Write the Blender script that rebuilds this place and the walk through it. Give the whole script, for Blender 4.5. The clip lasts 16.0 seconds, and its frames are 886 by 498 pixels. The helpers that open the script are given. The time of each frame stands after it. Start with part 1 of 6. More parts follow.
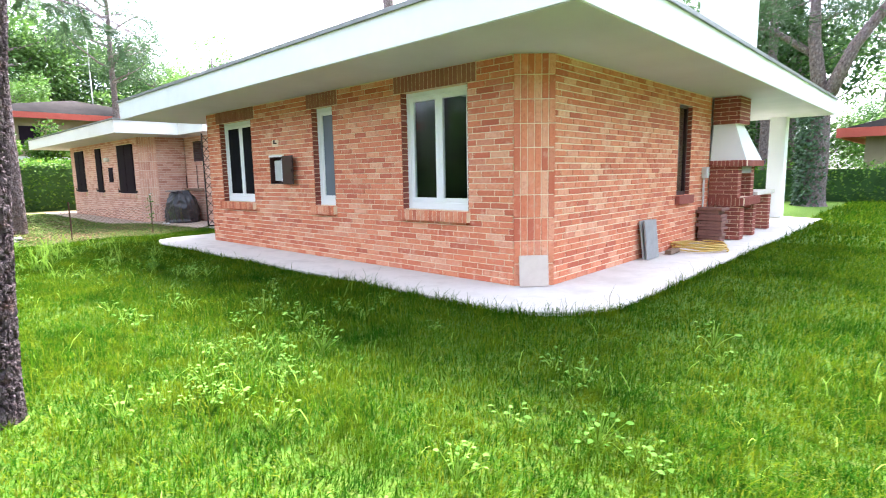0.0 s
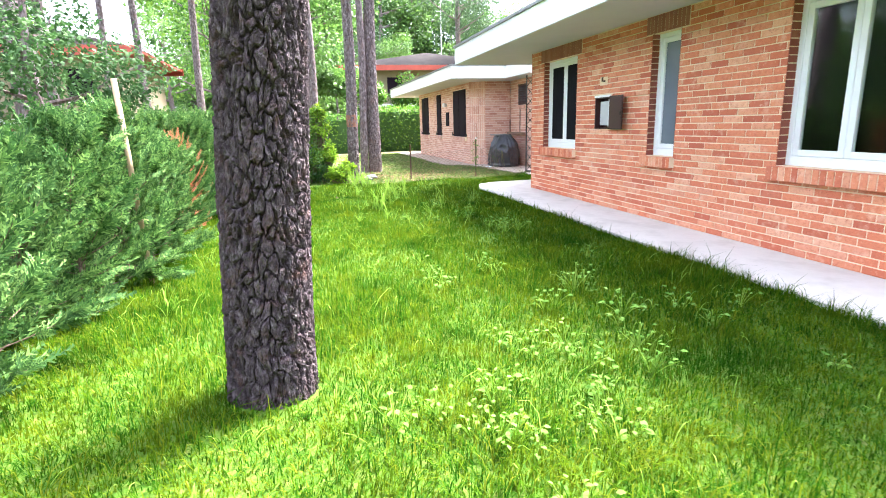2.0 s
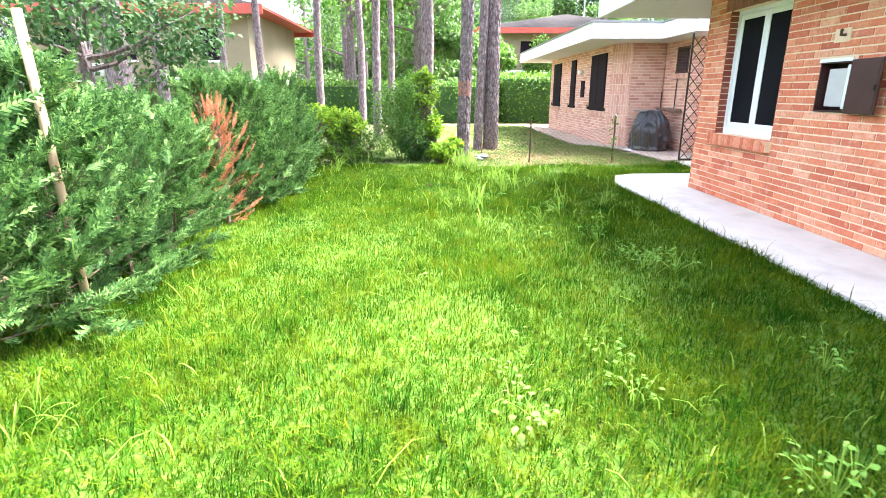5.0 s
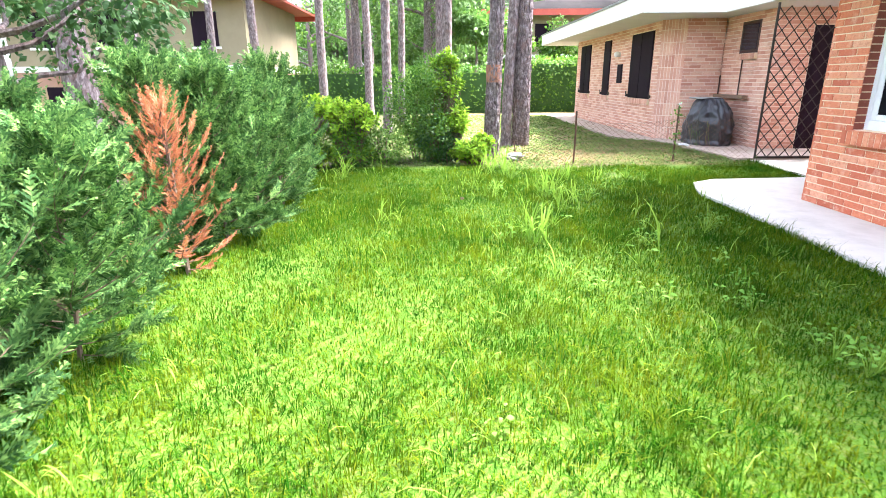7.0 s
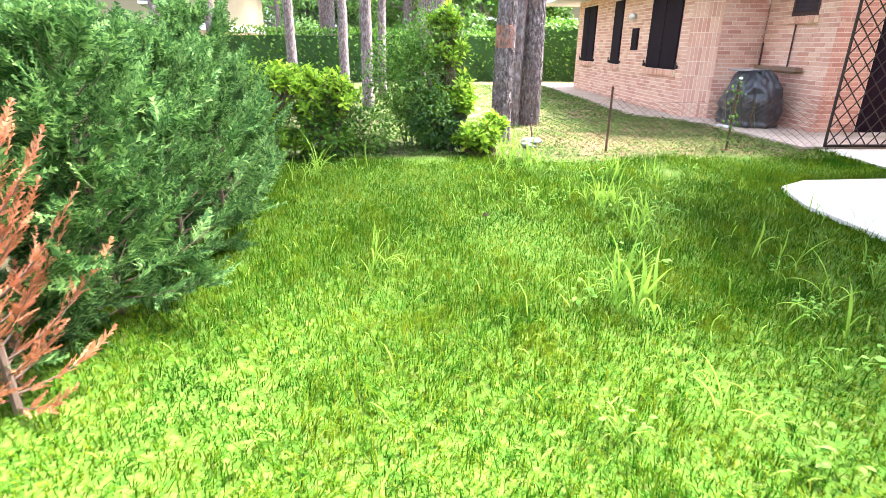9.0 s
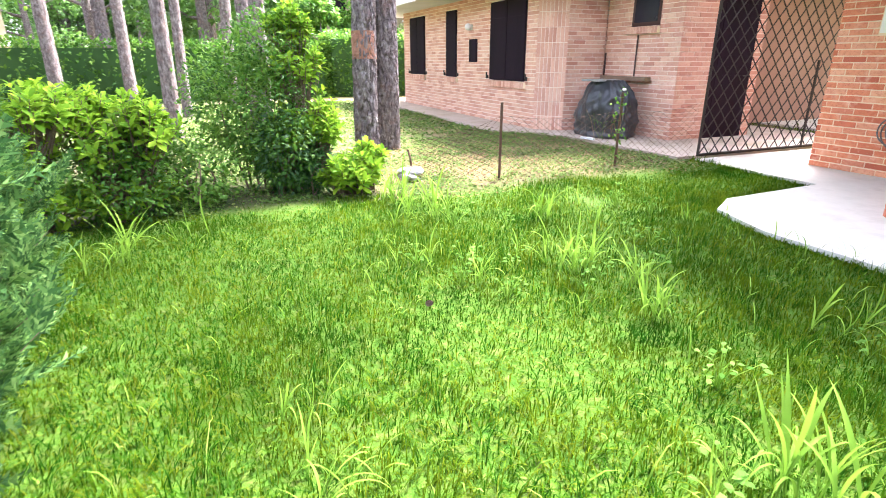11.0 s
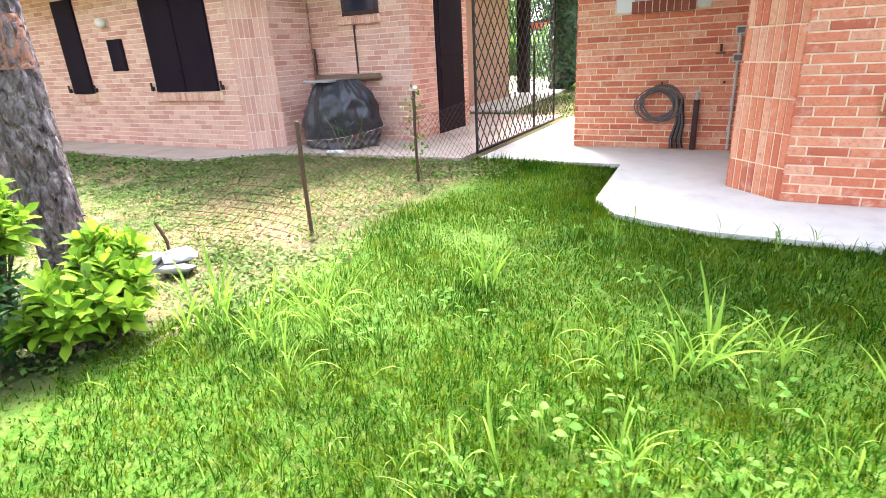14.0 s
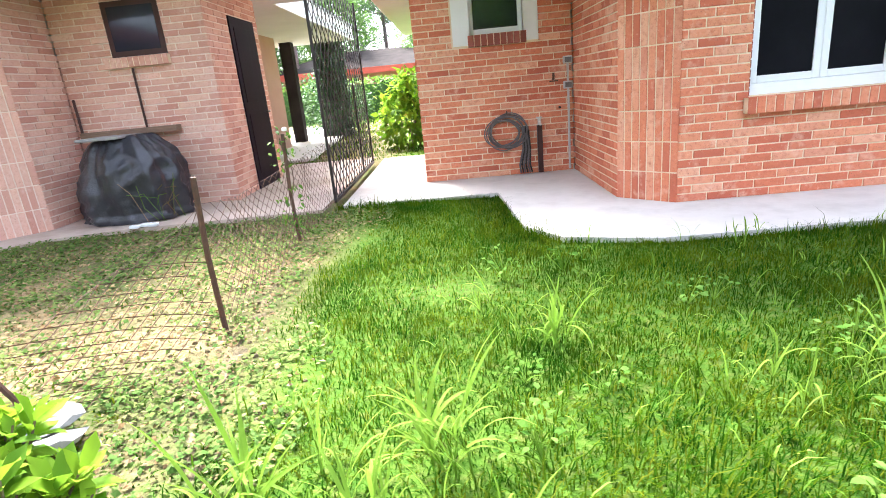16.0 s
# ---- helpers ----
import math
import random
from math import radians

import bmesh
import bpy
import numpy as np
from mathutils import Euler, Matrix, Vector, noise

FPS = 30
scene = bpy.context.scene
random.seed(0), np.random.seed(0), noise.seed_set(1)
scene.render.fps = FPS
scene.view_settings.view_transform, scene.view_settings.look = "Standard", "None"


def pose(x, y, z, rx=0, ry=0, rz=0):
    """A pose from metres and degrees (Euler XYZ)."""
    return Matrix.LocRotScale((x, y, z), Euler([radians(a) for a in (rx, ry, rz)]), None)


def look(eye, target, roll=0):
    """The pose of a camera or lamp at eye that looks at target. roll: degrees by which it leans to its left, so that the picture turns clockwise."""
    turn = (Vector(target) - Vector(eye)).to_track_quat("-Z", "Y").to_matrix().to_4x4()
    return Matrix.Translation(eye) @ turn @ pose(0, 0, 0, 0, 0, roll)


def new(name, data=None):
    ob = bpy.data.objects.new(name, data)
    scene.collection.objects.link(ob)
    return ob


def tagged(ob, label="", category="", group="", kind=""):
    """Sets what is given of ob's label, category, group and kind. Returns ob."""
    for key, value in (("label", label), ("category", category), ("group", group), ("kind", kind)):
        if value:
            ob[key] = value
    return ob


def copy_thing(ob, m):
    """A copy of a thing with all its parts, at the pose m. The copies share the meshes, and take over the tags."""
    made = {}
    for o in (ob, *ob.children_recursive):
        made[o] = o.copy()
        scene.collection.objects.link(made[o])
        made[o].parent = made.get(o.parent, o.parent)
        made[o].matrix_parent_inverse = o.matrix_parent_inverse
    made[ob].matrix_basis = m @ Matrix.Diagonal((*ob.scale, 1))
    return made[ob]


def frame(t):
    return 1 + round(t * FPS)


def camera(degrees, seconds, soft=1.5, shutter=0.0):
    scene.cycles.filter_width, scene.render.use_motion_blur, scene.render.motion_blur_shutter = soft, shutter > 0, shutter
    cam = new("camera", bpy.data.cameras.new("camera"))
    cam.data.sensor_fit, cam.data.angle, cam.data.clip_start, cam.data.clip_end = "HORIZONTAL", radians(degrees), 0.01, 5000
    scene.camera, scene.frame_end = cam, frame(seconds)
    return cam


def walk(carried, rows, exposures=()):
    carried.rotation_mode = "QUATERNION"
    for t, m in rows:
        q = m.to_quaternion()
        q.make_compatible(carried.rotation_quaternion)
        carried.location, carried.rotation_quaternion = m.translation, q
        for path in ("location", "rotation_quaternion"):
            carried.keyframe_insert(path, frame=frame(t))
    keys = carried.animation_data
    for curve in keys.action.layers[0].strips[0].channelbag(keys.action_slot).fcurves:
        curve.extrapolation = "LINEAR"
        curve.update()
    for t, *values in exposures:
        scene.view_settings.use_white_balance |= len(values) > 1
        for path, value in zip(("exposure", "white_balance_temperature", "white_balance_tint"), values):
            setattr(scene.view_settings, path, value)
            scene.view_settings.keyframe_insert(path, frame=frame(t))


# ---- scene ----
cam = camera(79.06, 16.0, soft=0.8, shutter=0.2)
PATH = [
    (0.0, 0.063, -0.027, 1.327, 82.03, 1.07, 42.81),
    (0.5, -0.144, 0.048, 1.310, 80.14, 2.28, 48.93),
    (1.0, -0.400, 0.239, 1.335, 79.16, 2.35, 57.18),
    (1.5, -0.675, 0.374, 1.317, 77.70, 1.17, 68.79),
    (2.0, -0.995, 0.492, 1.349, 76.84, 1.48, 75.38),
    (2.5, -1.288, 0.636, 1.339, 76.41, 1.60, 78.56),
    (3.0, -1.600, 0.816, 1.361, 76.07, 1.02, 80.73),
    (3.5, -1.965, 0.991, 1.354, 75.55, 0.13, 81.80),
    (4.0, -2.317, 1.093, 1.365, 74.73, 0.52, 85.40),
    (4.5, -2.743, 1.168, 1.379, 74.24, -0.33, 88.66),
    (7.0, -5.106, 0.809, 1.375, 72.50, 0.44, 89.56),
    (7.5, -5.600, 0.763, 1.373, 70.99, -0.70, 90.71),
    (8.0, -6.079, 0.671, 1.388, 69.52, -0.43, 90.56),
    (10.5, -8.447, 0.185, 1.328, 70.28, -0.17, 73.89),
    (11.0, -8.827, 0.080, 1.323, 70.48, 0.03, 67.14),
    (11.5, -9.264, 0.050, 1.328, 70.69, 0.39, 59.57),
    (12.0, -9.681, 0.013, 1.324, 70.78, 0.94, 51.44),
    (12.5, -10.092, 0.002, 1.304, 70.62, 1.63, 44.00),
    (13.0, -10.528, 0.033, 1.313, 70.30, 2.24, 37.83),
    (13.5, -10.967, 0.038, 1.310, 69.95, 2.63, 32.79),
    (14.0, -11.406, 0.087, 1.296, 69.67, 3.02, 28.47),
    (14.5, -11.816, 0.197, 1.292, 70.42, 2.87, 22.77),
    (15.0, -12.262, 0.250, 1.277, 71.10, 2.70, 13.57),
    (15.5, -12.603, 0.304, 1.254, 71.94, 3.91, 6.72),
    (16.0, -12.950, 0.388, 1.197, 72.89, 5.32, 0.56),
]
EXPO = 3.2
GAIN = [(0.0, -0.16), (1.0, -0.02), (2.5, 0.28), (4.0, 0.42), (8.0, 0.33), (10.5, 0.38), (12.0, 0.33), (13.5, 0.26), (16.0, 0.16)]  # the lens brightens as it turns from the sky
walk(cam, [(t, pose(x, y, z, rx, ry, rz)) for t, x, y, z, rx, ry, rz in PATH], [(t, EXPO + g, 5750, 15) for t, g in GAIN])

# ---- light ----
SUN_EL, SUN_AZ = 56.5, 29.0  # degrees; azimuth from north (+y) towards west (-x)
world = bpy.data.worlds.new("sky")
scene.world = world
world.use_nodes = True
wn, wl = world.node_tree.nodes, world.node_tree.links
sky = wn.new("ShaderNodeTexSky")
sky.sky_type = "NISHITA"
sky.sun_disc = False
sky.sun_elevation = radians(SUN_EL)
sky.sun_rotation = radians(-SUN_AZ)
sky.air_density, sky.dust_density, sky.ozone_density = 1.0, 4.0, 1.0
sat = wn.new("ShaderNodeHueSaturation")
sat.inputs["Saturation"].default_value = 0.35
wl.new(sky.outputs[0], sat.inputs["Color"])
wl.new(sat.outputs[0], wn["Background"].inputs["Color"])
wn["Background"].inputs["Strength"].default_value = 0.15
sun = new("sun", bpy.data.lights.new("sun", "SUN"))
sun.data.energy, sun.data.angle, sun.data.color = 4.8, radians(20), (1.0, 0.92, 0.76)
sun_dir = Vector((-math.sin(radians(SUN_AZ)) * math.cos(radians(SUN_EL)), math.cos(radians(SUN_AZ)) * math.cos(radians(SUN_EL)), math.sin(radians(SUN_EL))))
sun.matrix_world = look(sun_dir * 60, (0, 0, 0))


# ---- materials ----
def node_mat(name):
    m = bpy.data.materials.new(name)
    m.use_nodes = True
    t = m.node_tree
    return m, t, t.nodes["Principled BSDF"]


def ramp(t, cols, fac):
    r = t.nodes.new("ShaderNodeValToRGB")
    els = r.color_ramp.elements
    while len(els) < len(cols):
        els.new(0.5)
    for i, c in enumerate(cols):
        els[i].position = i / max(1, len(cols) - 1)
        els[i].color = (*c, 1)
    t.links.new(fac, r.inputs[0])
    return r.outputs[0]


def noise_node(t, scale, detail=4.0, rough=0.6, stretch=None, space="Object"):
    tc = t.nodes.new("ShaderNodeTexCoord")
    n = t.nodes.new("ShaderNodeTexNoise")
    n.inputs["Scale"].default_value, n.inputs["Detail"].default_value, n.inputs["Roughness"].default_value = scale, detail, rough
    src = tc.outputs[space]
    if stretch:
        mp = t.nodes.new("ShaderNodeMapping")
        mp.inputs["Scale"].default_value = stretch
        t.links.new(src, mp.inputs[0])
        src = mp.outputs[0]
    t.links.new(src, n.inputs["Vector"])
    return n.outputs["Fac"]


def stretch_range(t, fac, lo, hi):
    m = t.nodes.new("ShaderNodeMapRange")
    m.inputs[1].default_value, m.inputs[2].default_value = lo, hi
    t.links.new(fac, m.inputs[0])
    return m.outputs[0]


def mixed(t, a, b, fac, mode="MIX"):
    m = t.nodes.new("ShaderNodeMix")
    m.data_type, m.blend_type = "RGBA", mode
    for sock, v in ((m.inputs[6], a), (m.inputs[7], b)):
        if isinstance(v, tuple):
            sock.default_value = (*v, 1)
        else:
            t.links.new(v, sock)
    if isinstance(fac, float):
        m.inputs[0].default_value = fac
    else:
        t.links.new(fac, m.inputs[0])
    return m.outputs[2]


def bump(t, b, fac, strength, distance=0.01):
    n = t.nodes.new("ShaderNodeBump")
    n.inputs["Strength"].default_value, n.inputs["Distance"].default_value = strength, distance
    t.links.new(fac, n.inputs["Height"])
    t.links.new(n.outputs[0], b.inputs["Normal"])


def surf(name, cols, scale=3.0, rough=0.8, bstr=0.4, bscale=60.0, bdist=0.004, stretch=None, metal=0.0, spec=0.4, stain=None):
    m, t, b = node_mat(name)
    fac = stretch_range(t, noise_node(t, scale, 6.0, 0.65, stretch), 0.3, 0.7)
    col = ramp(t, cols, fac)
    if stain:
        col = mixed(t, col, stain, stretch_range(t, noise_node(t, scale * 0.28, 5.0, 0.7), 0.52, 0.8))
    t.links.new(col, b.inputs["Base Color"])
    b.inputs["Roughness"].default_value, b.inputs["Metallic"].default_value = rough, metal
    b.inputs["Specular IOR Level"].default_value = spec
    if bstr:
        bump(t, b, noise_node(t, bscale, 5.0, 0.6, stretch), bstr, bdist)
    return m


def piece_random(t):
    """One number for each loose piece, whether it is an object or an island."""
    oi, ge, add, fr = t.nodes.new("ShaderNodeObjectInfo"), t.nodes.new("ShaderNodeNewGeometry"), t.nodes.new("ShaderNodeMath"), t.nodes.new("ShaderNodeMath")
    t.links.new(oi.outputs["Random"], add.inputs[0])
    t.links.new(ge.outputs["Random Per Island"], add.inputs[1])
    fr.operation = "FRACT"
    t.links.new(add.outputs[0], fr.inputs[0])
    return fr.outputs[0]


def brick_mat(name, cols, haze=(0.62, 0.42, 0.32)):
    m, t, b = node_mat(name)
    rnd = piece_random(t)
    col = ramp(t, cols, rnd)
    ge = t.nodes.new("ShaderNodeNewGeometry")
    n = t.nodes.new("ShaderNodeTexNoise")
    n.inputs["Scale"].default_value, n.inputs["Detail"].default_value = 9.0, 5.0
    t.links.new(ge.outputs["Position"], n.inputs["Vector"])
    col = mixed(t, col, haze, stretch_range(t, n.outputs[0], 0.57, 0.9))
    g = t.nodes.new("ShaderNodeTexNoise")
    g.inputs["Scale"].default_value, g.inputs["Detail"].default_value, g.inputs["Roughness"].default_value = 26.0, 5.0, 0.7
    t.links.new(ge.outputs["Position"], g.inputs["Vector"])
    col = mixed(t, col, cols[0], stretch_range(t, g.outputs[0], 0.50, 0.80))
    col = mixed(t, col, haze, stretch_range(t, g.outputs[0], 0.40, 0.18))
    f = t.nodes.new("ShaderNodeTexNoise")
    f.inputs["Scale"].default_value, f.inputs["Detail"].default_value = 110.0, 4.0
    t.links.new(ge.outputs["Position"], f.inputs["Vector"])
    col = mixed(t, col, (0.16, 0.06, 0.045), stretch_range(t, f.outputs[0], 0.62, 0.8))
    t.links.new(col, b.inputs["Base Color"])
    b.inputs["Roughness"].default_value = 0.85
    b.inputs["Specular IOR Level"].default_value = 0.25
    bump(t, b, f.outputs[0], 0.5, 0.004)
    return m


def leaf_mat(name, cols, rough=0.5, trans=0.35, spec=0.4, mottle=None):
    m, t, b = node_mat(name)
    ge = t.nodes.new("ShaderNodeNewGeometry")
    col = ramp(t, cols, ge.outputs["Random Per Island"])
    n = t.nodes.new("ShaderNodeTexNoise")
    n.inputs["Scale"].default_value = 1.3
    t.links.new(ge.outputs["Position"], n.inputs["Vector"])
    col = mixed(t, col, cols[0], stretch_range(t, n.outputs[0], 0.5, 0.75))
    if mottle:
        p = t.nodes.new("ShaderNodeTexNoise")
        p.inputs["Scale"].default_value, p.inputs["Detail"].default_value = 3.2, 5.0
        t.links.new(ge.outputs["Position"], p.inputs["Vector"])
        col = mixed(t, col, mottle, stretch_range(t, p.outputs[0], 0.48, 1.0))
    t.links.new(col, b.inputs["Base Color"])
    b.inputs["Roughness"].default_value, b.inputs["Specular IOR Level"].default_value = rough, spec
    tr, mx = t.nodes.new("ShaderNodeBsdfTranslucent"), t.nodes.new("ShaderNodeMixShader")
    t.links.new(col, tr.inputs[0])
    mx.inputs[0].default_value = trans
    t.links.new(b.outputs[0], mx.inputs[1])
    t.links.new(tr.outputs[0], mx.inputs[2])
    t.links.new(mx.outputs[0], t.nodes["Material Output"].inputs[0])
    return m


def glass_mat(name, tint=(0.9, 0.95, 0.95)):
    m, t, b = node_mat(name)
    b.inputs["Base Color"].default_value = (*tint, 1)
    b.inputs["Roughness"].default_value, b.inputs["IOR"].default_value = 0.02, 1.38
    b.inputs["Transmission Weight"].default_value = 1.0
    return m


BRICK = brick_mat("orange_brick", [(0.47, 0.123, 0.068), (0.61, 0.185, 0.095), (0.68, 0.247, 0.132), (0.54, 0.144, 0.077), (0.76, 0.405, 0.26), (0.64, 0.205, 0.106), (0.72, 0.318, 0.184)], (0.80, 0.53, 0.388))
# lintel bricks: brown tone deepened with the soffit's shade in the colour
BRICK_BROWN_SHADED = brick_mat("brown_shaded_brick", [(0.29, 0.115, 0.085), (0.35, 0.145, 0.105), (0.33, 0.125, 0.09), (0.40, 0.18, 0.135)], (0.43, 0.22, 0.165))
BRICK_PALE = brick_mat("pale_pink_brick", [(0.56, 0.29, 0.22), (0.67, 0.39, 0.30), (0.71, 0.45, 0.355), (0.51, 0.24, 0.18), (0.74, 0.50, 0.40)], (0.76, 0.57, 0.48))
BRICK_DARK = brick_mat("dark_red_brick", [(0.22, 0.06, 0.045), (0.27, 0.075, 0.05), (0.24, 0.065, 0.05), (0.32, 0.10, 0.07)], (0.36, 0.15, 0.11))
MORTAR = surf("cream_mortar", [(0.74, 0.56, 0.38), (0.82, 0.67, 0.48)], 8.0, 0.95, 0.5, 160.0)
MORTAR_PALE = surf("pale_mortar", [(0.72, 0.56, 0.46), (0.80, 0.66, 0.56)], 8.0, 0.95, 0.4, 160.0)
WHITE = surf("white_render", [(0.78, 0.78, 0.77), (0.84, 0.84, 0.83)], 1.2, 0.85, 0.25, 90.0, stain=(0.70, 0.69, 0.67))
# greyed for the eave's shade, tinted magenta against green bounce from the lawn
SOFFIT = surf("shade_greyed_soffit_plaster", [(0.53, 0.505, 0.52), (0.61, 0.585, 0.60)], 1.0, 0.9, 0.2, 80.0, stain=(0.56, 0.55, 0.53))
CAP = surf("grey_metal_flashing", [(0.22, 0.22, 0.22), (0.30, 0.30, 0.29)], 6.0, 0.5, 0.2, 60.0, metal=0.6)
CONCRETE = surf("pale_concrete", [(0.54, 0.50, 0.455), (0.64, 0.60, 0.55), (0.58, 0.54, 0.49)], 2.2, 0.9, 0.5, 120.0, 0.003, stain=(0.46, 0.41, 0.36))
CONCRETE_OLD = surf("pinkish_old_concrete", [(0.42, 0.33, 0.27), (0.54, 0.44, 0.37)], 2.0, 0.92, 0.5, 90.0, 0.004, stain=(0.24, 0.19, 0.13))
PVC = surf("white_plastic_frame", [(0.80, 0.80, 0.80), (0.84, 0.84, 0.84)], 2.0, 0.35, 0.0)
GLASS = glass_mat("window_glass")
# near black so the rooms read unlit: their shade is in the plaster colour
DARKROOM = surf("blackened_interior_plaster", [(0.05, 0.047, 0.05), (0.07, 0.066, 0.065)], 2.0, 0.9, 0.1)
FROST = surf("frosted_grey_blue_pane", [(0.13, 0.155, 0.19), (0.17, 0.195, 0.23)], 1.5, 0.2, 0.0, spec=0.6)
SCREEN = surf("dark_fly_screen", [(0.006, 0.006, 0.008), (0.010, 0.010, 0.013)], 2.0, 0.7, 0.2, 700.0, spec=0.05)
SHUTTER = surf("dark_purple_brown_shutter", [(0.012, 0.007, 0.013), (0.020, 0.011, 0.020)], 3.0, 0.6, 0.2, 40.0, stretch=(1, 1, 0.1), spec=0.06)
RUSTBROWN = surf("brown_painted_metal", [(0.040, 0.014, 0.013), (0.058, 0.02, 0.018)], 6.0, 0.45, 0.15, 40.0)
IRON = surf("dark_iron", [(0.025, 0.022, 0.022), (0.05, 0.04, 0.036)], 20.0, 0.6, 0.3, 120.0, metal=0.4)
RUST = surf("rusty_iron", [(0.06, 0.035, 0.025), (0.13, 0.06, 0.035)], 20.0, 0.8, 0.4, 120.0)
GREYBOX = surf("grey_plastic", [(0.50, 0.49, 0.47), (0.58, 0.57, 0.55)], 5.0, 0.5, 0.0)
HOSE = surf("grey_rubber_hose", [(0.10, 0.085, 0.085), (0.19, 0.165, 0.16)], 12.0, 0.55, 0.2)
HOSE_Y = surf("yellow_hose", [(0.50, 0.33, 0.07), (0.58, 0.42, 0.12)], 12.0, 0.5, 0.1)
TARP = surf("black_plastic_sheet", [(0.016, 0.016, 0.021), (0.036, 0.037, 0.046)], 6.0, 0.30, 0.5, 14.0, 0.02, spec=0.55)
WOOD = surf("weathered_wood", [(0.16, 0.10, 0.07), (0.26, 0.17, 0.11)], 9.0, 0.8, 0.4, 60.0, stretch=(1, 8, 8))
STAKE = surf("peeled_pine_stake", [(0.32, 0.21, 0.12), (0.42, 0.30, 0.18)], 10.0, 0.75, 0.4, 40.0, stretch=(6, 6, 0.6))
SLATE = surf("grey_stone_slab", [(0.26, 0.255, 0.25), (0.36, 0.35, 0.34)], 6.0, 0.85, 0.3, 60.0)
TILE = surf("beige_stone_tile", [(0.52, 0.43, 0.37), (0.61, 0.52, 0.45)], 8.0, 0.8, 0.3, 80.0)
ROOFTILE = surf("dark_red_roof_tile", [(0.15, 0.07, 0.055), (0.24, 0.12, 0.095)], 8.0, 0.85, 0.4, 50.0)
ROCK = surf("whitish_stone", [(0.20, 0.195, 0.185), (0.33, 0.32, 0.31)], 9.0, 0.9, 0.6, 40.0, 0.01)
REDPAINT = surf("red_painted_eave", [(0.42, 0.07, 0.05), (0.50, 0.10, 0.07)], 2.0, 0.6, 0.1)
YELLOWWALL = surf("cream_yellow_plaster", [(0.25, 0.205, 0.135), (0.31, 0.255, 0.17)], 0.8, 0.9, 0.2)
PINKWALL = surf("salmon_pink_plaster", [(0.36, 0.20, 0.15), (0.43, 0.25, 0.19)], 0.8, 0.9, 0.2)
GREYROOF = surf("grey_brown_roof", [(0.018, 0.015, 0.015), (0.032, 0.027, 0.026)], 1.5, 0.95, 0.3, spec=0.05)
SOIL = surf("pale_sandy_soil", [(0.07, 0.055, 0.028), (0.15, 0.115, 0.06), (0.22, 0.17, 0.10)], 14.0, 0.95, 0.8, 60.0, 0.01, stain=(0.14, 0.13, 0.05))
BARK = surf("grey_brown_pine_bark", [(0.03, 0.02, 0.022), (0.08, 0.058, 0.063), (0.20, 0.16, 0.168)], 34.0, 0.95, 1.0, 90.0, 0.02, stretch=(1, 1, 0.6), spec=0.15, stain=(0.13, 0.07, 0.055))
BARK_FAR = surf("pale_pine_bark", [(0.05, 0.038, 0.038), (0.16, 0.125, 0.125), (0.33, 0.28, 0.285)], 22.0, 0.95, 1.0, 45.0, 0.02, stretch=(1, 1, 0.45), spec=0.1, stain=(0.17, 0.095, 0.075))
BARK_CUT = surf("stripped_reddish_bark", [(0.20, 0.085, 0.055), (0.33, 0.16, 0.11)], 14.0, 0.9, 0.5, 22.0, 0.02)
TWIG = surf("brown_twig", [(0.10, 0.065, 0.045), (0.17, 0.115, 0.085)], 12.0, 0.9, 0.3)
GRASS = leaf_mat("lawn_grass", [(0.016, 0.066, 0.003), (0.026, 0.090, 0.004), (0.046, 0.120, 0.004), (0.090, 0.156, 0.005), (0.165, 0.19, 0.014)], 0.9, 0.54, 0.02, mottle=(0.15, 0.173, 0.003))
TUFT = leaf_mat("tall_grass_blade", [(0.15, 0.28, 0.025), (0.23, 0.38, 0.04), (0.33, 0.48, 0.075)], 0.6, 0.45, 0.12)
WEED = leaf_mat("pale_weed_leaf", [(0.08, 0.19, 0.025), (0.13, 0.26, 0.04), (0.19, 0.33, 0.065)], 0.8, 0.35, 0.05)
THUJA = leaf_mat("cypress_foliage", [(0.026, 0.07, 0.02), (0.058, 0.135, 0.033), (0.115, 0.22, 0.053), (0.23, 0.36, 0.10)], 0.7, 0.26, 0.12)
THUJA_DEAD = leaf_mat("dry_orange_foliage", [(0.36, 0.12, 0.055), (0.46, 0.18, 0.08), (0.55, 0.31, 0.18)], 0.75, 0.25, 0.2)
LAUREL = leaf_mat("laurel_leaf", [(0.09, 0.19, 0.012), (0.17, 0.31, 0.016), (0.25, 0.40, 0.022), (0.32, 0.46, 0.03)], 0.6, 0.45, 0.10)
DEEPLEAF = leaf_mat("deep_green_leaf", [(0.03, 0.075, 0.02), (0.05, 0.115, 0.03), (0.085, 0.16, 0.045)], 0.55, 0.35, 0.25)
BUSH = leaf_mat("fresh_green_leaf", [(0.03, 0.09, 0.010), (0.08, 0.18, 0.018), (0.12, 0.24, 0.026), (0.18, 0.29, 0.04)], 0.55, 0.4, 0.2)
CANOPY = leaf_mat("tree_leaf", [(0.06, 0.13, 0.025), (0.10, 0.20, 0.035), (0.15, 0.27, 0.05)], 0.55, 0.4)
NEEDLE = leaf_mat("pine_needle", [(0.035, 0.075, 0.028), (0.055, 0.105, 0.04), (0.085, 0.14, 0.055)], 0.6, 0.3)
IVY = leaf_mat("ivy_leaf", [(0.02, 0.055, 0.02), (0.035, 0.085, 0.028), (0.06, 0.12, 0.04)], 0.35, 0.2, 0.5)
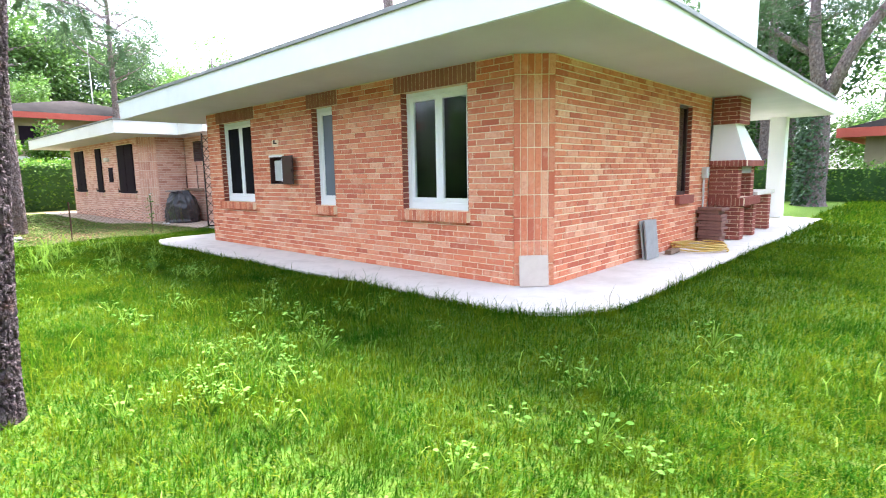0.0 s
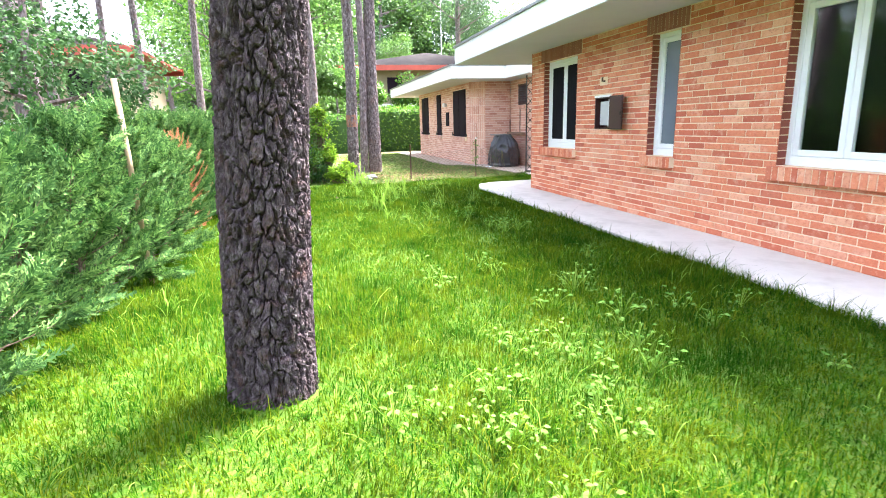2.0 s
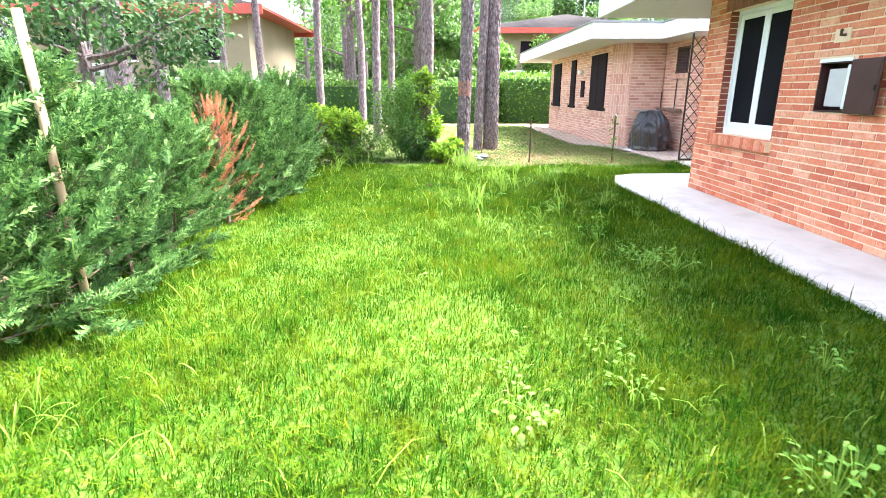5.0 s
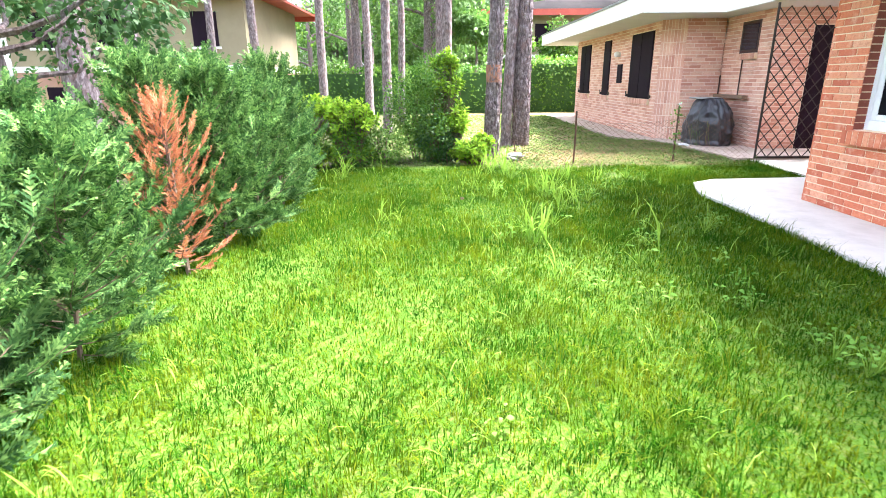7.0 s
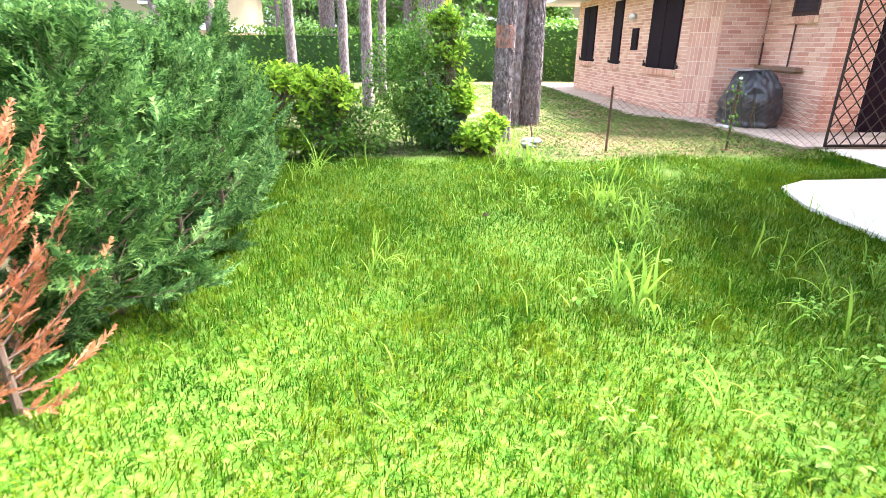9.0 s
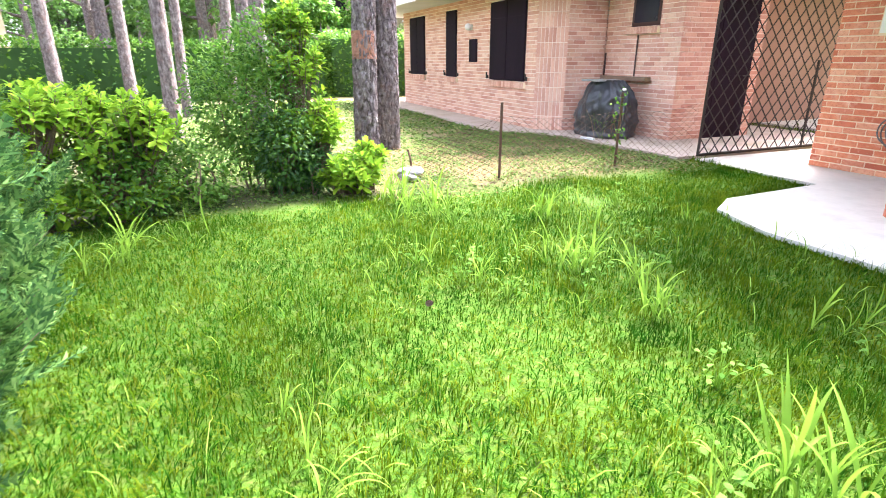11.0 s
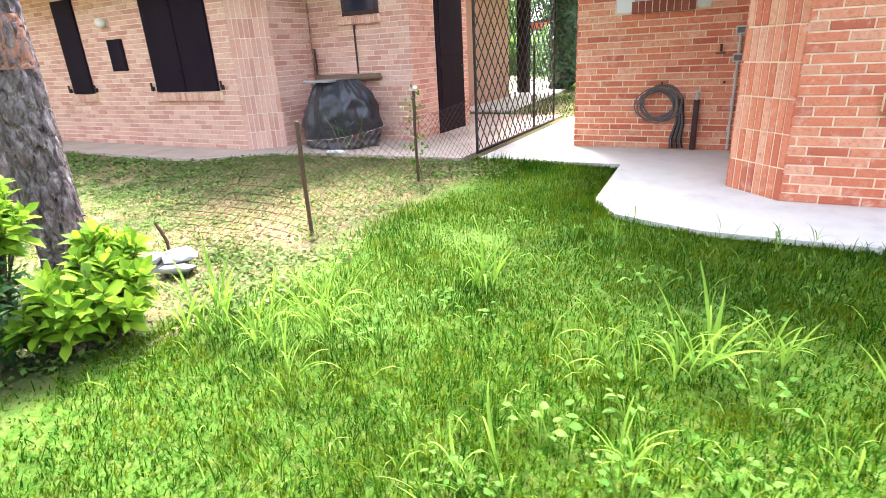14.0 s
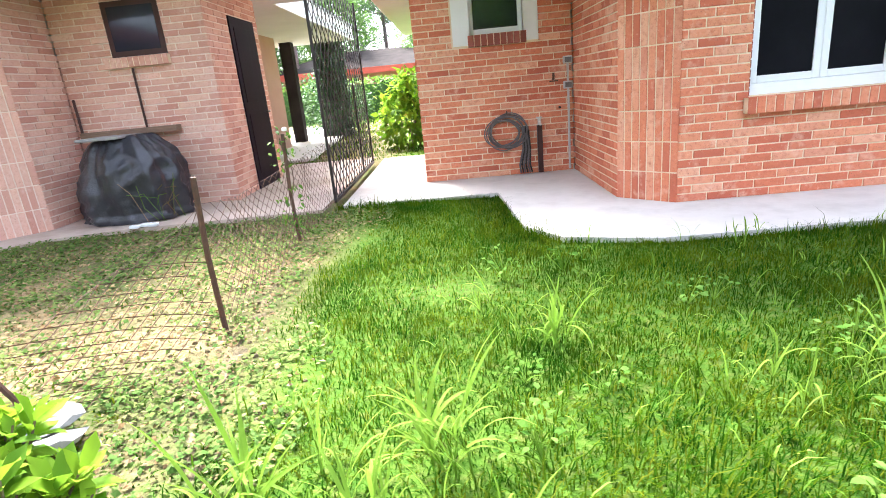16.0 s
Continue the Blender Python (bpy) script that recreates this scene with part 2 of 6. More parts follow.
COVER = leaf_mat("low_weed_leaf", [(0.065, 0.13, 0.025), (0.11, 0.19, 0.04), (0.17, 0.24, 0.055), (0.25, 0.27, 0.085)], 0.8, 0.25, 0.08)
STRAW = leaf_mat("dry_straw", [(0.20, 0.13, 0.06), (0.30, 0.20, 0.10), (0.38, 0.28, 0.16)], 0.9, 0.1, 0.08)
LITTER = leaf_mat("dry_leaf_litter", [(0.16, 0.10, 0.05), (0.24, 0.16, 0.085), (0.10, 0.15, 0.03), (0.07, 0.15, 0.02)], 0.8, 0.15)


def ground_mat():
    m, t, b = node_mat("lawn_soil")
    ge = t.nodes.new("ShaderNodeNewGeometry")
    sp = t.nodes.new("ShaderNodeSeparateXYZ")
    t.links.new(ge.outputs["Position"], sp.inputs[0])
    big, fine = noise_node(t, 1.1, 5.0), noise_node(t, 18.0, 6.0)
    lawn = ramp(t, [(0.045, 0.115, 0.009), (0.075, 0.145, 0.013), (0.12, 0.145, 0.03)], stretch_range(t, fine, 0.3, 0.7))
    bare = ramp(t, [(0.075, 0.09, 0.026), (0.155, 0.13, 0.06), (0.26, 0.18, 0.095)], stretch_range(t, big, 0.35, 0.65))
    bare = mixed(t, bare, (0.08, 0.12, 0.025), stretch_range(t, fine, 0.52, 0.66))
    bare = mixed(t, bare, (0.10, 0.075, 0.045), stretch_range(t, noise_node(t, 38.0, 4.0), 0.55, 0.7))
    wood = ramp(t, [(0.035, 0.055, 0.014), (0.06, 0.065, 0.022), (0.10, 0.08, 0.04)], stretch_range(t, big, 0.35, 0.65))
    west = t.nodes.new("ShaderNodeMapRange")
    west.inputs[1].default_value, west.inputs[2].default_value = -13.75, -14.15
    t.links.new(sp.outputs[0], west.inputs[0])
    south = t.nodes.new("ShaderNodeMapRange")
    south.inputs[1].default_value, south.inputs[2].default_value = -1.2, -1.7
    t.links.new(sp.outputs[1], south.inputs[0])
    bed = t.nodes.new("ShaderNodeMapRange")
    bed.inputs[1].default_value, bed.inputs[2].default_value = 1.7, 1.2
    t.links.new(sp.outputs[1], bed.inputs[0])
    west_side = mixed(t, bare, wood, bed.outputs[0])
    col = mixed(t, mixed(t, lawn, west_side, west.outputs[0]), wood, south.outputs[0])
    t.links.new(col, b.inputs["Base Color"])
    b.inputs["Roughness"].default_value, b.inputs["Specular IOR Level"].default_value = 0.95, 0.15
    bump(t, b, fine, 0.8, 0.03)
    return m


GROUND = ground_mat()


# ---- builders ----
class Build:
    """Gathers boxes, tubes and loose faces for one mesh."""

    def __init__(self):
        self.v, self.f = [], []

    def add(self, verts, faces):
        o = len(self.v)
        self.v += [tuple(p) for p in verts]
        self.f += [tuple(i + o for i in f) for f in faces]
        return self

    def box(self, x0, x1, y0, y1, z0, z1, bev=0.0):
        if bev <= 0:
            vs = [(x, y, z) for z in (z0, z1) for y in (y0, y1) for x in (x0, x1)]
            return self.add(vs, [(0, 2, 3, 1), (4, 5, 7, 6), (0, 1, 5, 4), (2, 6, 7, 3), (0, 4, 6, 2), (1, 3, 7, 5)])
        bm = bmesh.new()
        bmesh.ops.create_cube(bm, size=1.0)
        bmesh.ops.scale(bm, vec=(x1 - x0, y1 - y0, z1 - z0), verts=bm.verts)
        bmesh.ops.bevel(bm, geom=bm.edges[:], offset=bev, segments=2, affect="EDGES", profile=0.6)
        bmesh.ops.translate(bm, vec=((x0 + x1) / 2, (y0 + y1) / 2, (z0 + z1) / 2), verts=bm.verts)
        bm.verts.ensure_lookup_table()
        self.add([v.co for v in bm.verts], [[v.index for v in f.verts] for f in bm.faces])
        bm.free()
        return self

    def tube(self, pts, radii, n=8, caps=True):
        pts = [Vector(p) for p in pts]
        if not hasattr(radii, "__len__"):
            radii = [radii] * len(pts)
        vs, fs = [], []
        side = None
        for i, p in enumerate(pts):
            d = (pts[min(i + 1, len(pts) - 1)] - pts[max(i - 1, 0)]).normalized()
            if side is None:
                side = d.cross(Vector((0, 0, 1)) if abs(d.z) < 0.9 else Vector((1, 0, 0))).normalized()
            side = (side - d * side.dot(d)).normalized()
            up = d.cross(side)
            for k in range(n):
                a = 2 * math.pi * k / n
                vs.append(p + (side * math.cos(a) + up * math.sin(a)) * radii[i])
        for i in range(len(pts) - 1):
            for k in range(n):
                fs.append((i * n + k, i * n + (k + 1) % n, (i + 1) * n + (k + 1) % n, (i + 1) * n + k))
        if caps:
            fs += [tuple(range(n))[::-1], tuple((len(pts) - 1) * n + k for k in range(n))]
        return self.add(vs, fs)

    def mesh(self, name, smooth=False):
        me = bpy.data.meshes.new(name)
        me.from_pydata(self.v, [], self.f)
        me.validate()
        if smooth:
            me.polygons.foreach_set("use_smooth", [True] * len(me.polygons))
        me.update()
        return me


def tri_mesh(name, verts, tris, smooth=False):
    """A mesh of triangles from two arrays."""
    me = bpy.data.meshes.new(name)
    verts, tris = np.asarray(verts, np.float32).reshape(-1, 3), np.asarray(tris, np.int32).reshape(-1, 3)
    me.vertices.add(len(verts))
    me.vertices.foreach_set("co", verts.ravel())
    me.loops.add(tris.size)
    me.loops.foreach_set("vertex_index", tris.ravel())
    me.polygons.add(len(tris))
    me.polygons.foreach_set("loop_start", np.arange(0, tris.size, 3, dtype=np.int32))
    me.polygons.foreach_set("use_smooth", np.full(len(tris), smooth))
    me.update(calc_edges=True)
    return me


def put(name, data, material, label="", category="", group="", kind=""):
    me = data.mesh(name) if isinstance(data, Build) else data
    if material and not me.materials:
        me.materials.append(material)
    return tagged(new(name, me), label, category, group, kind)


def part(name, data, material, parent, label=""):
    ob = put(name, data, material, label)
    ob.parent = parent
    return ob


def thing(name, label, category, group="", m=None, kind=""):
    ob = tagged(new(name), label, category, group, kind)
    ob.empty_display_size = 0.1
    if m is not None:
        ob.matrix_basis = m
    return ob


rng = np.random.default_rng(7)


def stamp(template, tris, centres, xdir, up, length, width):
    """Copies a flat template (x along, y across, z out) to many places."""
    n, k = len(centres), len(template)
    xdir = xdir / np.linalg.norm(xdir, axis=1, keepdims=True)
    yd = np.cross(up, xdir)
    yd /= np.maximum(np.linalg.norm(yd, axis=1, keepdims=True), 1e-6)
    zd = np.cross(xdir, yd)
    t = np.asarray(template, float)
    v = centres[:, None, :] + xdir[:, None, :] * (t[None, :, 0:1] * length[:, None, None]) + yd[:, None, :] * (t[None, :, 1:2] * width[:, None, None]) + zd[:, None, :] * (t[None, :, 2:3] * length[:, None, None])
    f = np.asarray(tris)[None, :, :] + (np.arange(n) * k)[:, None, None]
    return v.reshape(-1, 3), f.reshape(-1, 3)


LEAF = ([(0, 0, 0), (0.35, -0.5, 0.05), (0.35, 0.5, 0.05), (0.72, -0.36, 0.02), (0.72, 0.36, 0.02), (1, 0, -0.12)], [(0, 1, 2), (1, 3, 2), (2, 3, 4), (3, 5, 4)])
LAUREL_LEAF = ([(0, 0, 0), (0.3, -0.42, 0.09), (0.3, 0.0, 0.03), (0.3, 0.42, 0.09), (0.68, -0.5, 0.09), (0.68, 0, 0.02), (0.68, 0.5, 0.09), (1, 0, -0.06)], [(0, 1, 2), (0, 2, 3), (1, 4, 5), (1, 5, 2), (2, 5, 6), (2, 6, 3), (4, 7, 5), (5, 7, 6)])
ARCH = ([(0, -0.5, 0), (0, 0.5, 0), (0.45, -0.5, 0.03), (0.45, 0.5, 0.03), (0.8, -0.4, -0.10), (0.8, 0.4, -0.10), (1.0, 0, -0.42)], [(0, 1, 3), (0, 3, 2), (2, 3, 5), (2, 5, 4), (4, 5, 6)])
SMALL_LEAF = ([(0, 0, 0), (0.45, -0.5, 0.08), (0.45, 0.5, 0.08), (1, 0, -0.05)], [(0, 1, 2), (1, 3, 2)])
BLADE = ([(0, -0.5, 0), (0, 0.5, 0), (0.55, -0.45, 0.08), (0.55, 0.45, 0.08), (1, 0, -0.24)], [(0, 1, 3), (0, 3, 2), (2, 3, 4)])


def frond(pairs=6, spread=0.95, reach=0.8, wide=0.02):
    """A feathery spray: a stalk with side sprigs that point forward."""
    v, f = [(0, -0.02, 0), (0, 0.02, 0), (1, 0, -0.12)], [(0, 1, 2)]
    for x in np.linspace(0.12, 0.86, pairs):
        for s in (-1, 1):
            ln = 0.42 * (1 - x * 0.75)
            o = len(v)
            zz = -0.12 * x * x
            v += [(x, 0, zz), (x + 0.10, s * wide, zz), (x + ln * reach, s * ln * spread, zz - 0.03), (x + ln * 0.35, s * ln * 0.75 * spread / 0.95, zz - 0.01)]
            f += [(o, o + 1, o + 2), (o, o + 2, o + 3)]
    return v, f


def plume():
    """A long, narrow cypress spray of fine forward-pointing sprigs."""
    v, f = [(0, -0.012, 0), (0, 0.012, 0), (1.05, 0, -0.05)], [(0, 1, 2)]
    for k, x in enumerate(np.linspace(0.06, 0.92, 9)):
        for s in (-1, 1):
            ln = 0.40 * (1 - 0.72 * x) * (1.0 if k % 2 else 0.72)
            o, zz = len(v), -0.05 * x
            v += [(x, 0, zz), (x + 0.10, 0, zz + 0.004), (x + ln * 0.85, s * ln * 0.78, zz + 0.05 * (k % 3 - 1))]
            f += [(o, o + 1, o + 2)]
            v += [(x + ln * 0.25, s * ln * 0.23, zz), (x + ln * 0.5, s * ln * 0.44, zz), (x + ln * 1.0, s * ln * 0.30, zz + 0.04)]
            f += [(o + 3, o + 4, o + 5)]
    return v, f


PLUME = plume()
FROND = frond()


def unit(v):
    return v / np.maximum(np.linalg.norm(v, axis=-1, keepdims=True), 1e-9)


def leaf_cloud(name, n, spots, size, ratio=0.5, template=SMALL_LEAF, droop=0.3, spread=1.0, seed=1):
    """Leaves over several blobs. spots: rows of (x, y, z, rx, ry, rz)."""
    r = np.random.default_rng(seed)
    spots = np.asarray(spots, float)
    w = spots[:, 3] * spots[:, 4] + spots[:, 4] * spots[:, 5]
    pick = r.choice(len(spots), n, p=w / w.sum())
    d = unit(r.normal(size=(n, 3)))
    rad = r.uniform(0.55, 1.0, n) ** 0.6 * (1 + 0.16 * r.normal(size=n))
    c = spots[pick, :3] + d * spots[pick, 3:] * rad[:, None]
    x = unit(d + spread * 0.8 * r.normal(size=(n, 3)) + np.array([0, 0, -droop]))
    up = unit(np.array([0, 0, 1.0]) + 0.6 * d + 0.5 * r.normal(size=(n, 3)))
    ln = size * r.uniform(0.6, 1.25, n)
    v, f = stamp(*template, c, x, up, ln, ln * ratio * r.uniform(0.8, 1.2, n))
    return tri_mesh(name, v, f)


# ---- ground ----
def height(x, y):
    s = np.clip((-2.2 - y) / 5.0, 0, 1)
    w = np.clip((-1.0 - y) / 3.0, 0, 1) * np.clip((-13 - x) / 3.0, 0, 1)
    return -1.1 * s * s * (3 - 2 * s) * 1.0 - 0.15 * w + 0.015 * np.sin(x * 1.7) * np.sin(y * 1.3 + 1)


gx = np.unique(np.concatenate([np.linspace(-400, -60, 12), np.linspace(-60, -20, 41), np.linspace(-20, 6, 131), np.linspace(6, 60, 28), np.linspace(60, 400, 12)]))
gy = np.unique(np.concatenate([np.linspace(-400, -40, 12), np.linspace(-40, -6, 35), np.linspace(-6, 8, 71), np.linspace(8, 60, 53), np.linspace(60, 400, 12)]))
GX, GY = np.meshgrid(gx, gy)
gv = np.stack([GX, GY, height(GX, GY)], -1).reshape(-1, 3)
nx = len(gx)
ii = (np.arange(len(gy) - 1)[:, None] * nx + np.arange(nx - 1)[None, :]).ravel()
gt = np.concatenate([np.stack([ii, ii + 1, ii + nx + 1], 1), np.stack([ii, ii + nx + 1, ii + nx], 1)])
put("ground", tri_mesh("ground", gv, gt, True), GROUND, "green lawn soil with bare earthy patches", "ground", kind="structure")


# ---- paving ----
def slab_mesh(outline, z0, z1):
    bm = bmesh.new()
    f = bm.faces.new([bm.verts.new((x, y, z0)) for x, y in outline])
    r = bmesh.ops.extrude_face_region(bm, geom=[f])
    top = [g for g in r["geom"] if isinstance(g, bmesh.types.BMVert)]
    bmesh.ops.translate(bm, vec=(0, 0, z1 - z0), verts=top)
    bmesh.ops.recalc_face_normals(bm, faces=bm.faces[:])
    me = bpy.data.meshes.new("slab")
    bm.to_mesh(me)
    bm.free()
    return me


def arc(cx, cy, r, a0, a1, n=8):
    return [(cx + r * math.cos(radians(a0 + (a1 - a0) * i / n)), cy + r * math.sin(radians(a0 + (a1 - a0) * i / n))) for i in range(n + 1)]


PAVE = [(-11.55, 3.98), (-3.1, 3.98)] + arc(-3.1, 4.98, 1.0, -82, 0) + [(-2.1, 16.25), (-3.6, 16.8), (-9, 16.8), (-9, 8), (-13.2, 8), (-13.2, 9.9), (-14.18, 9.9), (-14.2, 6.05), (-12.52, 6.03), (-12.44, 4.6), (-12.2, 4.2)]
put("pavement_main", slab_mesh(PAVE, -0.1, 0.04), CONCRETE, "pale concrete walkway round the brick house", "pavement", kind="structure")
NPAVE = [(-14.4, 5.95), (-14.4, 10.2), (-17.2, 10.2), (-17.2, 14), (-27, 14), (-27, 5.0), (-18.1, 5.0), (-17.2, 5.7), (-16.5, 5.85)]
put("pavement_neighbour", slab_mesh(NPAVE, -0.1, 0.04), CONCRETE_OLD, "weathered pinkish concrete walkway beside the neighbouring house", "pavement", kind="structure")
put("path_back", slab_mesh([(-17.0, 10.9), (-15.7, 10.9), (-16.6, 22), (-19.0, 22), (-17.3, 14.2), (-17.0, 14.2)], -0.1, 0.04), CONCRETE, "pale path behind the neighbouring house", "path", kind="structure")

# ---- brick walls ----
BL, BH, JT = 0.25, 0.062, 0.011
LATE = []


def brick_mesh(l, h, name="brick"):
    c, d = 0.004, 0.016
    v = []
    for y, i in ((d, 0.0), (c, 0.0), (0.0, c)):
        v += [(i, y, i), (l - i, y, i), (l - i, y, h - i), (i, y, h - i)]
    f = []
    for a in (0, 4):
        for k in range(4):
            f.append((a + k, a + (k + 1) % 4, a + 4 + (k + 1) % 4, a + 4 + k))
    f.append((8, 9, 10, 11))
    return v, f


def brick_data(l, h, material):
    v, f = brick_mesh(l, h)
    me = bpy.data.meshes.new("brick")
    me.from_pydata(v, [], f)
    me.materials.append(material)
    me.update()
    return me


def spans(s0, s1, z, zz, openings):
    """The stretches of a course that no opening takes."""
    out = [(s0, s1)]
    for a, b, c, d in openings:
        if zz > c + 0.01 and z < d - 0.01:
            nxt = []
            for p, q in out:
                if b <= p or a >= q:
                    nxt.append((p, q))
                else:
                    nxt += [(p, a)] if a - p > 0.02 else []
                    nxt += [(b, q)] if q - b > 0.02 else []
            out = nxt
    return out


def brick_wall(name, label, p0, p1, z0, z1, openings=(), skins=(), material=None, mortar=None, upright=False, near=None, limit=300, thick=0.25, reveal=0.12):
    """A wall whose outer face runs from p0 to p1, outside to the right of that way. openings: (s0, s1, z0, z1) right through;
    skins: the same, but only free of bricks."""
    material, mortar = material or BRICK, mortar or MORTAR
    p0, p1 = Vector((*p0, 0)), Vector((*p1, 0))
    u = (p1 - p0).normalized()
    length = (p1 - p0).length
    m = Matrix.Translation(p0) @ Matrix(((u.x, -u.y, 0), (u.y, u.x, 0), (0, 0, 1))).to_4x4()
    wb = Build()
    cuts = sorted({0.0, length, *[o[0] for o in openings], *[o[1] for o in openings]})
    for a, b in zip(cuts, cuts[1:]):
        zs = [(z0, z1)]
        for o in openings:
            if o[0] <= a + 1e-4 and o[1] >= b - 1e-4:
                zs = [(z0, o[2]), (o[3], z1)]
        for c, d in zs:
            wb.box(max(a, 0.014), min(b, length - 0.014), 0.007, thick, c, d)
    wall = put(name, wb, mortar, label, "wall", kind="structure")
    wall.matrix_basis = m
    free = list(openings) + list(skins)
    pieces = []
    if upright:
        step, rows = BL + JT, int((z1 - z0) / (BL + JT)) + 1
        cols = max(1, round(length / (BH + JT)))
        w = length / cols
        for r in range(rows):
            za, zb = z0 + r * step, min(z0 + r * step + BL, z1)
            for c in range(cols):
                if zb - za > 0.03:
                    pieces.append((c * w + JT / 2, za, w - JT, zb - za))
    else:
        step, r = BH + JT, 0
        while z0 + r * step < z1 - 0.02:
            za, zb = z0 + r * step + 0.004, min(z0 + r * step + 0.004 + BH, z1)
            off = (0.0, 0.5, 0.22, 0.74)[r % 4] * (BL + JT)
            for a, b in spans(0.0, length, za, zb, free):
                s = a
                k = math.floor((a - off) / (BL + JT))
                while s < b - 0.015:
                    e = min(b, off + (k + 1) * (BL + JT) - JT)
                    if e - s > 0.012:
                        pieces.append((s, za, e - s, zb - za))
                    s = off + (k + 1) * (BL + JT)
                    k += 1
            r += 1
    near = near if near is not None else length / 2
    pieces.sort(key=lambda p: abs(p[0] - near) + 0.4 * abs(p[1] - 0.9))
    LATE.append((wall, pieces, limit, material))
    # bricks that face the sides of each opening
    side = Build()
    for a, b, c, d in openings:
        r = 0
        while c + r * (BH + JT) < d - 0.03:
            za = c + r * (BH + JT)
            side.box(a - 0.001, a + 0.006, 0.004, reveal, za, min(za + BH, d))
            side.box(b - 0.006, b + 0.001, 0.004, reveal, za, min(za + BH, d))
            r += 1
    if openings and reveal:
        part("reveal_brick", side, BRICK_DARK, wall, "dark red bricks lining the window openings")
        wall.children[-1]["kind"] = "stuff"
    return wall


def lay_bricks():
    """The bricks themselves, last of all."""
    meshes = {}
    for wall, pieces, limit, material in LATE:
        for i, (s, z, l, h) in enumerate(pieces[:limit]):
            key = (round(l, 2), round(h, 2), material.name)
            if key not in meshes:
                meshes[key] = brick_data(max(key[0], 0.01), max(key[1], 0.01), material)
            b = new("brick", meshes[key])
            b.parent = wall
            b.matrix_basis = Matrix.Translation((s, 0.0015 * math.sin(i * 2.4), z)) @ Matrix.Rotation(0.006 * math.sin(i * 5.1), 4, "Y")
        rest = pieces[limit:]
        if rest:
            vs, fs = [], []
            for i, (s, z, l, h) in enumerate(rest):
                v, f = brick_mesh(l, h)
                o = len(vs)
                dy = 0.0015 * math.sin(i * 1.7)
                vs += [(s + x, y + dy, z + q) for x, y, q in v]
                fs += [tuple(k + o for k in g) for g in f]
            me = bpy.data.meshes.new("brickwork")
            me.from_pydata(vs, [], fs)
            me.update()
            ob = part("brickwork", me, material, wall, "more bricks of the same wall")
            ob["kind"] = "stuff"


Z0, SOF = 0.038, 2.6
FY = 4.93
SILL, HEAD = 0.87, 2.38
W1, W2, W3 = (-5.27, -4.12), (-7.34, -6.79), (-10.54, -9.29)
METER = (-8.67, -8.22, 1.21, 1.67)
SX = -11.09


def south(s):
    return s - SX


brick_wall("wall_south", "orange-red brick facade with pale joints and three white windows", (SX, FY), (-3.46, FY), Z0, SOF,
           [(south(a), south(b), SILL, HEAD) for a, b in (W1, W2, W3)] + [(south(METER[0]), south(METER[1]), METER[2], METER[3])],
           [(south(a) - 0.14, south(b) + 0.14, HEAD - 0.002, SOF) for a, b in (W1, W2, W3)], near=3.2)
brick_wall("wall_corner_east", "chamfered house corner of upright orange bricks", (-3.46, FY), (-3.13, FY + 0.33), Z0, SOF, upright=True)
brick_wall("wall_east", "orange-red brick side wall under the eave", (-3.13, FY + 0.33), (-3.13, 10.62), Z0, SOF, [(9.02 - 5.26, 9.62 - 5.26, 0.9, HEAD)], near=1.0)
brick_wall("wall_corner_west", "chamfered house corner of upright orange bricks", (-11.48, FY + 0.40), (SX, FY), Z0, SOF, upright=True)
brick_wall("wall_return_west", "short orange brick return wall", (-11.48, 7.05), (-11.48, FY + 0.40), Z0, SOF, near=1.4)
brick_wall("wall_kitchen", "orange brick wall of the recessed kitchen", (-13.32, 7.05), (-11.48, 7.05), Z0, SOF, [(0.66, 1.28, 1.70, 2.35)], [(0.44, 1.45, 1.60, 2.5)], near=0.9, reveal=0)
brick_wall("wall_west", "orange brick wall along the passage", (-13.32, 12.0), (-13.32, 7.05), Z0, SOF, near=4.9, limit=80)
wb = Build()
wb.box(-13.3, -3.4, 11.9, 12.1, Z0, SOF).box(-3.4, -3.2, 10.62, 12.1, Z0, SOF)
put("wall_back", wb, WHITE, "plain white rear wall of the house", "wall", kind="structure")
put("floor", Build().box(-11.2, -3.4, 5.4, 11.9, 0.052, 0.08).box(-13.05, -11.2, 7.32, 11.9, 0.052, 0.08), CONCRETE_OLD, "plain floor inside the house", "floor", kind="structure")
# partitions added behind the panes, blackened to keep the glass dark
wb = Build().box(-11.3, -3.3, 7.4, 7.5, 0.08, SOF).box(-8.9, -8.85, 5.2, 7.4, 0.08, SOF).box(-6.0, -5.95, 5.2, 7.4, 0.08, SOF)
put("wall_inside", wb, DARKROOM, "added partition walls, plaster near black to stand for unlit rooms", "wall", kind="structure")

# ---- roof ----
ROOF = [(-13.0, 3.93), (-2.05, 3.77), (-2.05, 16.7), (-14.1, 16.7), (-14.1, 6.3), (-13.0, 6.3)]


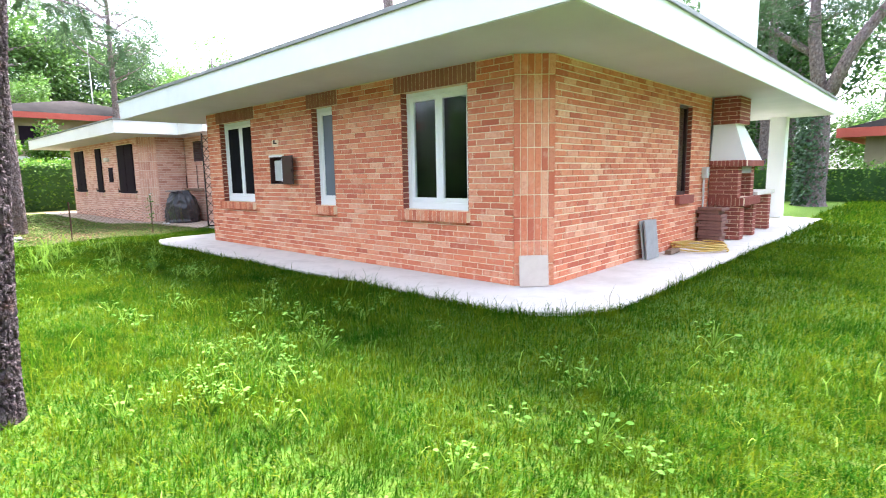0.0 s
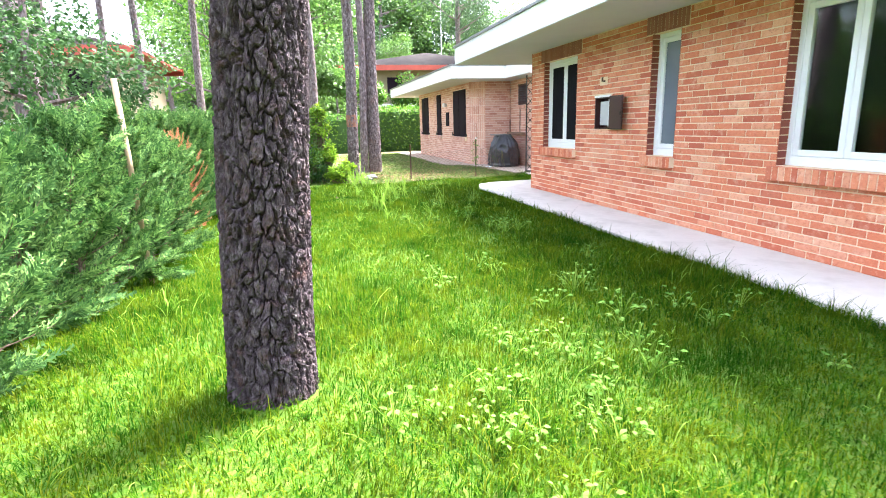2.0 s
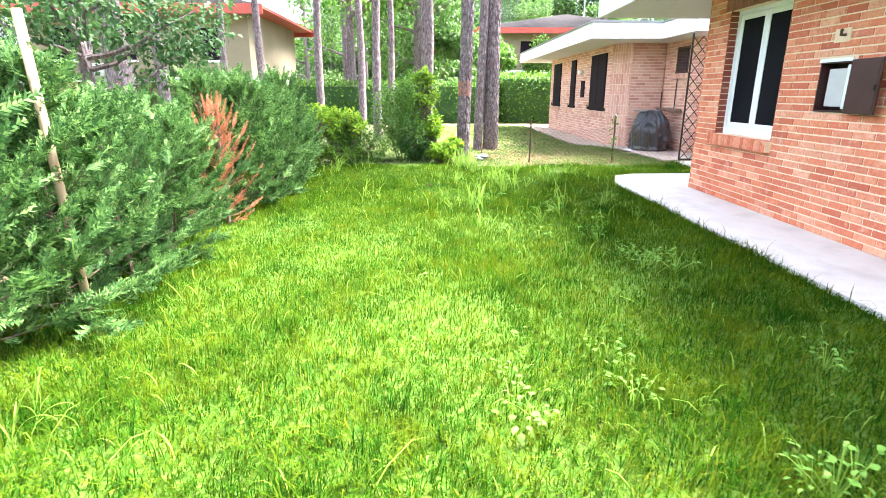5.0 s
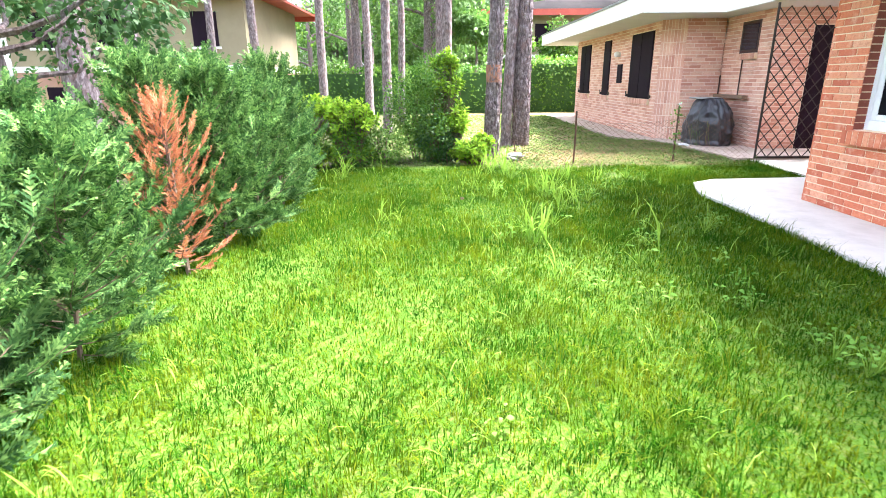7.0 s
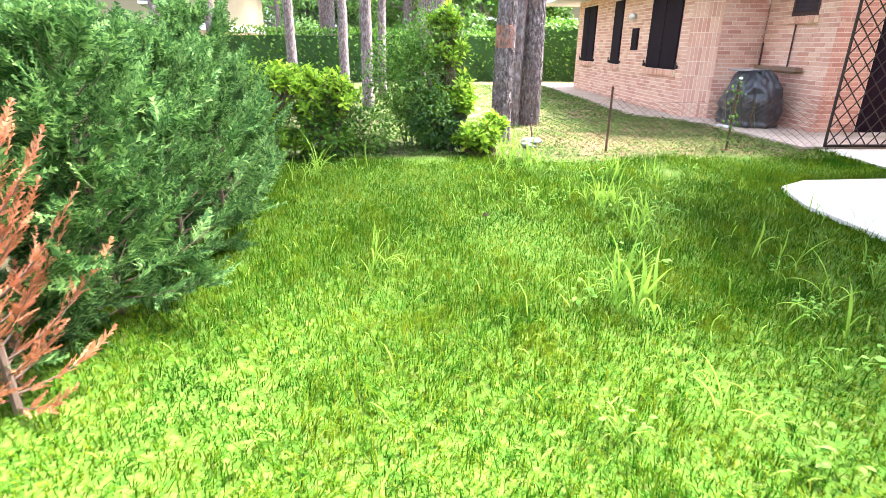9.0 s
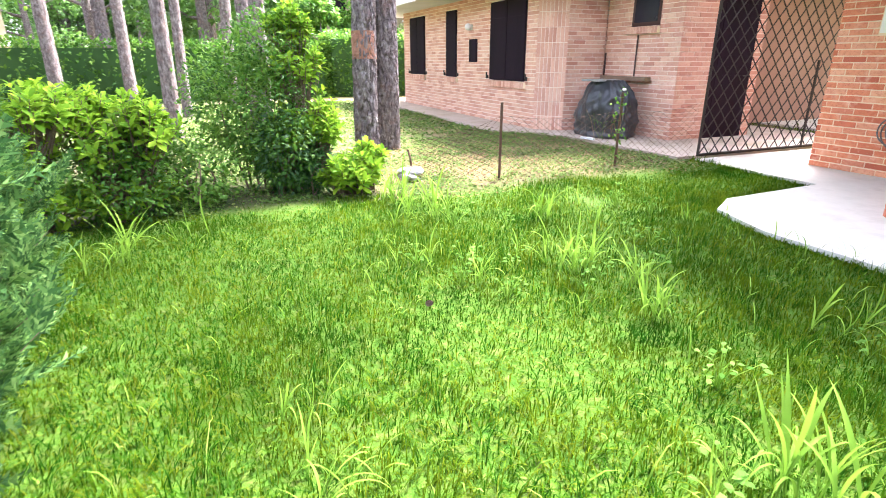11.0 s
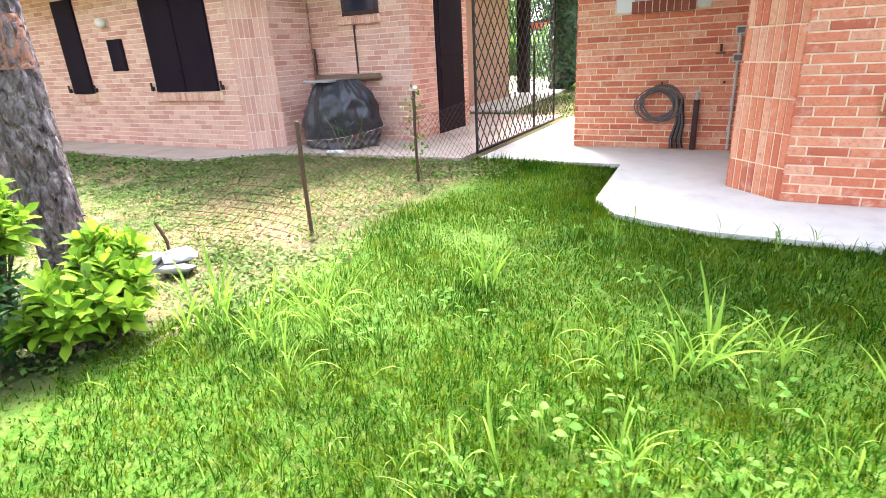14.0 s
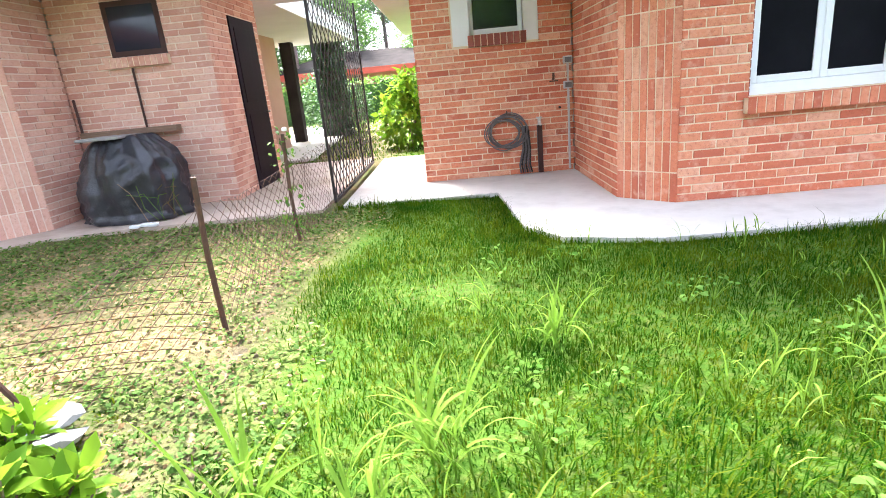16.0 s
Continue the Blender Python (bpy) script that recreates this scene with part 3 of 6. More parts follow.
def roof(name, outline, z, label):
    r = put(name, slab_mesh(outline, z, z + 0.34), WHITE, label, "roof", kind="structure")
    cx, cy = sum(p[0] for p in outline) / len(outline), sum(p[1] for p in outline) / len(outline)
    ob = part("soffit", slab_mesh([(x + (0.012 if x < cx else -0.012), y + (0.012 if y < cy else -0.012)) for x, y in outline], z - 0.008, z), SOFFIT, r, "grey-white plastered eave underside, greyed for the eave's shade")
    ob = part("flashing", slab_mesh([(x + (-0.03 if x < cx else 0.03), y + (-0.03 if y < cy else 0.03)) for x, y in outline], z + 0.34, z + 0.385), CAP, r, "thin grey metal edge flashing")
    return r


roof("roof_main", ROOF, SOF + 0.008, "flat white projecting roof slab with a deep fascia")

# ---- windows ----
def soldier(name, x0, x1, z0, h, y0, y1, parent, material, label):
    """A row of bricks on edge, each a piece of its own."""
    n = max(2, round((x1 - x0) / 0.072))
    w = (x1 - x0) / n
    bd = Build().box(x0 + 0.003, x1 - 0.003, y0 + 0.006, y1, z0 + 0.004, z0 + h - 0.004)
    base = part(name, bd, MORTAR, parent, label)
    me = Build().box(0.005, w - 0.005, 0, y1 - y0, 0, h, 0.004).mesh("brick")
    me.materials.append(material)
    for i in range(n):
        b = new("brick", me)
        b.parent = base
        b.matrix_basis = Matrix.Translation((x0 + i * w, y0, z0))
    return base


def window(name, x0, x1, z0, z1, y, leaves, label, pane=None, screen=False):
    """A framed window whose outer reveal starts at y and faces -y."""
    w = thing(name, label, "window", kind="structure")
    yf = y + 0.105
    f = Build()
    for a, b, c, d in ((x0, x0 + 0.055, z0, z1), (x1 - 0.055, x1, z0, z1), (x0 + 0.055, x1 - 0.055, z1 - 0.055, z1), (x0 + 0.055, x1 - 0.055, z0, z0 + 0.09)):
        f.box(a, b, yf, yf + 0.07, c, d, 0.006)
    part("window_frame", f, PVC, w, "white plastic outer frame")
    inner = (x1 - x0 - 0.11) / leaves
    for i in range(leaves):
        a, b = x0 + 0.055 + i * inner, x0 + 0.055 + (i + 1) * inner
        c, d = z0 + 0.09, z1 - 0.055
        s = Build()
        t = 0.062
        for p in ((a + 0.002, a + t, c, d), (b - t, b - 0.002, c, d), (a + t, b - t, d - t, d), (a + t, b - t, c, c + t)):
            s.box(p[0], p[1], yf + 0.012, yf + 0.06, p[2] + 0.002, p[3] - 0.002, 0.005)
        sash = part("sash", s, PVC, w, "white plastic casement")
        g = part("pane", Build().box(a + t - 0.01, b - t + 0.01, yf + 0.034, yf + 0.040, c + t - 0.01, d - t + 0.01), pane or GLASS, sash, "window glass")
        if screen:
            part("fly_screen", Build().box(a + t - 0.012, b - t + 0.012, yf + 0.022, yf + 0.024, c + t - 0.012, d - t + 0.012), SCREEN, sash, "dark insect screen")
    soldier("window_sill", x0 - 0.04, x1 + 0.03, z0 - 0.135, 0.13, y - 0.075, y + 0.12, w, BRICK, "projecting sill of orange bricks on edge")
    soldier("lintel", x0 - 0.13, x1 + 0.13, z1 + 0.004, SOF - z1 - 0.01, y - 0.003, y + 0.14, w, BRICK_BROWN_SHADED, "brown soldier-course lintel, deepened for the soffit's shade")
    return w


window("window_1", *W1, SILL, HEAD, FY, 2, "white two-leaf window with dark glass", screen=False)
window("window_2", *W2, SILL, HEAD, FY, 1, "narrow white window with frosted grey-blue glass", FROST)
window("window_3", *W3, SILL, HEAD, FY, 2, "white two-leaf window with dark screens", screen=True)


def kitchen_window():
    w = thing("window_4", "small white-framed kitchen window with a white surround", "window", kind="structure")
    x0, x1, z0, z1, y = -12.66, -12.04, 1.70, 2.35, 7.05
    f = Build()
    for a, b, c, d in ((x0 - 0.2, x0, z0 - 0.11, z1 + 0.1), (x1, x1 + 0.17, z0 - 0.11, z1 + 0.1), (x0, x1, z1, z1 + 0.1)):
        f.box(a, b, y - 0.012, y + 0.2, c, d)
    part("surround", f, WHITE, w, "flat white painted surround")
    f = Build()
    for a, b, c, d in ((x0, x0 + 0.05, z0, z1), (x1 - 0.05, x1, z0, z1), (x0 + 0.05, x1 - 0.05, z1 - 0.05, z1), (x0 + 0.05, x1 - 0.05, z0, z0 + 0.06)):
        f.box(a, b, y + 0.06, y + 0.12, c, d, 0.006)
    part("window_frame", f, PVC, w, "white plastic frame")
    part("pane", Build().box(x0 + 0.045, x1 - 0.045, y + 0.085, y + 0.091, z0 + 0.055, z1 - 0.045), GLASS, w, "dark window glass")
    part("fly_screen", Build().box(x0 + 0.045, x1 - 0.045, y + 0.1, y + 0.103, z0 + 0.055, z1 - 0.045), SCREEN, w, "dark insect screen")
    soldier("window_sill", x0 - 0.03, x1 + 0.03, z0 - 0.13, 0.125, y - 0.05, y + 0.06, w, BRICK_DARK, "sill of dark red bricks on edge")


kitchen_window()


def side_window():
    w = thing("window_5", "narrow dark window in the side wall", "window", kind="structure")
    x, y0, y1, z0, z1 = -3.13, 9.02, 9.62, 0.9, HEAD
    f = Build()
    for a, b, c, d in ((y0, y0 + 0.05, z0, z1), (y1 - 0.05, y1, z0, z1), (y0 + 0.05, y1 - 0.05, z1 - 0.05, z1), (y0 + 0.05, y1 - 0.05, z0, z0 + 0.06)):
        f.box(x - 0.13, x - 0.07, a, b, c, d, 0.005)
    part("window_frame", f, RUSTBROWN, w, "dark brown frame")
    part("pane", Build().box(x - 0.105, x - 0.099, y0 + 0.045, y1 - 0.045, z0 + 0.055, z1 - 0.045), GLASS, w, "dark window glass")
    part("window_sill", Build().box(x - 0.1, x + 0.07, y0 - 0.05, y1 + 0.05, z0 - 0.14, z0 - 0.005, 0.006), BRICK_DARK, w, "dark red brick sill")


side_window()

# ---- neighbouring house: the mirror of the first ----
NY, NZ = 5.78, 0.038
NSHUT = [(-19.72, -18.28), (-22.1, -21.48), (-24.78, -23.6)]
NX = -25.4
brick_wall("wall_neighbour_south", "pale pink brick facade with closed dark shutters", (NX, NY), (-17.9, NY), NZ, SOF, [], [(a - NX, b - NX, 0.84, 2.42) for a, b in NSHUT], BRICK_PALE, MORTAR_PALE, near=6.5)
brick_wall("wall_neighbour_corner", "chamfered corner of upright pale bricks", (-17.9, NY), (-17.5, NY + 0.4), NZ, SOF, material=BRICK_PALE, mortar=MORTAR_PALE, upright=True)
brick_wall("wall_neighbour_return", "short pale brick return wall", (-17.5, NY + 0.4), (-17.5, 7.02), NZ, SOF, material=BRICK_PALE, mortar=MORTAR_PALE)
brick_wall("wall_neighbour_kitchen", "pale pink brick wall with a small dark window", (-17.5, 7.02), (-15.68, 7.02), NZ, SOF, [], [(0.66, 1.32, 1.80, 2.42)], BRICK_PALE, MORTAR_PALE, near=1.2)
brick_wall("wall_neighbour_east", "pale brick wall of the passage with a dark door", (-15.68, 7.02), (-15.68, 8.85), NZ, SOF, [], [(0.7, 1.64, NZ, 2.3)], BRICK_PALE, MORTAR_PALE, near=0.6)
wb = Build().box(-17.1, -15.69, 8.75, 8.87, NZ, SOF).box(-17.2, -17.0, 8.87, 14.0, NZ, SOF).box(NX, -17.2, 13.8, 14.0, NZ, SOF).box(NX - 0.02, NX + 0.2, NY + 0.26, 13.8, NZ, SOF)
put("wall_neighbour_back", wb, PINKWALL, "plain plastered walls closing the neighbouring house", "wall", kind="structure")
roof("roof_neighbour", [(-27.2, 4.8), (-16.45, 4.8), (-16.45, 6.45), (-14.75, 6.45), (-14.75, 9.3), (-15.5, 9.3), (-15.5, 16.5), (-27.2, 16.5)], SOF, "flat white projecting roof slab of the neighbouring house")
for i, (a, b) in enumerate(NSHUT):
    w = thing("window_neighbour_%d" % (i + 1), "window closed by a dark brown shutter over a brick sill", "window", kind="structure")
    s = Build().box(a, b, NY - 0.004, NY + 0.03, 0.9, 2.42)
    sh = part("shutter", s, SHUTTER, w, "dark brown closed shutter")
    n = 2 if b - a > 0.9 else 1
    for k in range(n):
        p = a + (b - a) * k / n
        q = a + (b - a) * (k + 1) / n
        lf = Build().box(p + 0.01, q - 0.01, NY - 0.03, NY - 0.004, 0.91, 2.41, 0.005)
        for zz in (1.15, 2.1):
            lf.box(p + 0.04, q - 0.04, NY - 0.036, NY - 0.03, zz, zz + 0.09)
        part("shutter_leaf", lf, SHUTTER, sh)
    soldier("window_sill", a - 0.05, b + 0.05, 0.77, 0.12, NY - 0.06, NY + 0.06, w, BRICK_PALE, "pale brick sill")
    for xx in (a - 0.09, b + 0.09):
        part("shutter_catch", Build().box(xx - 0.02, xx + 0.02, NY - 0.05, NY, 0.92, 0.99, 0.006).box(xx - 0.012, xx + 0.012, NY - 0.055, NY - 0.03, 0.99, 1.05, 0.004), IRON, w, "dark iron shutter catch")
w = thing("window_neighbour_4", "small dark window over a brick sill", "window", kind="structure")
part("window_frame", Build().box(-16.84, -16.18, 7.016, 7.06, 1.84, 2.44), RUSTBROWN, w, "dark brown frame")
part("pane", Build().box(-16.78, -16.24, 7.008, 7.016, 1.90, 2.38), surf("dark_blue_glass", [(0.012, 0.016, 0.03), (0.02, 0.026, 0.045)], 2.0, 0.08, 0.0, spec=0.6), w, "dark bluish glass")
soldier("window_sill", -16.92, -16.16, 1.72, 0.11, 6.95, 7.05, w, BRICK_PALE, "pale brick sill")
w = thing("door_neighbour", "tall dark purple-brown closed door in the passage", "door", kind="structure")
part("door_leaf", Build().box(-15.70, -15.665, 7.74, 8.64, NZ, 2.28, 0.004).box(-15.665, -15.655, 7.84, 8.54, 0.25, 1.05, 0.003).box(-15.665, -15.655, 7.84, 8.54, 1.2, 2.15, 0.003), SHUTTER, w, "dark panelled door leaf")
part("door_handle", Build().tube([(-15.66, 8.5, 1.05), (-15.60, 8.5, 1.05), (-15.60, 8.4, 1.05)], 0.01), IRON, w, "dark metal handle")
put("column_neighbour", Build().box(-17.25, -16.95, 15.2, 15.5, 0.0, SOF, 0.01), GREYROOF, "brown porch column of the neighbouring house", "column", kind="structure")


# ---- things on the house ----
def meter_cabinet():
    x0, x1, z0, z1 = METER
    t = thing("meter_cabinet", "brown metal meter cabinet in the brick wall with its door open", "cabinet")
    b = Build()
    b.box(x0, x1, FY + 0.14, FY + 0.15, z0, z1).box(x0, x0 + 0.012, FY - 0.01, FY + 0.14, z0, z1).box(x1 - 0.012, x1, FY - 0.01, FY + 0.14, z0, z1)
    b.box(x0 + 0.012, x1 - 0.012, FY - 0.012, FY + 0.14, z1 - 0.012, z1).box(x0 + 0.012, x1 - 0.012, FY - 0.012, FY + 0.14, z0, z0 + 0.014)
    part("body", b, RUSTBROWN, t, "dark brown metal box")
    part("meter", Build().box(x0 + 0.05, x1 - 0.16, FY + 0.05, FY + 0.138, z0 + 0.05, z1 - 0.06, 0.01), GREYBOX, t, "grey plastic meter housing")
    part("inner_panel", Build().box(x1 - 0.14, x1 - 0.02, FY + 0.03, FY + 0.138, z0 + 0.03, z1 - 0.03, 0.006), PVC, t, "white inner panel")
    part("lintel_strip", Build().box(x0 - 0.01, x1 - 0.02, FY - 0.02, FY - 0.012, z1 - 0.002, z1 + 0.03), PVC, t, "white strip above the opening")
    d = part("door", Build().box(0, 0.45, -0.012, 0.006, 0, z1 - z0 + 0.01, 0.004).box(0.02, 0.43, -0.016, -0.012, 0.02, z1 - z0 - 0.01, 0.002), RUSTBROWN, t, "brown metal door swung open")
    d.matrix_basis = pose(x1 - 0.01, FY - 0.025, z0 - 0.005, 0, 0, -9)
    part("latch", Build().box(0.40, 0.425, -0.026, -0.016, 0.2, 0.25, 0.003), IRON, d, "small dark latch")


meter_cabinet()
t = thing("wall_stub", "broken pipe stub with a mortar patch on the brick wall", "pipe")
part("patch", Build().box(-8.56, -8.36, FY - 0.006, FY + 0.002, 1.84, 1.96, 0.003), MORTAR, t, "grey mortar patch")
part("stub", Build().tube([(-8.42, FY, 1.90), (-8.42, FY - 0.05, 1.90), (-8.41, FY - 0.055, 1.95)], 0.014), RUST, t, "bent rusty stub")


def leaning(name, label, category, x, y, w, h, lean, turn, material, z=0.05, th=0.025, n=1):
    for i in range(n):
        b = Build().box(-w / 2, w / 2, -th / 2, th / 2, 0, h, 0.003)
        ob = put(name, b, material, label, category, "leaning slabs" if n > 1 else "")
        ob.matrix_basis = pose(x - 0.0 * i, y + 0.0 * i, z, 0, 0, turn) @ pose(0.0, -i * (th + 0.022), 0, lean + 2 * i, 0, 0)


leaning("stone_tile", "square beige stone tile leaning on the house corner", "tile", -3.24, 5.02, 0.33, 0.35, -8, 45, TILE)
leaning("stone_slab", "grey stone slab leaning on the brick side wall", "slab", -3.02, 7.72, 0.42, 0.56, -8, 90, SLATE, n=2)


def tile_stack(x, y):
    t = thing("tile_stack", "uneven stack of dark red roof tiles on the paving", "tile stack")
    r = random.Random(3)
    z = 0.05
    for i in range(11):
        w, d, h = r.uniform(0.36, 0.42), r.uniform(0.26, 0.31), r.uniform(0.04, 0.055)
        b = Build().box(-w / 2, w / 2, -d / 2, d / 2, 0, h, 0.008)
        p = part("tile", b, ROOFTILE, t)
        p.matrix_basis = pose(x + r.uniform(-0.03, 0.03), y + r.uniform(-0.03, 0.03), z, r.uniform(-1, 1), r.uniform(-1, 1), r.uniform(-9, 9))
        z += h + 0.005


tile_stack(-2.90, 10.12)


def coil(cx, cy, cz, r, turns, wob, flat=True, seed=1, n=26):
    q = random.Random(seed)
    pts = []
    for i in range(int(turns * n) + 1):
        a = 2 * math.pi * i / n
        rr = r * (1 + wob * math.sin(i * 0.37 + seed) + wob * 0.6 * math.sin(i * 0.11))
        h = 0.012 + 0.02 * (i / n) + 0.006 * math.sin(i * 0.9)
        if flat:
            pts.append((cx + rr * 1.25 * math.cos(a), cy + rr * math.sin(a), cz + h))
        else:
            pts.append((cx + rr * math.cos(a), cy - 0.02 - 0.008 * (i / n) - 0.005 * math.sin(i * 1.3), cz + rr * math.sin(a)))
    return pts


put("garden_hose", Build().tube(coil(-2.72, 8.95, 0.05, 0.30, 5.3, 0.12), 0.012, 7).mesh("garden_hose", True), HOSE_Y, "yellow garden hose coiled on the paving", "hose")
put("wood_block", Build().box(-2.98, -2.88, 8.2, 8.55, 0.05, 0.11, 0.008), WOOD, "short weathered wooden block on the paving", "wood block")


def barbecue():
    t = thing("barbecue", "brick garden barbecue with a white tapered hood under the eave", "barbecue")
    x0, x1, y0, y1 = -3.12, -2.52, 10.62, 11.72
    def masonry(name, a, b, c, d, z0, z1, label=""):
        core = part(name, Build().box(a + 0.006, b - 0.006, c + 0.006, d - 0.006, z0, z1), MORTAR, t, label)
        k, z = 0, z0
        while z < z1 - 0.02:
            h = min(BH, z1 - z - 0.004)
            for face, lo, hi in (("s", a, b), ("e", c, d)):
                s = lo + (0.0 if k % 2 else -0.13)
                while s < hi - 0.01:
                    p, q = max(lo, s), min(hi, s + 0.25)
                    if q - p > 0.015:
                        bb = Build().box(p, q, c - 0.001, c + 0.012, z, z + h) if face == "s" else Build().box(b - 0.012, b + 0.001, p, q, z, z + h)
                        part("brick", bb, BRICK_DARK, core)
                    s += 0.261
            z += BH + JT
            k += 1
        return core
    masonry("pillar", x0, x1 - 0.05, y0, y0 + 0.25, 0.05, 0.66, "dark red brick pillar")
    masonry("pillar", x0, x1 - 0.05, y1 - 0.22, y1, 0.05, 0.66, "dark red brick pillar")
    masonry("side_wall", x0, x1 - 0.12, y0, y0 + 0.22, 0.80, 1.36, "dark red brick firebox side")
    masonry("side_wall", x0, x1 - 0.12, y1 - 0.22, y1, 0.80, 1.36, "dark red brick firebox side")
    part("firebox_back", Build().box(x0, x0 + 0.1, y0 + 0.22, y1 - 0.22, 0.8, 1.36), SLATE, t, "sooty grey firebox back")
    part("lintel", Build().box(x1 - 0.2, x1 - 0.12, y0 + 0.22, y1 - 0.22, 1.24, 1.36, 0.004), SLATE, t, "grey concrete lintel")
    for z0, z1, over in ((0.66, 0.80, 0.03), (1.36, 1.47, 0.05)):
        core = part("brick_band", Build().box(x0, x1 + over - 0.03, y0 - over + 0.006, y1 + over, z0 + 0.004, z1 - 0.004), MORTAR, t, "projecting band of bricks on edge")
        n = 9
        for i in range(n):
            w = (x1 + over - x0 - 0.03) / n
            part("brick", Build().box(x0 + i * w + 0.004, x0 + (i + 1) * w - 0.004, y0 - over, y0 - over + 0.1, z0, z1, 0.003), BRICK_DARK, core)
        n = 17
        for i in range(n):
            w = (y1 - y0 + 2 * over) / n
            part("brick", Build().box(x1 + over - 0.13, x1 + over - 0.024, y0 - over + i * w + 0.004 + (0.1 if i == 0 else 0), y0 - over + (i + 1) * w - 0.004, z0 + 0.001, z1 - 0.001, 0.003), BRICK_DARK, core)
    a, b = (x0, x1, y0 + 0.0, y1 - 0.0, 1.47), (x0, x0 + 0.36, y0 + 0.12, y1 - 0.42, 2.12)
    vs = [(q[i], q[j], q[4]) for q in (a, b) for i, j in ((0, 2), (1, 2), (1, 3), (0, 3))]
    part("hood", Build().add(vs, [(0, 3, 2, 1), (4, 5, 6, 7), (0, 1, 5, 4), (1, 2, 6, 5), (2, 3, 7, 6), (3, 0, 4, 7)]), WHITE, t, "smooth white plastered hood")
    masonry("chimney", x0, x0 + 0.44, y0 + 0.07, y1 - 0.36, 2.12, SOF - 0.004, "dark red brick flue")
    part("worktop", Build().box(x0, x1 - 0.05, y1 + 0.05, y1 + 1.5, 0.80, 0.87, 0.008), CONCRETE, t, "pale stone side worktop")
    masonry("pillar", x0, x1 - 0.1, y1 + 1.2, y1 + 1.4, 0.05, 0.795, "dark red brick pillar")


barbecue()
t = thing("junction_box", "white electrical box with a conduit down the brick wall", "electrical box")
part("box", Build().box(-3.128, -3.03, 10.2, 10.32, 1.16, 1.36, 0.01), GREYBOX, t)
part("conduit", Build().tube([(-3.10, 10.26, 1.16), (-3.10, 10.26, 0.05)], 0.018), GREYBOX, t, "grey plastic conduit")
put("column_porch", Build().box(-3.36, -2.99, 16.1, 16.46, 0.05, SOF, 0.01), WHITE, "white square porch column", "column", kind="structure")
t = thing("roof_chimney", "white plastered chimney on the flat roof", "chimney")
part("shaft", Build().box(-3.5, -2.72, 10.9, 11.7, SOF + 0.38, 5.0), WHITE, t)
part("cap", Build().box(-3.58, -2.64, 10.82, 11.78, 5.0, 5.12, 0.01), WHITE, t, "flat white chimney cap")

# kitchen wall fittings
KY = 7.05
t = thing("hose_coil", "grey garden hose looped on the kitchen wall", "hose")
q = random.Random(4)
for i in range(9):
    ring, r0, ox, oz = [], q.uniform(0.17, 0.235), q.uniform(-0.05, 0.03), q.uniform(-0.03, 0.02)
    for k in range(33):
        a = 2 * math.pi * k / 32
        rr = r0 * (1 + 0.05 * math.sin(2 * a + i) + 0.03 * math.sin(3 * a + 2 * i))
        ring.append((-12.29 + ox + rr * math.cos(a), KY - 0.018 - 0.010 * i - 0.006 * math.sin(a * 2 + i), 0.57 + oz + rr * 0.86 * math.sin(a)))
    part("hose_loop", Build().tube(ring, 0.0085, 6, False).mesh("hose_loop", True), HOSE, t)
for i in range(6):
    dx = 0.025 * i
    b = Build().tube([(-12.10 + dx * 0.4, KY - 0.02 - 0.008 * i, 0.62), (-12.11 + dx * 0.7, KY - 0.035, 0.35), (-12.16 + dx, KY - 0.04, 0.16), (-12.15 + dx * 1.1, KY - 0.045, 0.062)], 0.011, 7)
    part("hanging_end", b.mesh("hanging_end", True), IRON if i % 2 else HOSE, t, "hanging hose end")
part("hook", Build().tube([(-12.29, KY + 0.01, 0.79), (-12.29, KY - 0.08, 0.79), (-12.29, KY - 0.08, 0.82)], 0.008), IRON, t, "iron wall hook")
t = thing("standpipe", "dark garden standpipe with a metal tap by the brick wall", "tap")
part("post", Build().box(-11.935, -11.875, KY - 0.075, KY - 0.015, 0.05, 0.62, 0.008), RUSTBROWN, t, "dark brown post")
part("tap", Build().tube([(-11.905, KY - 0.045, 0.62), (-11.905, KY - 0.045, 0.70)], 0.02).tube([(-11.905, KY - 0.04, 0.66), (-11.905, KY - 0.11, 0.655), (-11.905, KY - 0.12, 0.62)], 0.012).box(-11.94, -11.87, KY - 0.055, KY - 0.035, 0.70, 0.715, 0.004), GREYBOX, t, "pale metal tap")
t = thing("conduit", "grey conduit with two small boxes up the wall corner", "conduit")
part("pipe", Build().tube([(-11.545, KY - 0.02, 0.06), (-11.545, KY - 0.02, 1.34)], 0.014), GREYBOX, t)
for zz in (1.01, 1.29):
    bx = part("box", Build().box(-11.60, -11.495, KY - 0.05, KY - 0.002, zz, zz + 0.085, 0.008), GREYBOX, t, "small grey box")
    part("lid", Build().box(-11.585, -11.51, KY - 0.056, KY - 0.05, zz + 0.014, zz + 0.07, 0.003), HOSE, bx, "darker lid")
t = thing("wall_valve", "small rusty valve on the brick wall", "valve")
part("body", Build().tube([(-11.72, KY, 1.13), (-11.72, KY - 0.05, 1.13), (-11.72, KY - 0.05, 1.2)], 0.014), RUST, t)
part("wheel", Build().box(-11.77, -11.67, KY - 0.06, KY - 0.04, 1.10, 1.115, 0.004), RUST, t)
part("end_cap", Build().tube([(-11.65, KY, 0.80), (-11.65, KY - 0.03, 0.80)], 0.014), IRON, t, "small dark pipe cap")

# neighbour's fittings
t = thing("wall_lamp", "small white globe lamp on the pale brick wall", "lamp")
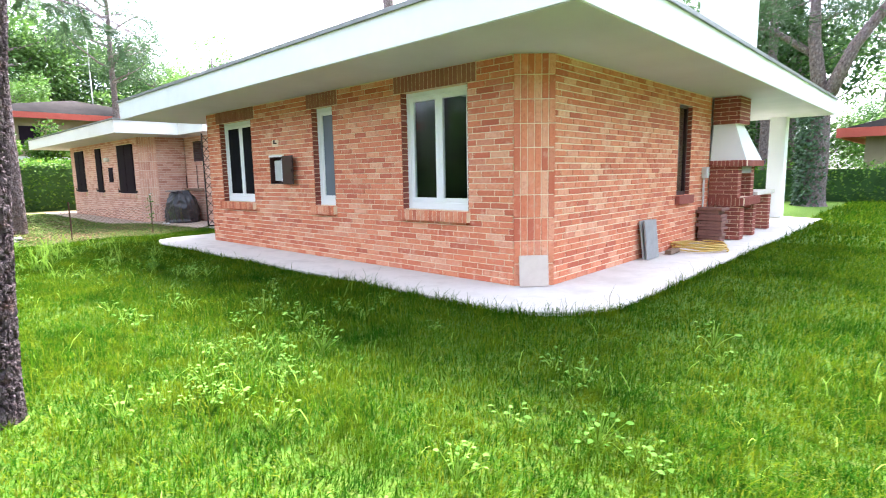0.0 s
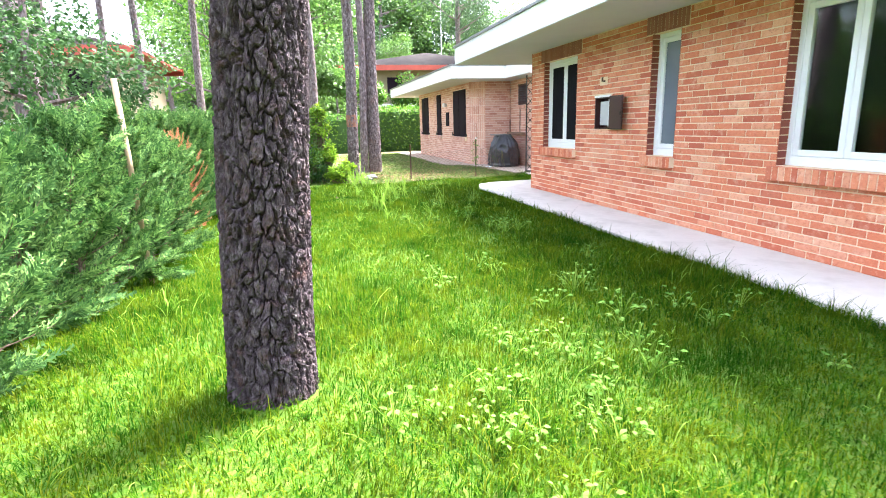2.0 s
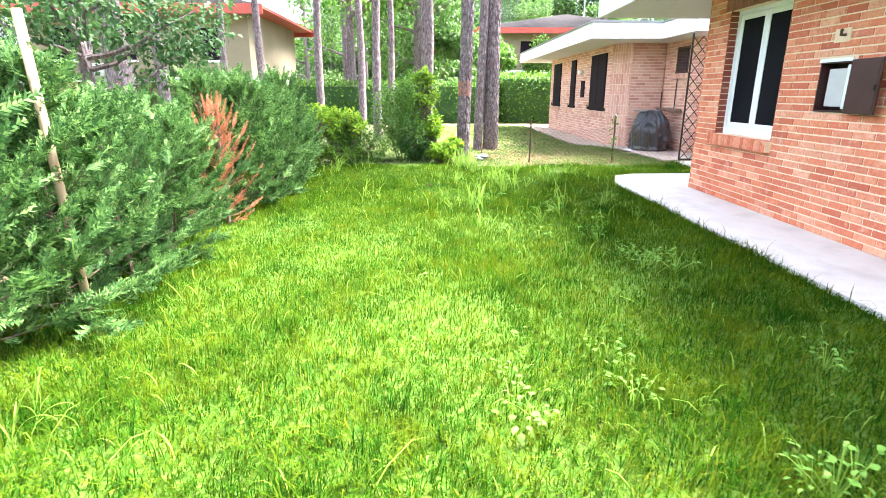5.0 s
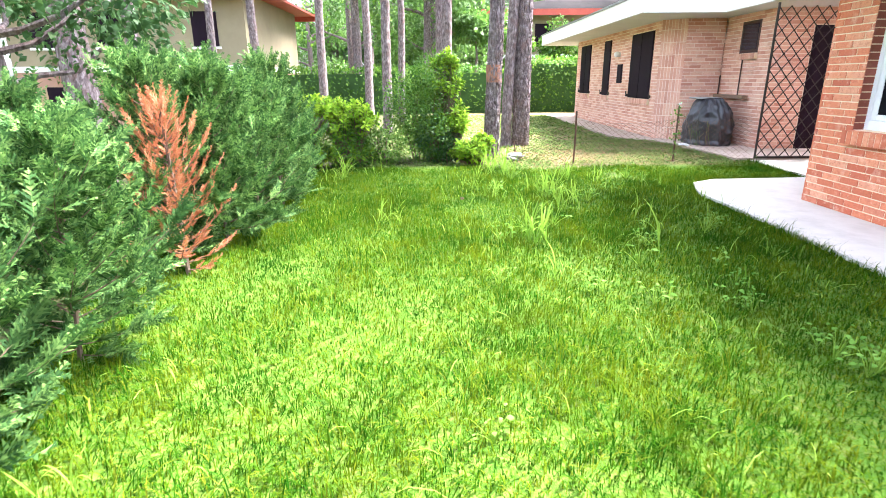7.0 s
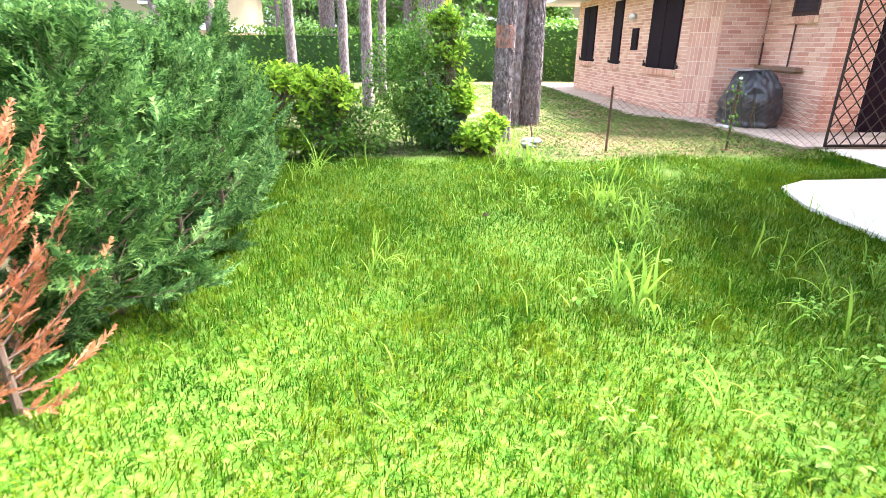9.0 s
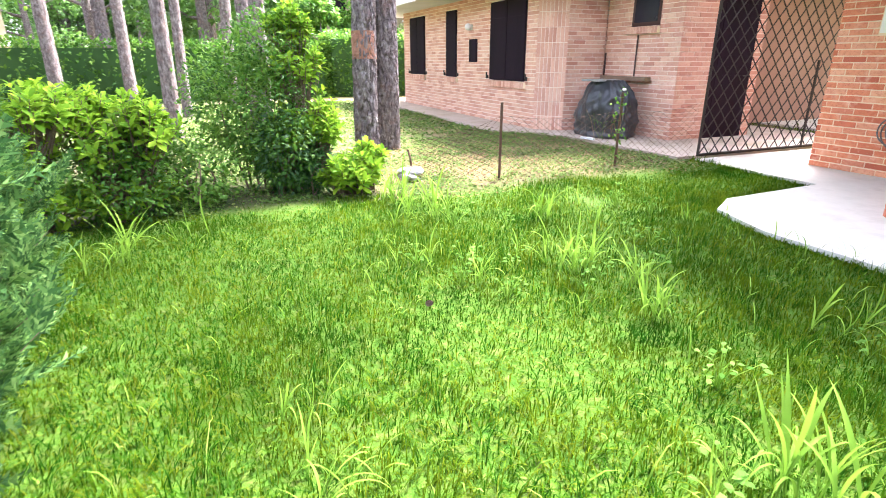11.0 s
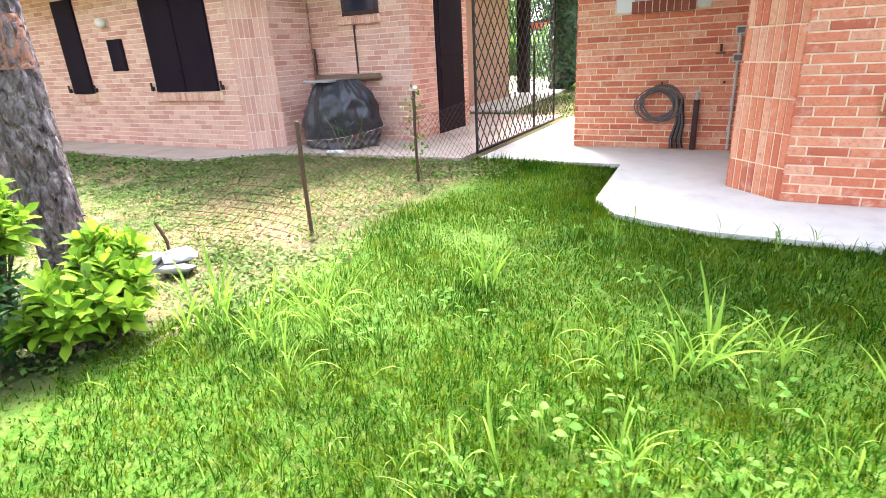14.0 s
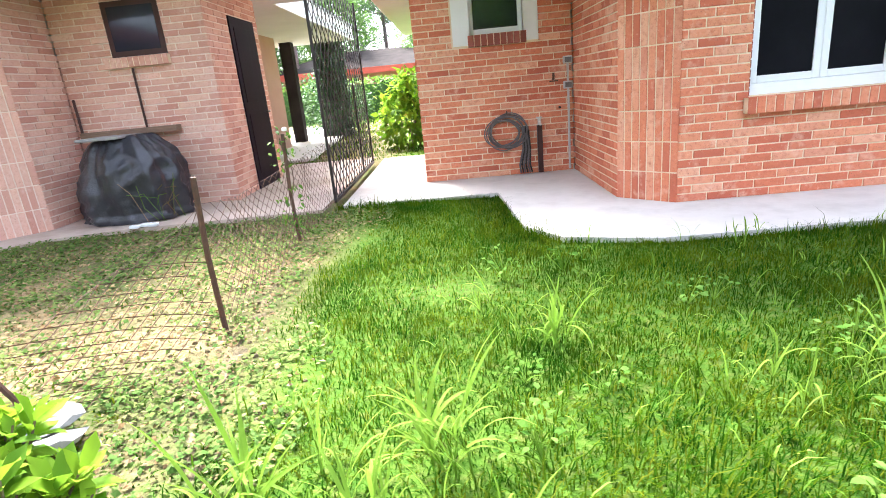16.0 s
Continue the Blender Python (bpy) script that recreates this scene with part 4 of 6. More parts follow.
part("base", Build().box(-20.74, -20.62, NY - 0.03, NY, 1.93, 2.05, 0.006), GREYBOX, t)
bm = bmesh.new()
bmesh.ops.create_uvsphere(bm, u_segments=16, v_segments=10, radius=0.075)
bmesh.ops.translate(bm, vec=(-20.68, NY - 0.09, 2.0), verts=bm.verts)
me = bpy.data.meshes.new("globe")
bm.to_mesh(me)
bm.free()
part("globe", me, PVC, t, "milky white globe")
t = thing("meter_cabinet", "closed dark meter cabinet in the pale brick wall", "cabinet")
part("body", Build().box(-20.76, -20.36, NY - 0.02, NY + 0.01, 1.25, 1.74, 0.006), SHUTTER, t)
part("door", Build().box(-20.735, -20.385, NY - 0.03, NY - 0.02, 1.275, 1.715, 0.004), SHUTTER, t)
put("drain_pipe", Build().tube([(-16.62, 6.985, 1.71), (-16.62, 6.985, 1.02)], 0.014), RUSTBROWN, "thin dark pipe on the pale brick wall", "pipe")
put("pipe_stub", Build().tube([(-17.42, 6.98, 1.0), (-17.42, 6.98, 1.42)], 0.016), RUSTBROWN, "short dark pipe on the pale brick wall", "pipe")


def covered_heap():
    t = thing("covered_heap", "garden goods under a black plastic sheet against the wall", "tarpaulin")
    n, k = 72, 34
    vs, fs = [], []
    for j in range(k + 1):
        f = j / k
        z = 0.05 + 0.93 * f
        r = 0.57 * math.sqrt(max(0.0, 1 - (f * 0.93) ** 3.0)) * (0.94 + 0.10 * math.sin(f * 3.0)) + 0.02
        if f < 0.06:
            r *= 1.06
        for i in range(n):
            a = 2 * math.pi * i / n
            fold = 0.085 * (0.5 - abs(math.sin(a * 4.5 + 1.2 * math.sin(f * 2.3)))) * (1 - 0.45 * f) + 0.035 * (0.5 - abs(math.sin(a * 11 + f * 3)))
            fold += 0.045 * (0.4 - abs(noise.noise((math.cos(a) * 4.0, math.sin(a) * 4.0, f * 6.0))) * 2)
            fold += 0.07 * (noise.noise((math.cos(a) * 1.6, math.sin(a) * 1.6, f * 2.2)))
            rr = r + fold
            x, y = rr * math.cos(a) * 1.02, rr * math.sin(a) * 0.72
            vs.append((-16.62 + x, min(6.46 + y, 6.98), z))
    for j in range(k):
        for i in range(n):
            fs.append((j * n + i, j * n + (i + 1) % n, (j + 1) * n + (i + 1) % n, (j + 1) * n + i))
    fs.append(tuple(k * n + i for i in range(n)))
    part("sheet", Build().add(vs, fs).mesh("sheet", True), TARP, t)
    part("board", Build().box(-17.38, -16.2, 6.86, 6.98, 0.96, 1.03, 0.006), WOOD, t, "weathered wooden board along the wall")
    part("top_panel", Build().box(-16.98, -16.5, 6.15, 6.6, 0.955, 0.985, 0.01), SLATE, t, "grey top panel")
    r = random.Random(5)
    b = Build()
    for i in range(14):
        x, y = -16.15 + r.uniform(-0.18, 0.12), 6.10 + r.uniform(-0.08, 0.2)
        b.tube([(x, y, 0.05), (x + r.uniform(-0.15, 0.15), y - 0.05, 0.2 + r.uniform(0, 0.2)), (x + r.uniform(-0.3, 0.3), y - 0.08, 0.32 + r.uniform(0, 0.25))], 0.004, 4)
    part("dry_brush", b, LITTER, t, "dry stalks on the sheet")["kind"] = "stuff"


covered_heap()
b = Build()
for i, (x, y) in enumerate(((-16.42, 5.80), (-16.33, 5.86), (-16.24, 5.83))):
    b.box(x, x + 0.1, y, y + 0.07, 0.045, 0.08, 0.012)
put("plastic_scrap", b, PVC, "crumpled white scrap lying by the sheet", "litter")


# ---- trellis gate and fence ----
def trellis():
    t = thing("trellis_gate", "dark iron folding trellis gate across the passage", "gate")
    x, y0, y1, z0, z1 = -14.3, 6.2, 9.3, 0.07, 2.45
    def clip(a, b):
        (ya, za), (yb, zb) = a, b
        lo, hi = 0.0, 1.0
        for p, d, m0, m1 in ((ya, yb - ya, y0, y1), (za, zb - za, z0, z1)):
            if abs(d) > 1e-9:
                q, r = (m0 - p) / d, (m1 - p) / d
                lo, hi = max(lo, min(q, r)), min(hi, max(q, r))
        return None if hi - lo < 0.02 else ((ya + (yb - ya) * lo, za + (zb - za) * lo), (ya + (yb - ya) * hi, za + (zb - za) * hi))
    for s in (1, -1):
        k = 0
        for i in range(-18, 45):
            ya = y0 + i * 0.2
            seg = clip((ya, z0), (ya + s * 2.0, z1)) if s > 0 else clip((ya + 0.0, z0), (ya - 2.0, z1))
            if seg:
                (a, b), (c, d) = seg
                q = Build()
                w = 0.009
                q.add([(x + s * 0.005 - 0.004, a - w, b), (x + s * 0.005 - 0.004, a + w, b), (x + s * 0.005 - 0.004, c + w, d), (x + s * 0.005 - 0.004, c - w, d),
                       (x + s * 0.005 + 0.004, a - w, b), (x + s * 0.005 + 0.004, a + w, b), (x + s * 0.005 + 0.004, c + w, d), (x + s * 0.005 + 0.004, c - w, d)],
                      [(0, 3, 2, 1), (4, 5, 6, 7), (0, 1, 5, 4), (1, 2, 6, 5), (2, 3, 7, 6), (3, 0, 4, 7)])
                part("lath", q, IRON, t)
    for yy, top in ((y0, 2.5), (8.3, 1.3), (y1, 2.5)):
        part("post", Build().box(x - 0.014, x + 0.014, yy - 0.014, yy + 0.014, 0.05, top, 0.003), IRON, t, "dark square post")
    part("bottom_rail", Build().box(x - 0.015, x + 0.015, y0, y1, 0.05, 0.085, 0.003), IRON, t, "dark bottom rail")


trellis()


def wire_fence():
    t = thing("wire_fence", "sagging dark wire-mesh fence on thin iron posts", "fence")
    line = [(-14.72, 2.15), (-14.3, 3.1), (-14.34, 4.82), (-14.32, 6.15)]
    tops = [0.42, 0.72, 0.72, 0.78]
    for (x, y), h, top in zip(line[1:3], (0.86, 0.93), (0, 0)):
        part("post", Build().tube([(x, y, -0.05), (x - 0.012, y + 0.01, h * 0.5), (x + 0.01, y, h)], 0.016, 8), RUST, t, "thin rusty iron post")
    part("post", Build().tube([(-14.70, 2.16, -0.05), (-14.69, 2.15, 0.2), (-14.74, 2.13, 0.33)], 0.012, 6), RUST, t, "short bent iron post")
    b = Build()
    for (p, q, h0, h1) in zip(line, line[1:], tops, tops[1:]):
        p, q = Vector((*p, 0)), Vector((*q, 0))
        ln = (q - p).length
        n = int(ln / 0.11)
        def at(f, g):
            f2 = min(max(f, 0), 1)
            h = (h0 + (h1 - h0) * f2) * (1 - 0.10 * math.sin(math.pi * f2))
            o = p.lerp(q, f2)
            return (o.x + 0.03 * math.sin(f2 * 9) * g, o.y, 0.0 + h * g)
        for i in range(-9, n + 1):
            for s in (0, 1):
                pts = []
                for j in range(8):
                    g = j / 7
                    f = (i + (9 * g if s == 0 else 9 - 9 * g)) / n
                    if 0 <= f <= 1:
                        pts.append(at(f, g))
                if len(pts) > 1:
                    b.tube(pts, 0.0021, 3, False)
        b.tube([at(j / 12, 1.0) for j in range(13)], 0.0014, 3, False)
    part("wire_mesh", b, RUST, t, "rusty diamond wire mesh")


wire_fence()


# ---- tree trunks ----
def bark_trunk(name, r0, r1, h, na, nz, depth, lean=(0.0, 0.0), sx=9.0, sz=3.2, flare=0.12, seed=0.0, spread=1.0):
    """Trunk with plates of bark parted by narrow fissures, and smaller scales on the plates."""
    vs, fs = [], []
    for j in range(nz + 1):
        z = h * (j / nz) ** spread
        f = z / h
        r = r0 + (r1 - r0) * f + flare * r0 * math.exp(-z / 0.14)
        cx, cy = lean[0] * f + 0.02 * math.sin(z * 1.3 + seed), lean[1] * f + 0.02 * math.cos(z * 1.1 + seed)
        for i in range(na):
            a = 2 * math.pi * i / na
            q = Vector((math.cos(a) * r0 * sx * 1.6 + seed, math.sin(a) * r0 * sx * 1.6, z * sz * 1.6))
            w = noise.noise_vector(q * 0.8) * 0.5 + noise.noise_vector(q * 2.3) * 0.22
            d, p = noise.voronoi(q + w)
            e = min(1.0, (d[1] - d[0]) * 6.5) ** 0.9
            s = Vector((q.x * 2.4, q.y * 2.4, q.z * 2.6)) + w * 2.0
            d2, p2 = noise.voronoi(s)
            e2 = min(1.0, (d2[1] - d2[0]) * 4.0)
            step = noise.noise(p[0] * 7.3) * 0.10 + noise.noise(p2[0] * 5.1) * 0.12
            rr = r * (1 + 0.03 * math.sin(a * 3 + z)) - depth * (1 - e) - depth * 0.10 * (1 - e2) + depth * step + depth * 0.16 * noise.noise(s * 2.7) + depth * 0.10 * noise.noise(s * 6.1)
            vs.append((cx + rr * math.cos(a), cy + rr * math.sin(a), z - 0.06))
    for j in range(nz):
        for i in range(na):
            fs.append((j * na + i, j * na + (i + 1) % na, (j + 1) * na + (i + 1) % na, (j + 1) * na + i))
    return Build().add(vs, fs).mesh(name, na < 60)


def limbs(r, n, z0, z1, reach, rad, top=None):
    b = Build()
    ends = []
    for i in range(n):
        a, z = r.uniform(0, 6.28), r.uniform(z0, z1)
        ln = reach * r.uniform(0.5, 1.0)
        p = [(0.05 * math.cos(a), 0.05 * math.sin(a), z)]
        for k in range(1, 5):
            f = k / 4
            p.append((math.cos(a + 0.3 * f) * ln * f, math.sin(a + 0.3 * f) * ln * f, z + ln * (0.25 * f + 0.2 * f * f) + r.uniform(-0.1, 0.1)))
        b.tube(p, [rad * (1 - 0.8 * k / 4) for k in range(5)], 6, False)
        ends.append(p[-1])
        ends.append(p[-2])
    return b, ends


def pine(name, label, x, y, r0, h, crown_from, mat_bark=None, n=2600, detail=(28, 90), size=0.55, reach=2.6, seed=1, lean=(0.2, 0.1), group="pines", depth=0.012, z=None, blobs=9):
    q = random.Random(seed)
    t = thing(name, label, "tree", group)
    trunk = bark_trunk("trunk", r0, r0 * 0.45, h, *detail, depth, lean, 8.0, 3.2, 0.1, seed * 3.1, 1.5)
    part("trunk", trunk, mat_bark or BARK_FAR, t, "tall straight trunk with rough bark")
    lb, ends = limbs(q, 14, crown_from, h * 0.98, reach, r0 * 0.28)
    o = part("branchwork", lb, mat_bark or BARK_FAR, t, "bare and leafy limbs")
    o["kind"] = "stuff"
    o.location = (lean[0] * 0.9, lean[1] * 0.9, 0)
    spots = [(e[0], e[1], e[2] + 0.15, reach * 0.34 * q.uniform(0.7, 1.2), reach * 0.34 * q.uniform(0.7, 1.2), reach * 0.2) for e in ends] + [(0, 0, h, reach * 0.5, reach * 0.5, reach * 0.3)]
    c = leaf_cloud("crown", n, spots, size, 0.16, FROND, 0.0, 1.0, seed)
    o = part("crown", c, NEEDLE, t, "open crown of dark green needles")
    o.location = (lean[0] * 0.9, lean[1] * 0.9, 0)
    t.matrix_basis = pose(x, y, float(height(x, y)) if z is None else z)
    return t


near_pine = thing("pine_tree", "thick pine trunk with deeply furrowed purple-grey bark on the lawn", "tree", "pines")
part("trunk", bark_trunk("trunk", 0.222, 0.184, 4.2, 300, 640, 0.038, (0.40, 0.25), 13.0, 6.0, 0.10, 2.0, 1.35), BARK, near_pine)
part("trunk_upper", bark_trunk("trunk_upper", 0.184, 0.10, 9.0, 40, 80, 0.012, (0.1, 0.0), 8.0, 2.4, 0.0, 5.0), BARK, near_pine).location = (0.395, 0.25, 4.1)
lb, ends = limbs(random.Random(8), 16, 8.5, 12.5, 3.2, 0.06)
part("branchwork", lb, BARK, near_pine)["kind"] = "stuff"
part("crown", leaf_cloud("crown", 3000, [(e[0], e[1], e[2], 0.9, 0.9, 0.5) for e in ends], 0.5, 0.16, FROND, 0.0, 1.0, 4), NEEDLE, near_pine, "high crown of dark green needles")
near_pine.matrix_basis = pose(-3.774, 0.261, 0)

pb = pine("pine_tree", "slim pine with pale scaly bark and a stripped reddish band", -15.2, 1.8, 0.150, 13, 7.5, seed=3, lean=(-0.35, 0.1), detail=(96, 460), depth=0.026)
part("bark_band", bark_trunk("bark_band", 0.139, 0.138, 0.30, 60, 30, 0.010, (-0.009, 0.0), 9.0, 5.0, 0.0, 7.0), BARK_CUT, pb, "stripped reddish band on the bark").location = (-0.071, -0.007, 1.38)
pine("pine_tree", "pale-barked pine beside the neighbour's lawn", -16.9, 2.54, 0.19, 13, 7.5, seed=4, lean=(0.25, 0.15), detail=(96, 460), depth=0.026)
pine("pine_tree", "pale-barked pine beside the neighbour's lawn", -16.75, 2.25, 0.115, 12, 7.0, seed=5, lean=(0.25, 0.15))
for i, (x, y, r) in enumerate(((-19.5, -0.55, 0.13), (-19.0, 1.0, 0.14), (-20.5, 0.95, 0.15), (-23.5, -0.4, 0.12), (-24.5, -3.2, 0.16), (-28, -2.0, 0.18), (-21, -4.2, 0.13), (-27, 0.8, 0.17), (-19.5, -4.9, 0.11), (-13.7, -4.6, 0.25), (-16.5, -5.2, 0.14))):
    pine("pine_tree", "slender pine in the wooded strip", x, y, r, 13 + i % 4, 6.0 + (i % 3), seed=10 + i, lean=(0.3 * math.sin(i * 2.2), 0.3 * math.cos(i * 1.7)), n=1600)


def broadleaf(name, label, x, y, h, w, n=3200, size=0.32, mat=None, seed=1, low=0.25, group="broadleaf trees", z=None):
    q = random.Random(seed)
    t = thing(name, label, "tree", group)
    pts = [(0, 0, -0.1), (0.05, 0.03, h * 0.25), (0.0, 0.1, h * 0.55), (0.1, 0.0, h * 0.9)]
    b = Build().tube(pts, [h * 0.022, h * 0.018, h * 0.012, h * 0.004], 9)
    part("trunk", b, BARK_FAR, t, "grey-brown trunk")
    lb, ends = limbs(q, 12, h * low, h * 0.85, w * 0.8, h * 0.008)
    part("branchwork", lb, BARK_FAR, t)["kind"] = "stuff"
    spots = [(e[0], e[1], e[2], w * q.uniform(0.22, 0.38), w * q.uniform(0.22, 0.38), w * q.uniform(0.18, 0.3)) for e in ends] + [(0, 0, h * 0.9, w * 0.4, w * 0.4, h * 0.12)]
    part("crown", leaf_cloud("crown", n, spots, size, 0.6, SMALL_LEAF, 0.3, 1.0, seed), mat or CANOPY, t, "uneven leafy crown")
    t.matrix_basis = pose(x, y, float(height(x, y)) if z is None else z, 0, 0, q.uniform(0, 360))
    return t


# those beyond y = -10 are added to screen the cream house from window reflections
for i, (x, y, h) in enumerate(((-31.5, -3.0, 12), (-33.5, 0.2, 11), (-40, -4.5, 12), (-33, 2.6, 4.4), (-31.8, 4.6, 3.6), (-41, 4.5, 5.2), (-42, 8.5, 5.0), (-41, 12.5, 5.0), (-43, 17, 5.4), (-13.5, -11.5, 8), (-9.5, -13, 9), (-17.0, -10.5, 8), (-6.0, -12, 8))):
    broadleaf("tree", "fresh green leafy tree behind the boundary", x, y, h, h * 0.34, 3600, 0.24, CANOPY if i % 2 else BUSH, 300 + i, 0.28 if h > 7 else 0.1, "boundary trees")
# unseen pines added behind the two houses; their high crowns shade the lawn
tall = pine("pine_tree", "unseen tall pine added behind the houses, its high spreading crown shading the lawn", -19.0, 17.0, 0.26, 25, 18.0, n=3600, size=1.0, reach=4.0, seed=41)
for x, y, s, a in ((-9.6, 22.0, 0.96, 60), (-4.65, 17.5, 0.95, 310), (-20.2, 18.3, 1.15, 200), (-6.6, 24.5, 1.03, 170)):
    copy_thing(tall, pose(x, y, 0, 0, 0, a) @ Matrix.Scale(s, 4))
broadleaf("tree", "young dark-leaved tree behind the cypress row", -10.0, -3.0, 4.6, 1.7, 7500, 0.085, DEEPLEAF, 361, 0.3, "")
# woods behind, a few grown kinds set out again and again
q = random.Random(21)
kinds = [broadleaf("tree", "tall leafy tree in the woods behind", -64, 28, 13, 5.0, 9000, 0.30, CANOPY, 31, 0.12, "woods"),
         broadleaf("tree", "tall leafy tree in the woods behind", -36, 0.5, 15, 5.5, 9000, 0.32, CANOPY, 32, 0.12, "woods"),
         broadleaf("tree", "dark evergreen oak in the woods behind", -66, 0, 12, 5.5, 9000, 0.28, DEEPLEAF, 33, 0.1, "woods"),
         pine("tree", "umbrella pine in the woods behind", -44, 13, 0.28, 14, 6.0, n=4200, size=0.8, reach=4.2, seed=34, group="woods")]
spread = []
for i in range(46):
    a = radians(100 + 105 * (i + 0.5) / 46 + q.uniform(-1, 1))  # from north-west round to south-west
    d = q.uniform(40, 66)
    spread.append((-6 + d * math.cos(a), 3 + d * math.sin(a)))
for i in range(16):
    a = radians(62 + 40 * (i + 0.5) / 16)
    d = q.uniform(36, 60)
    spread.append((-6 + d * math.cos(a), 6 + d * math.sin(a)))
for i in range(44):
    a = radians(206 + 215 * (i + 0.5) / 44 + q.uniform(-2, 2))  # south and east, behind the lawn: unseen, added for window reflections and less sky
    d = q.uniform(20, 38)
    spread.append((-4 + d * math.cos(a) * 1.1, d * math.sin(a)))
spread = [p for p in spread if not (p[0] > -60 and p[0] < -20 and -4 < p[1] < 26)]
ridge = [(q.uniform(-92, -66), -14 + 84 * (i + 0.5) / 34) for i in range(34)]
for i, (x, y) in enumerate(ridge):
    copy_thing(kinds[(i * 5 + i // 3) % 4], pose(x, y, 0, 0, 0, i * 53) @ Matrix.Scale(1.55 - max(0.0, (y - 18) * 0.014), 4))
for i, (x, y) in enumerate(spread):
    k = kinds[(i * 7 + i // 5) % 4]
    copy_thing(k, pose(x, y, float(height(x, y)) - 0.1, 0, 0, q.uniform(0, 360)) @ Matrix.Scale(q.uniform(0.62, 0.9) if y > -18 else q.uniform(0.5, 0.7), 4))


# a drooping limb of the pale pine, low enough to be seen against the sky
def drooping(parent, start, end, n, seed):
    q = random.Random(seed)
    b, c, d = Build(), [], []
    a, e = Vector(start), Vector(end)
    pts = [a.lerp(e, f) + Vector((0, 0, 0.5 * math.sin(math.pi * f))) for f in np.linspace(0, 1, 8)]
    b.tube(pts, [0.045 - 0.005 * i for i in range(8)], 6, False)
    for i in range(n):
        f = q.uniform(0.2, 1.0)
        p = a.lerp(e, f) + Vector((0, 0, 0.5 * math.sin(math.pi * f)))
        t = p + Vector((q.uniform(-0.7, 0.7), q.uniform(-0.9, 0.9), q.uniform(-0.7, 0.25)))
        b.tube([p, p.lerp(t, 0.5) + Vector((0, 0, 0.08)), t], [0.012, 0.008, 0.003], 4, False)
        for k in range(7):
            c.append(p.lerp(t, q.uniform(0.3, 1.0)))
            d.append((t - p).normalized() + Vector((q.uniform(-0.6, 0.6), q.uniform(-0.6, 0.6), q.uniform(-0.3, 0.5))))
    part("branchwork", b, BARK_FAR, parent, "bare drooping limb")["kind"] = "stuff"
    c, d = np.array(c), np.array(d)
    v, f = stamp(*FROND, c, d, unit(np.array([0, 0, 1.0]) + 0.5 * rng.normal(size=c.shape)), np.full(len(c), 0.34), np.full(len(c), 0.16))
    part("crown", tri_mesh("crown", v, f), NEEDLE, parent, "tufts of dark needles")


t = thing("climbing_vine", "thin green vine climbing an iron fence post", "vine")
qv = np.random.default_rng(77)
zz = qv.uniform(0.08, 0.98, 90)
cv = np.stack([-14.34 + 0.05 * qv.normal(size=90), 4.82 + 0.05 * qv.normal(size=90), zz], 1)
v, f = stamp(*LEAF, cv, unit(qv.normal(size=(90, 3)) + np.array([0, 0, -0.3])), unit(np.array([0, 0, 1.0]) + 0.5 * qv.normal(size=(90, 3))), np.full(90, 0.05) * qv.uniform(0.6, 1.3, 90), np.full(90, 0.03))
part("foliage", tri_mesh("foliage", v, f), BUSH, t)
part("stem", Build().tube([(-14.33 + 0.03 * math.cos(k), 4.82 + 0.03 * math.sin(k), 0.09 * k) for k in range(11)], 0.004, 5, False), TWIG, t, "thin twisting stem")
part("flower", Build().box(-14.33, -14.29, 4.80, 4.84, 0.95, 0.98, 0.012), PVC, t, "small white flower")
drooping(pb, (0.0, 0.0, 5.6), (4.6, 1.3, 4.0), 26, 5)
drooping(pb, (0.0, 0.0, 4.9), (3.0, 2.4, 4.2), 20, 6)


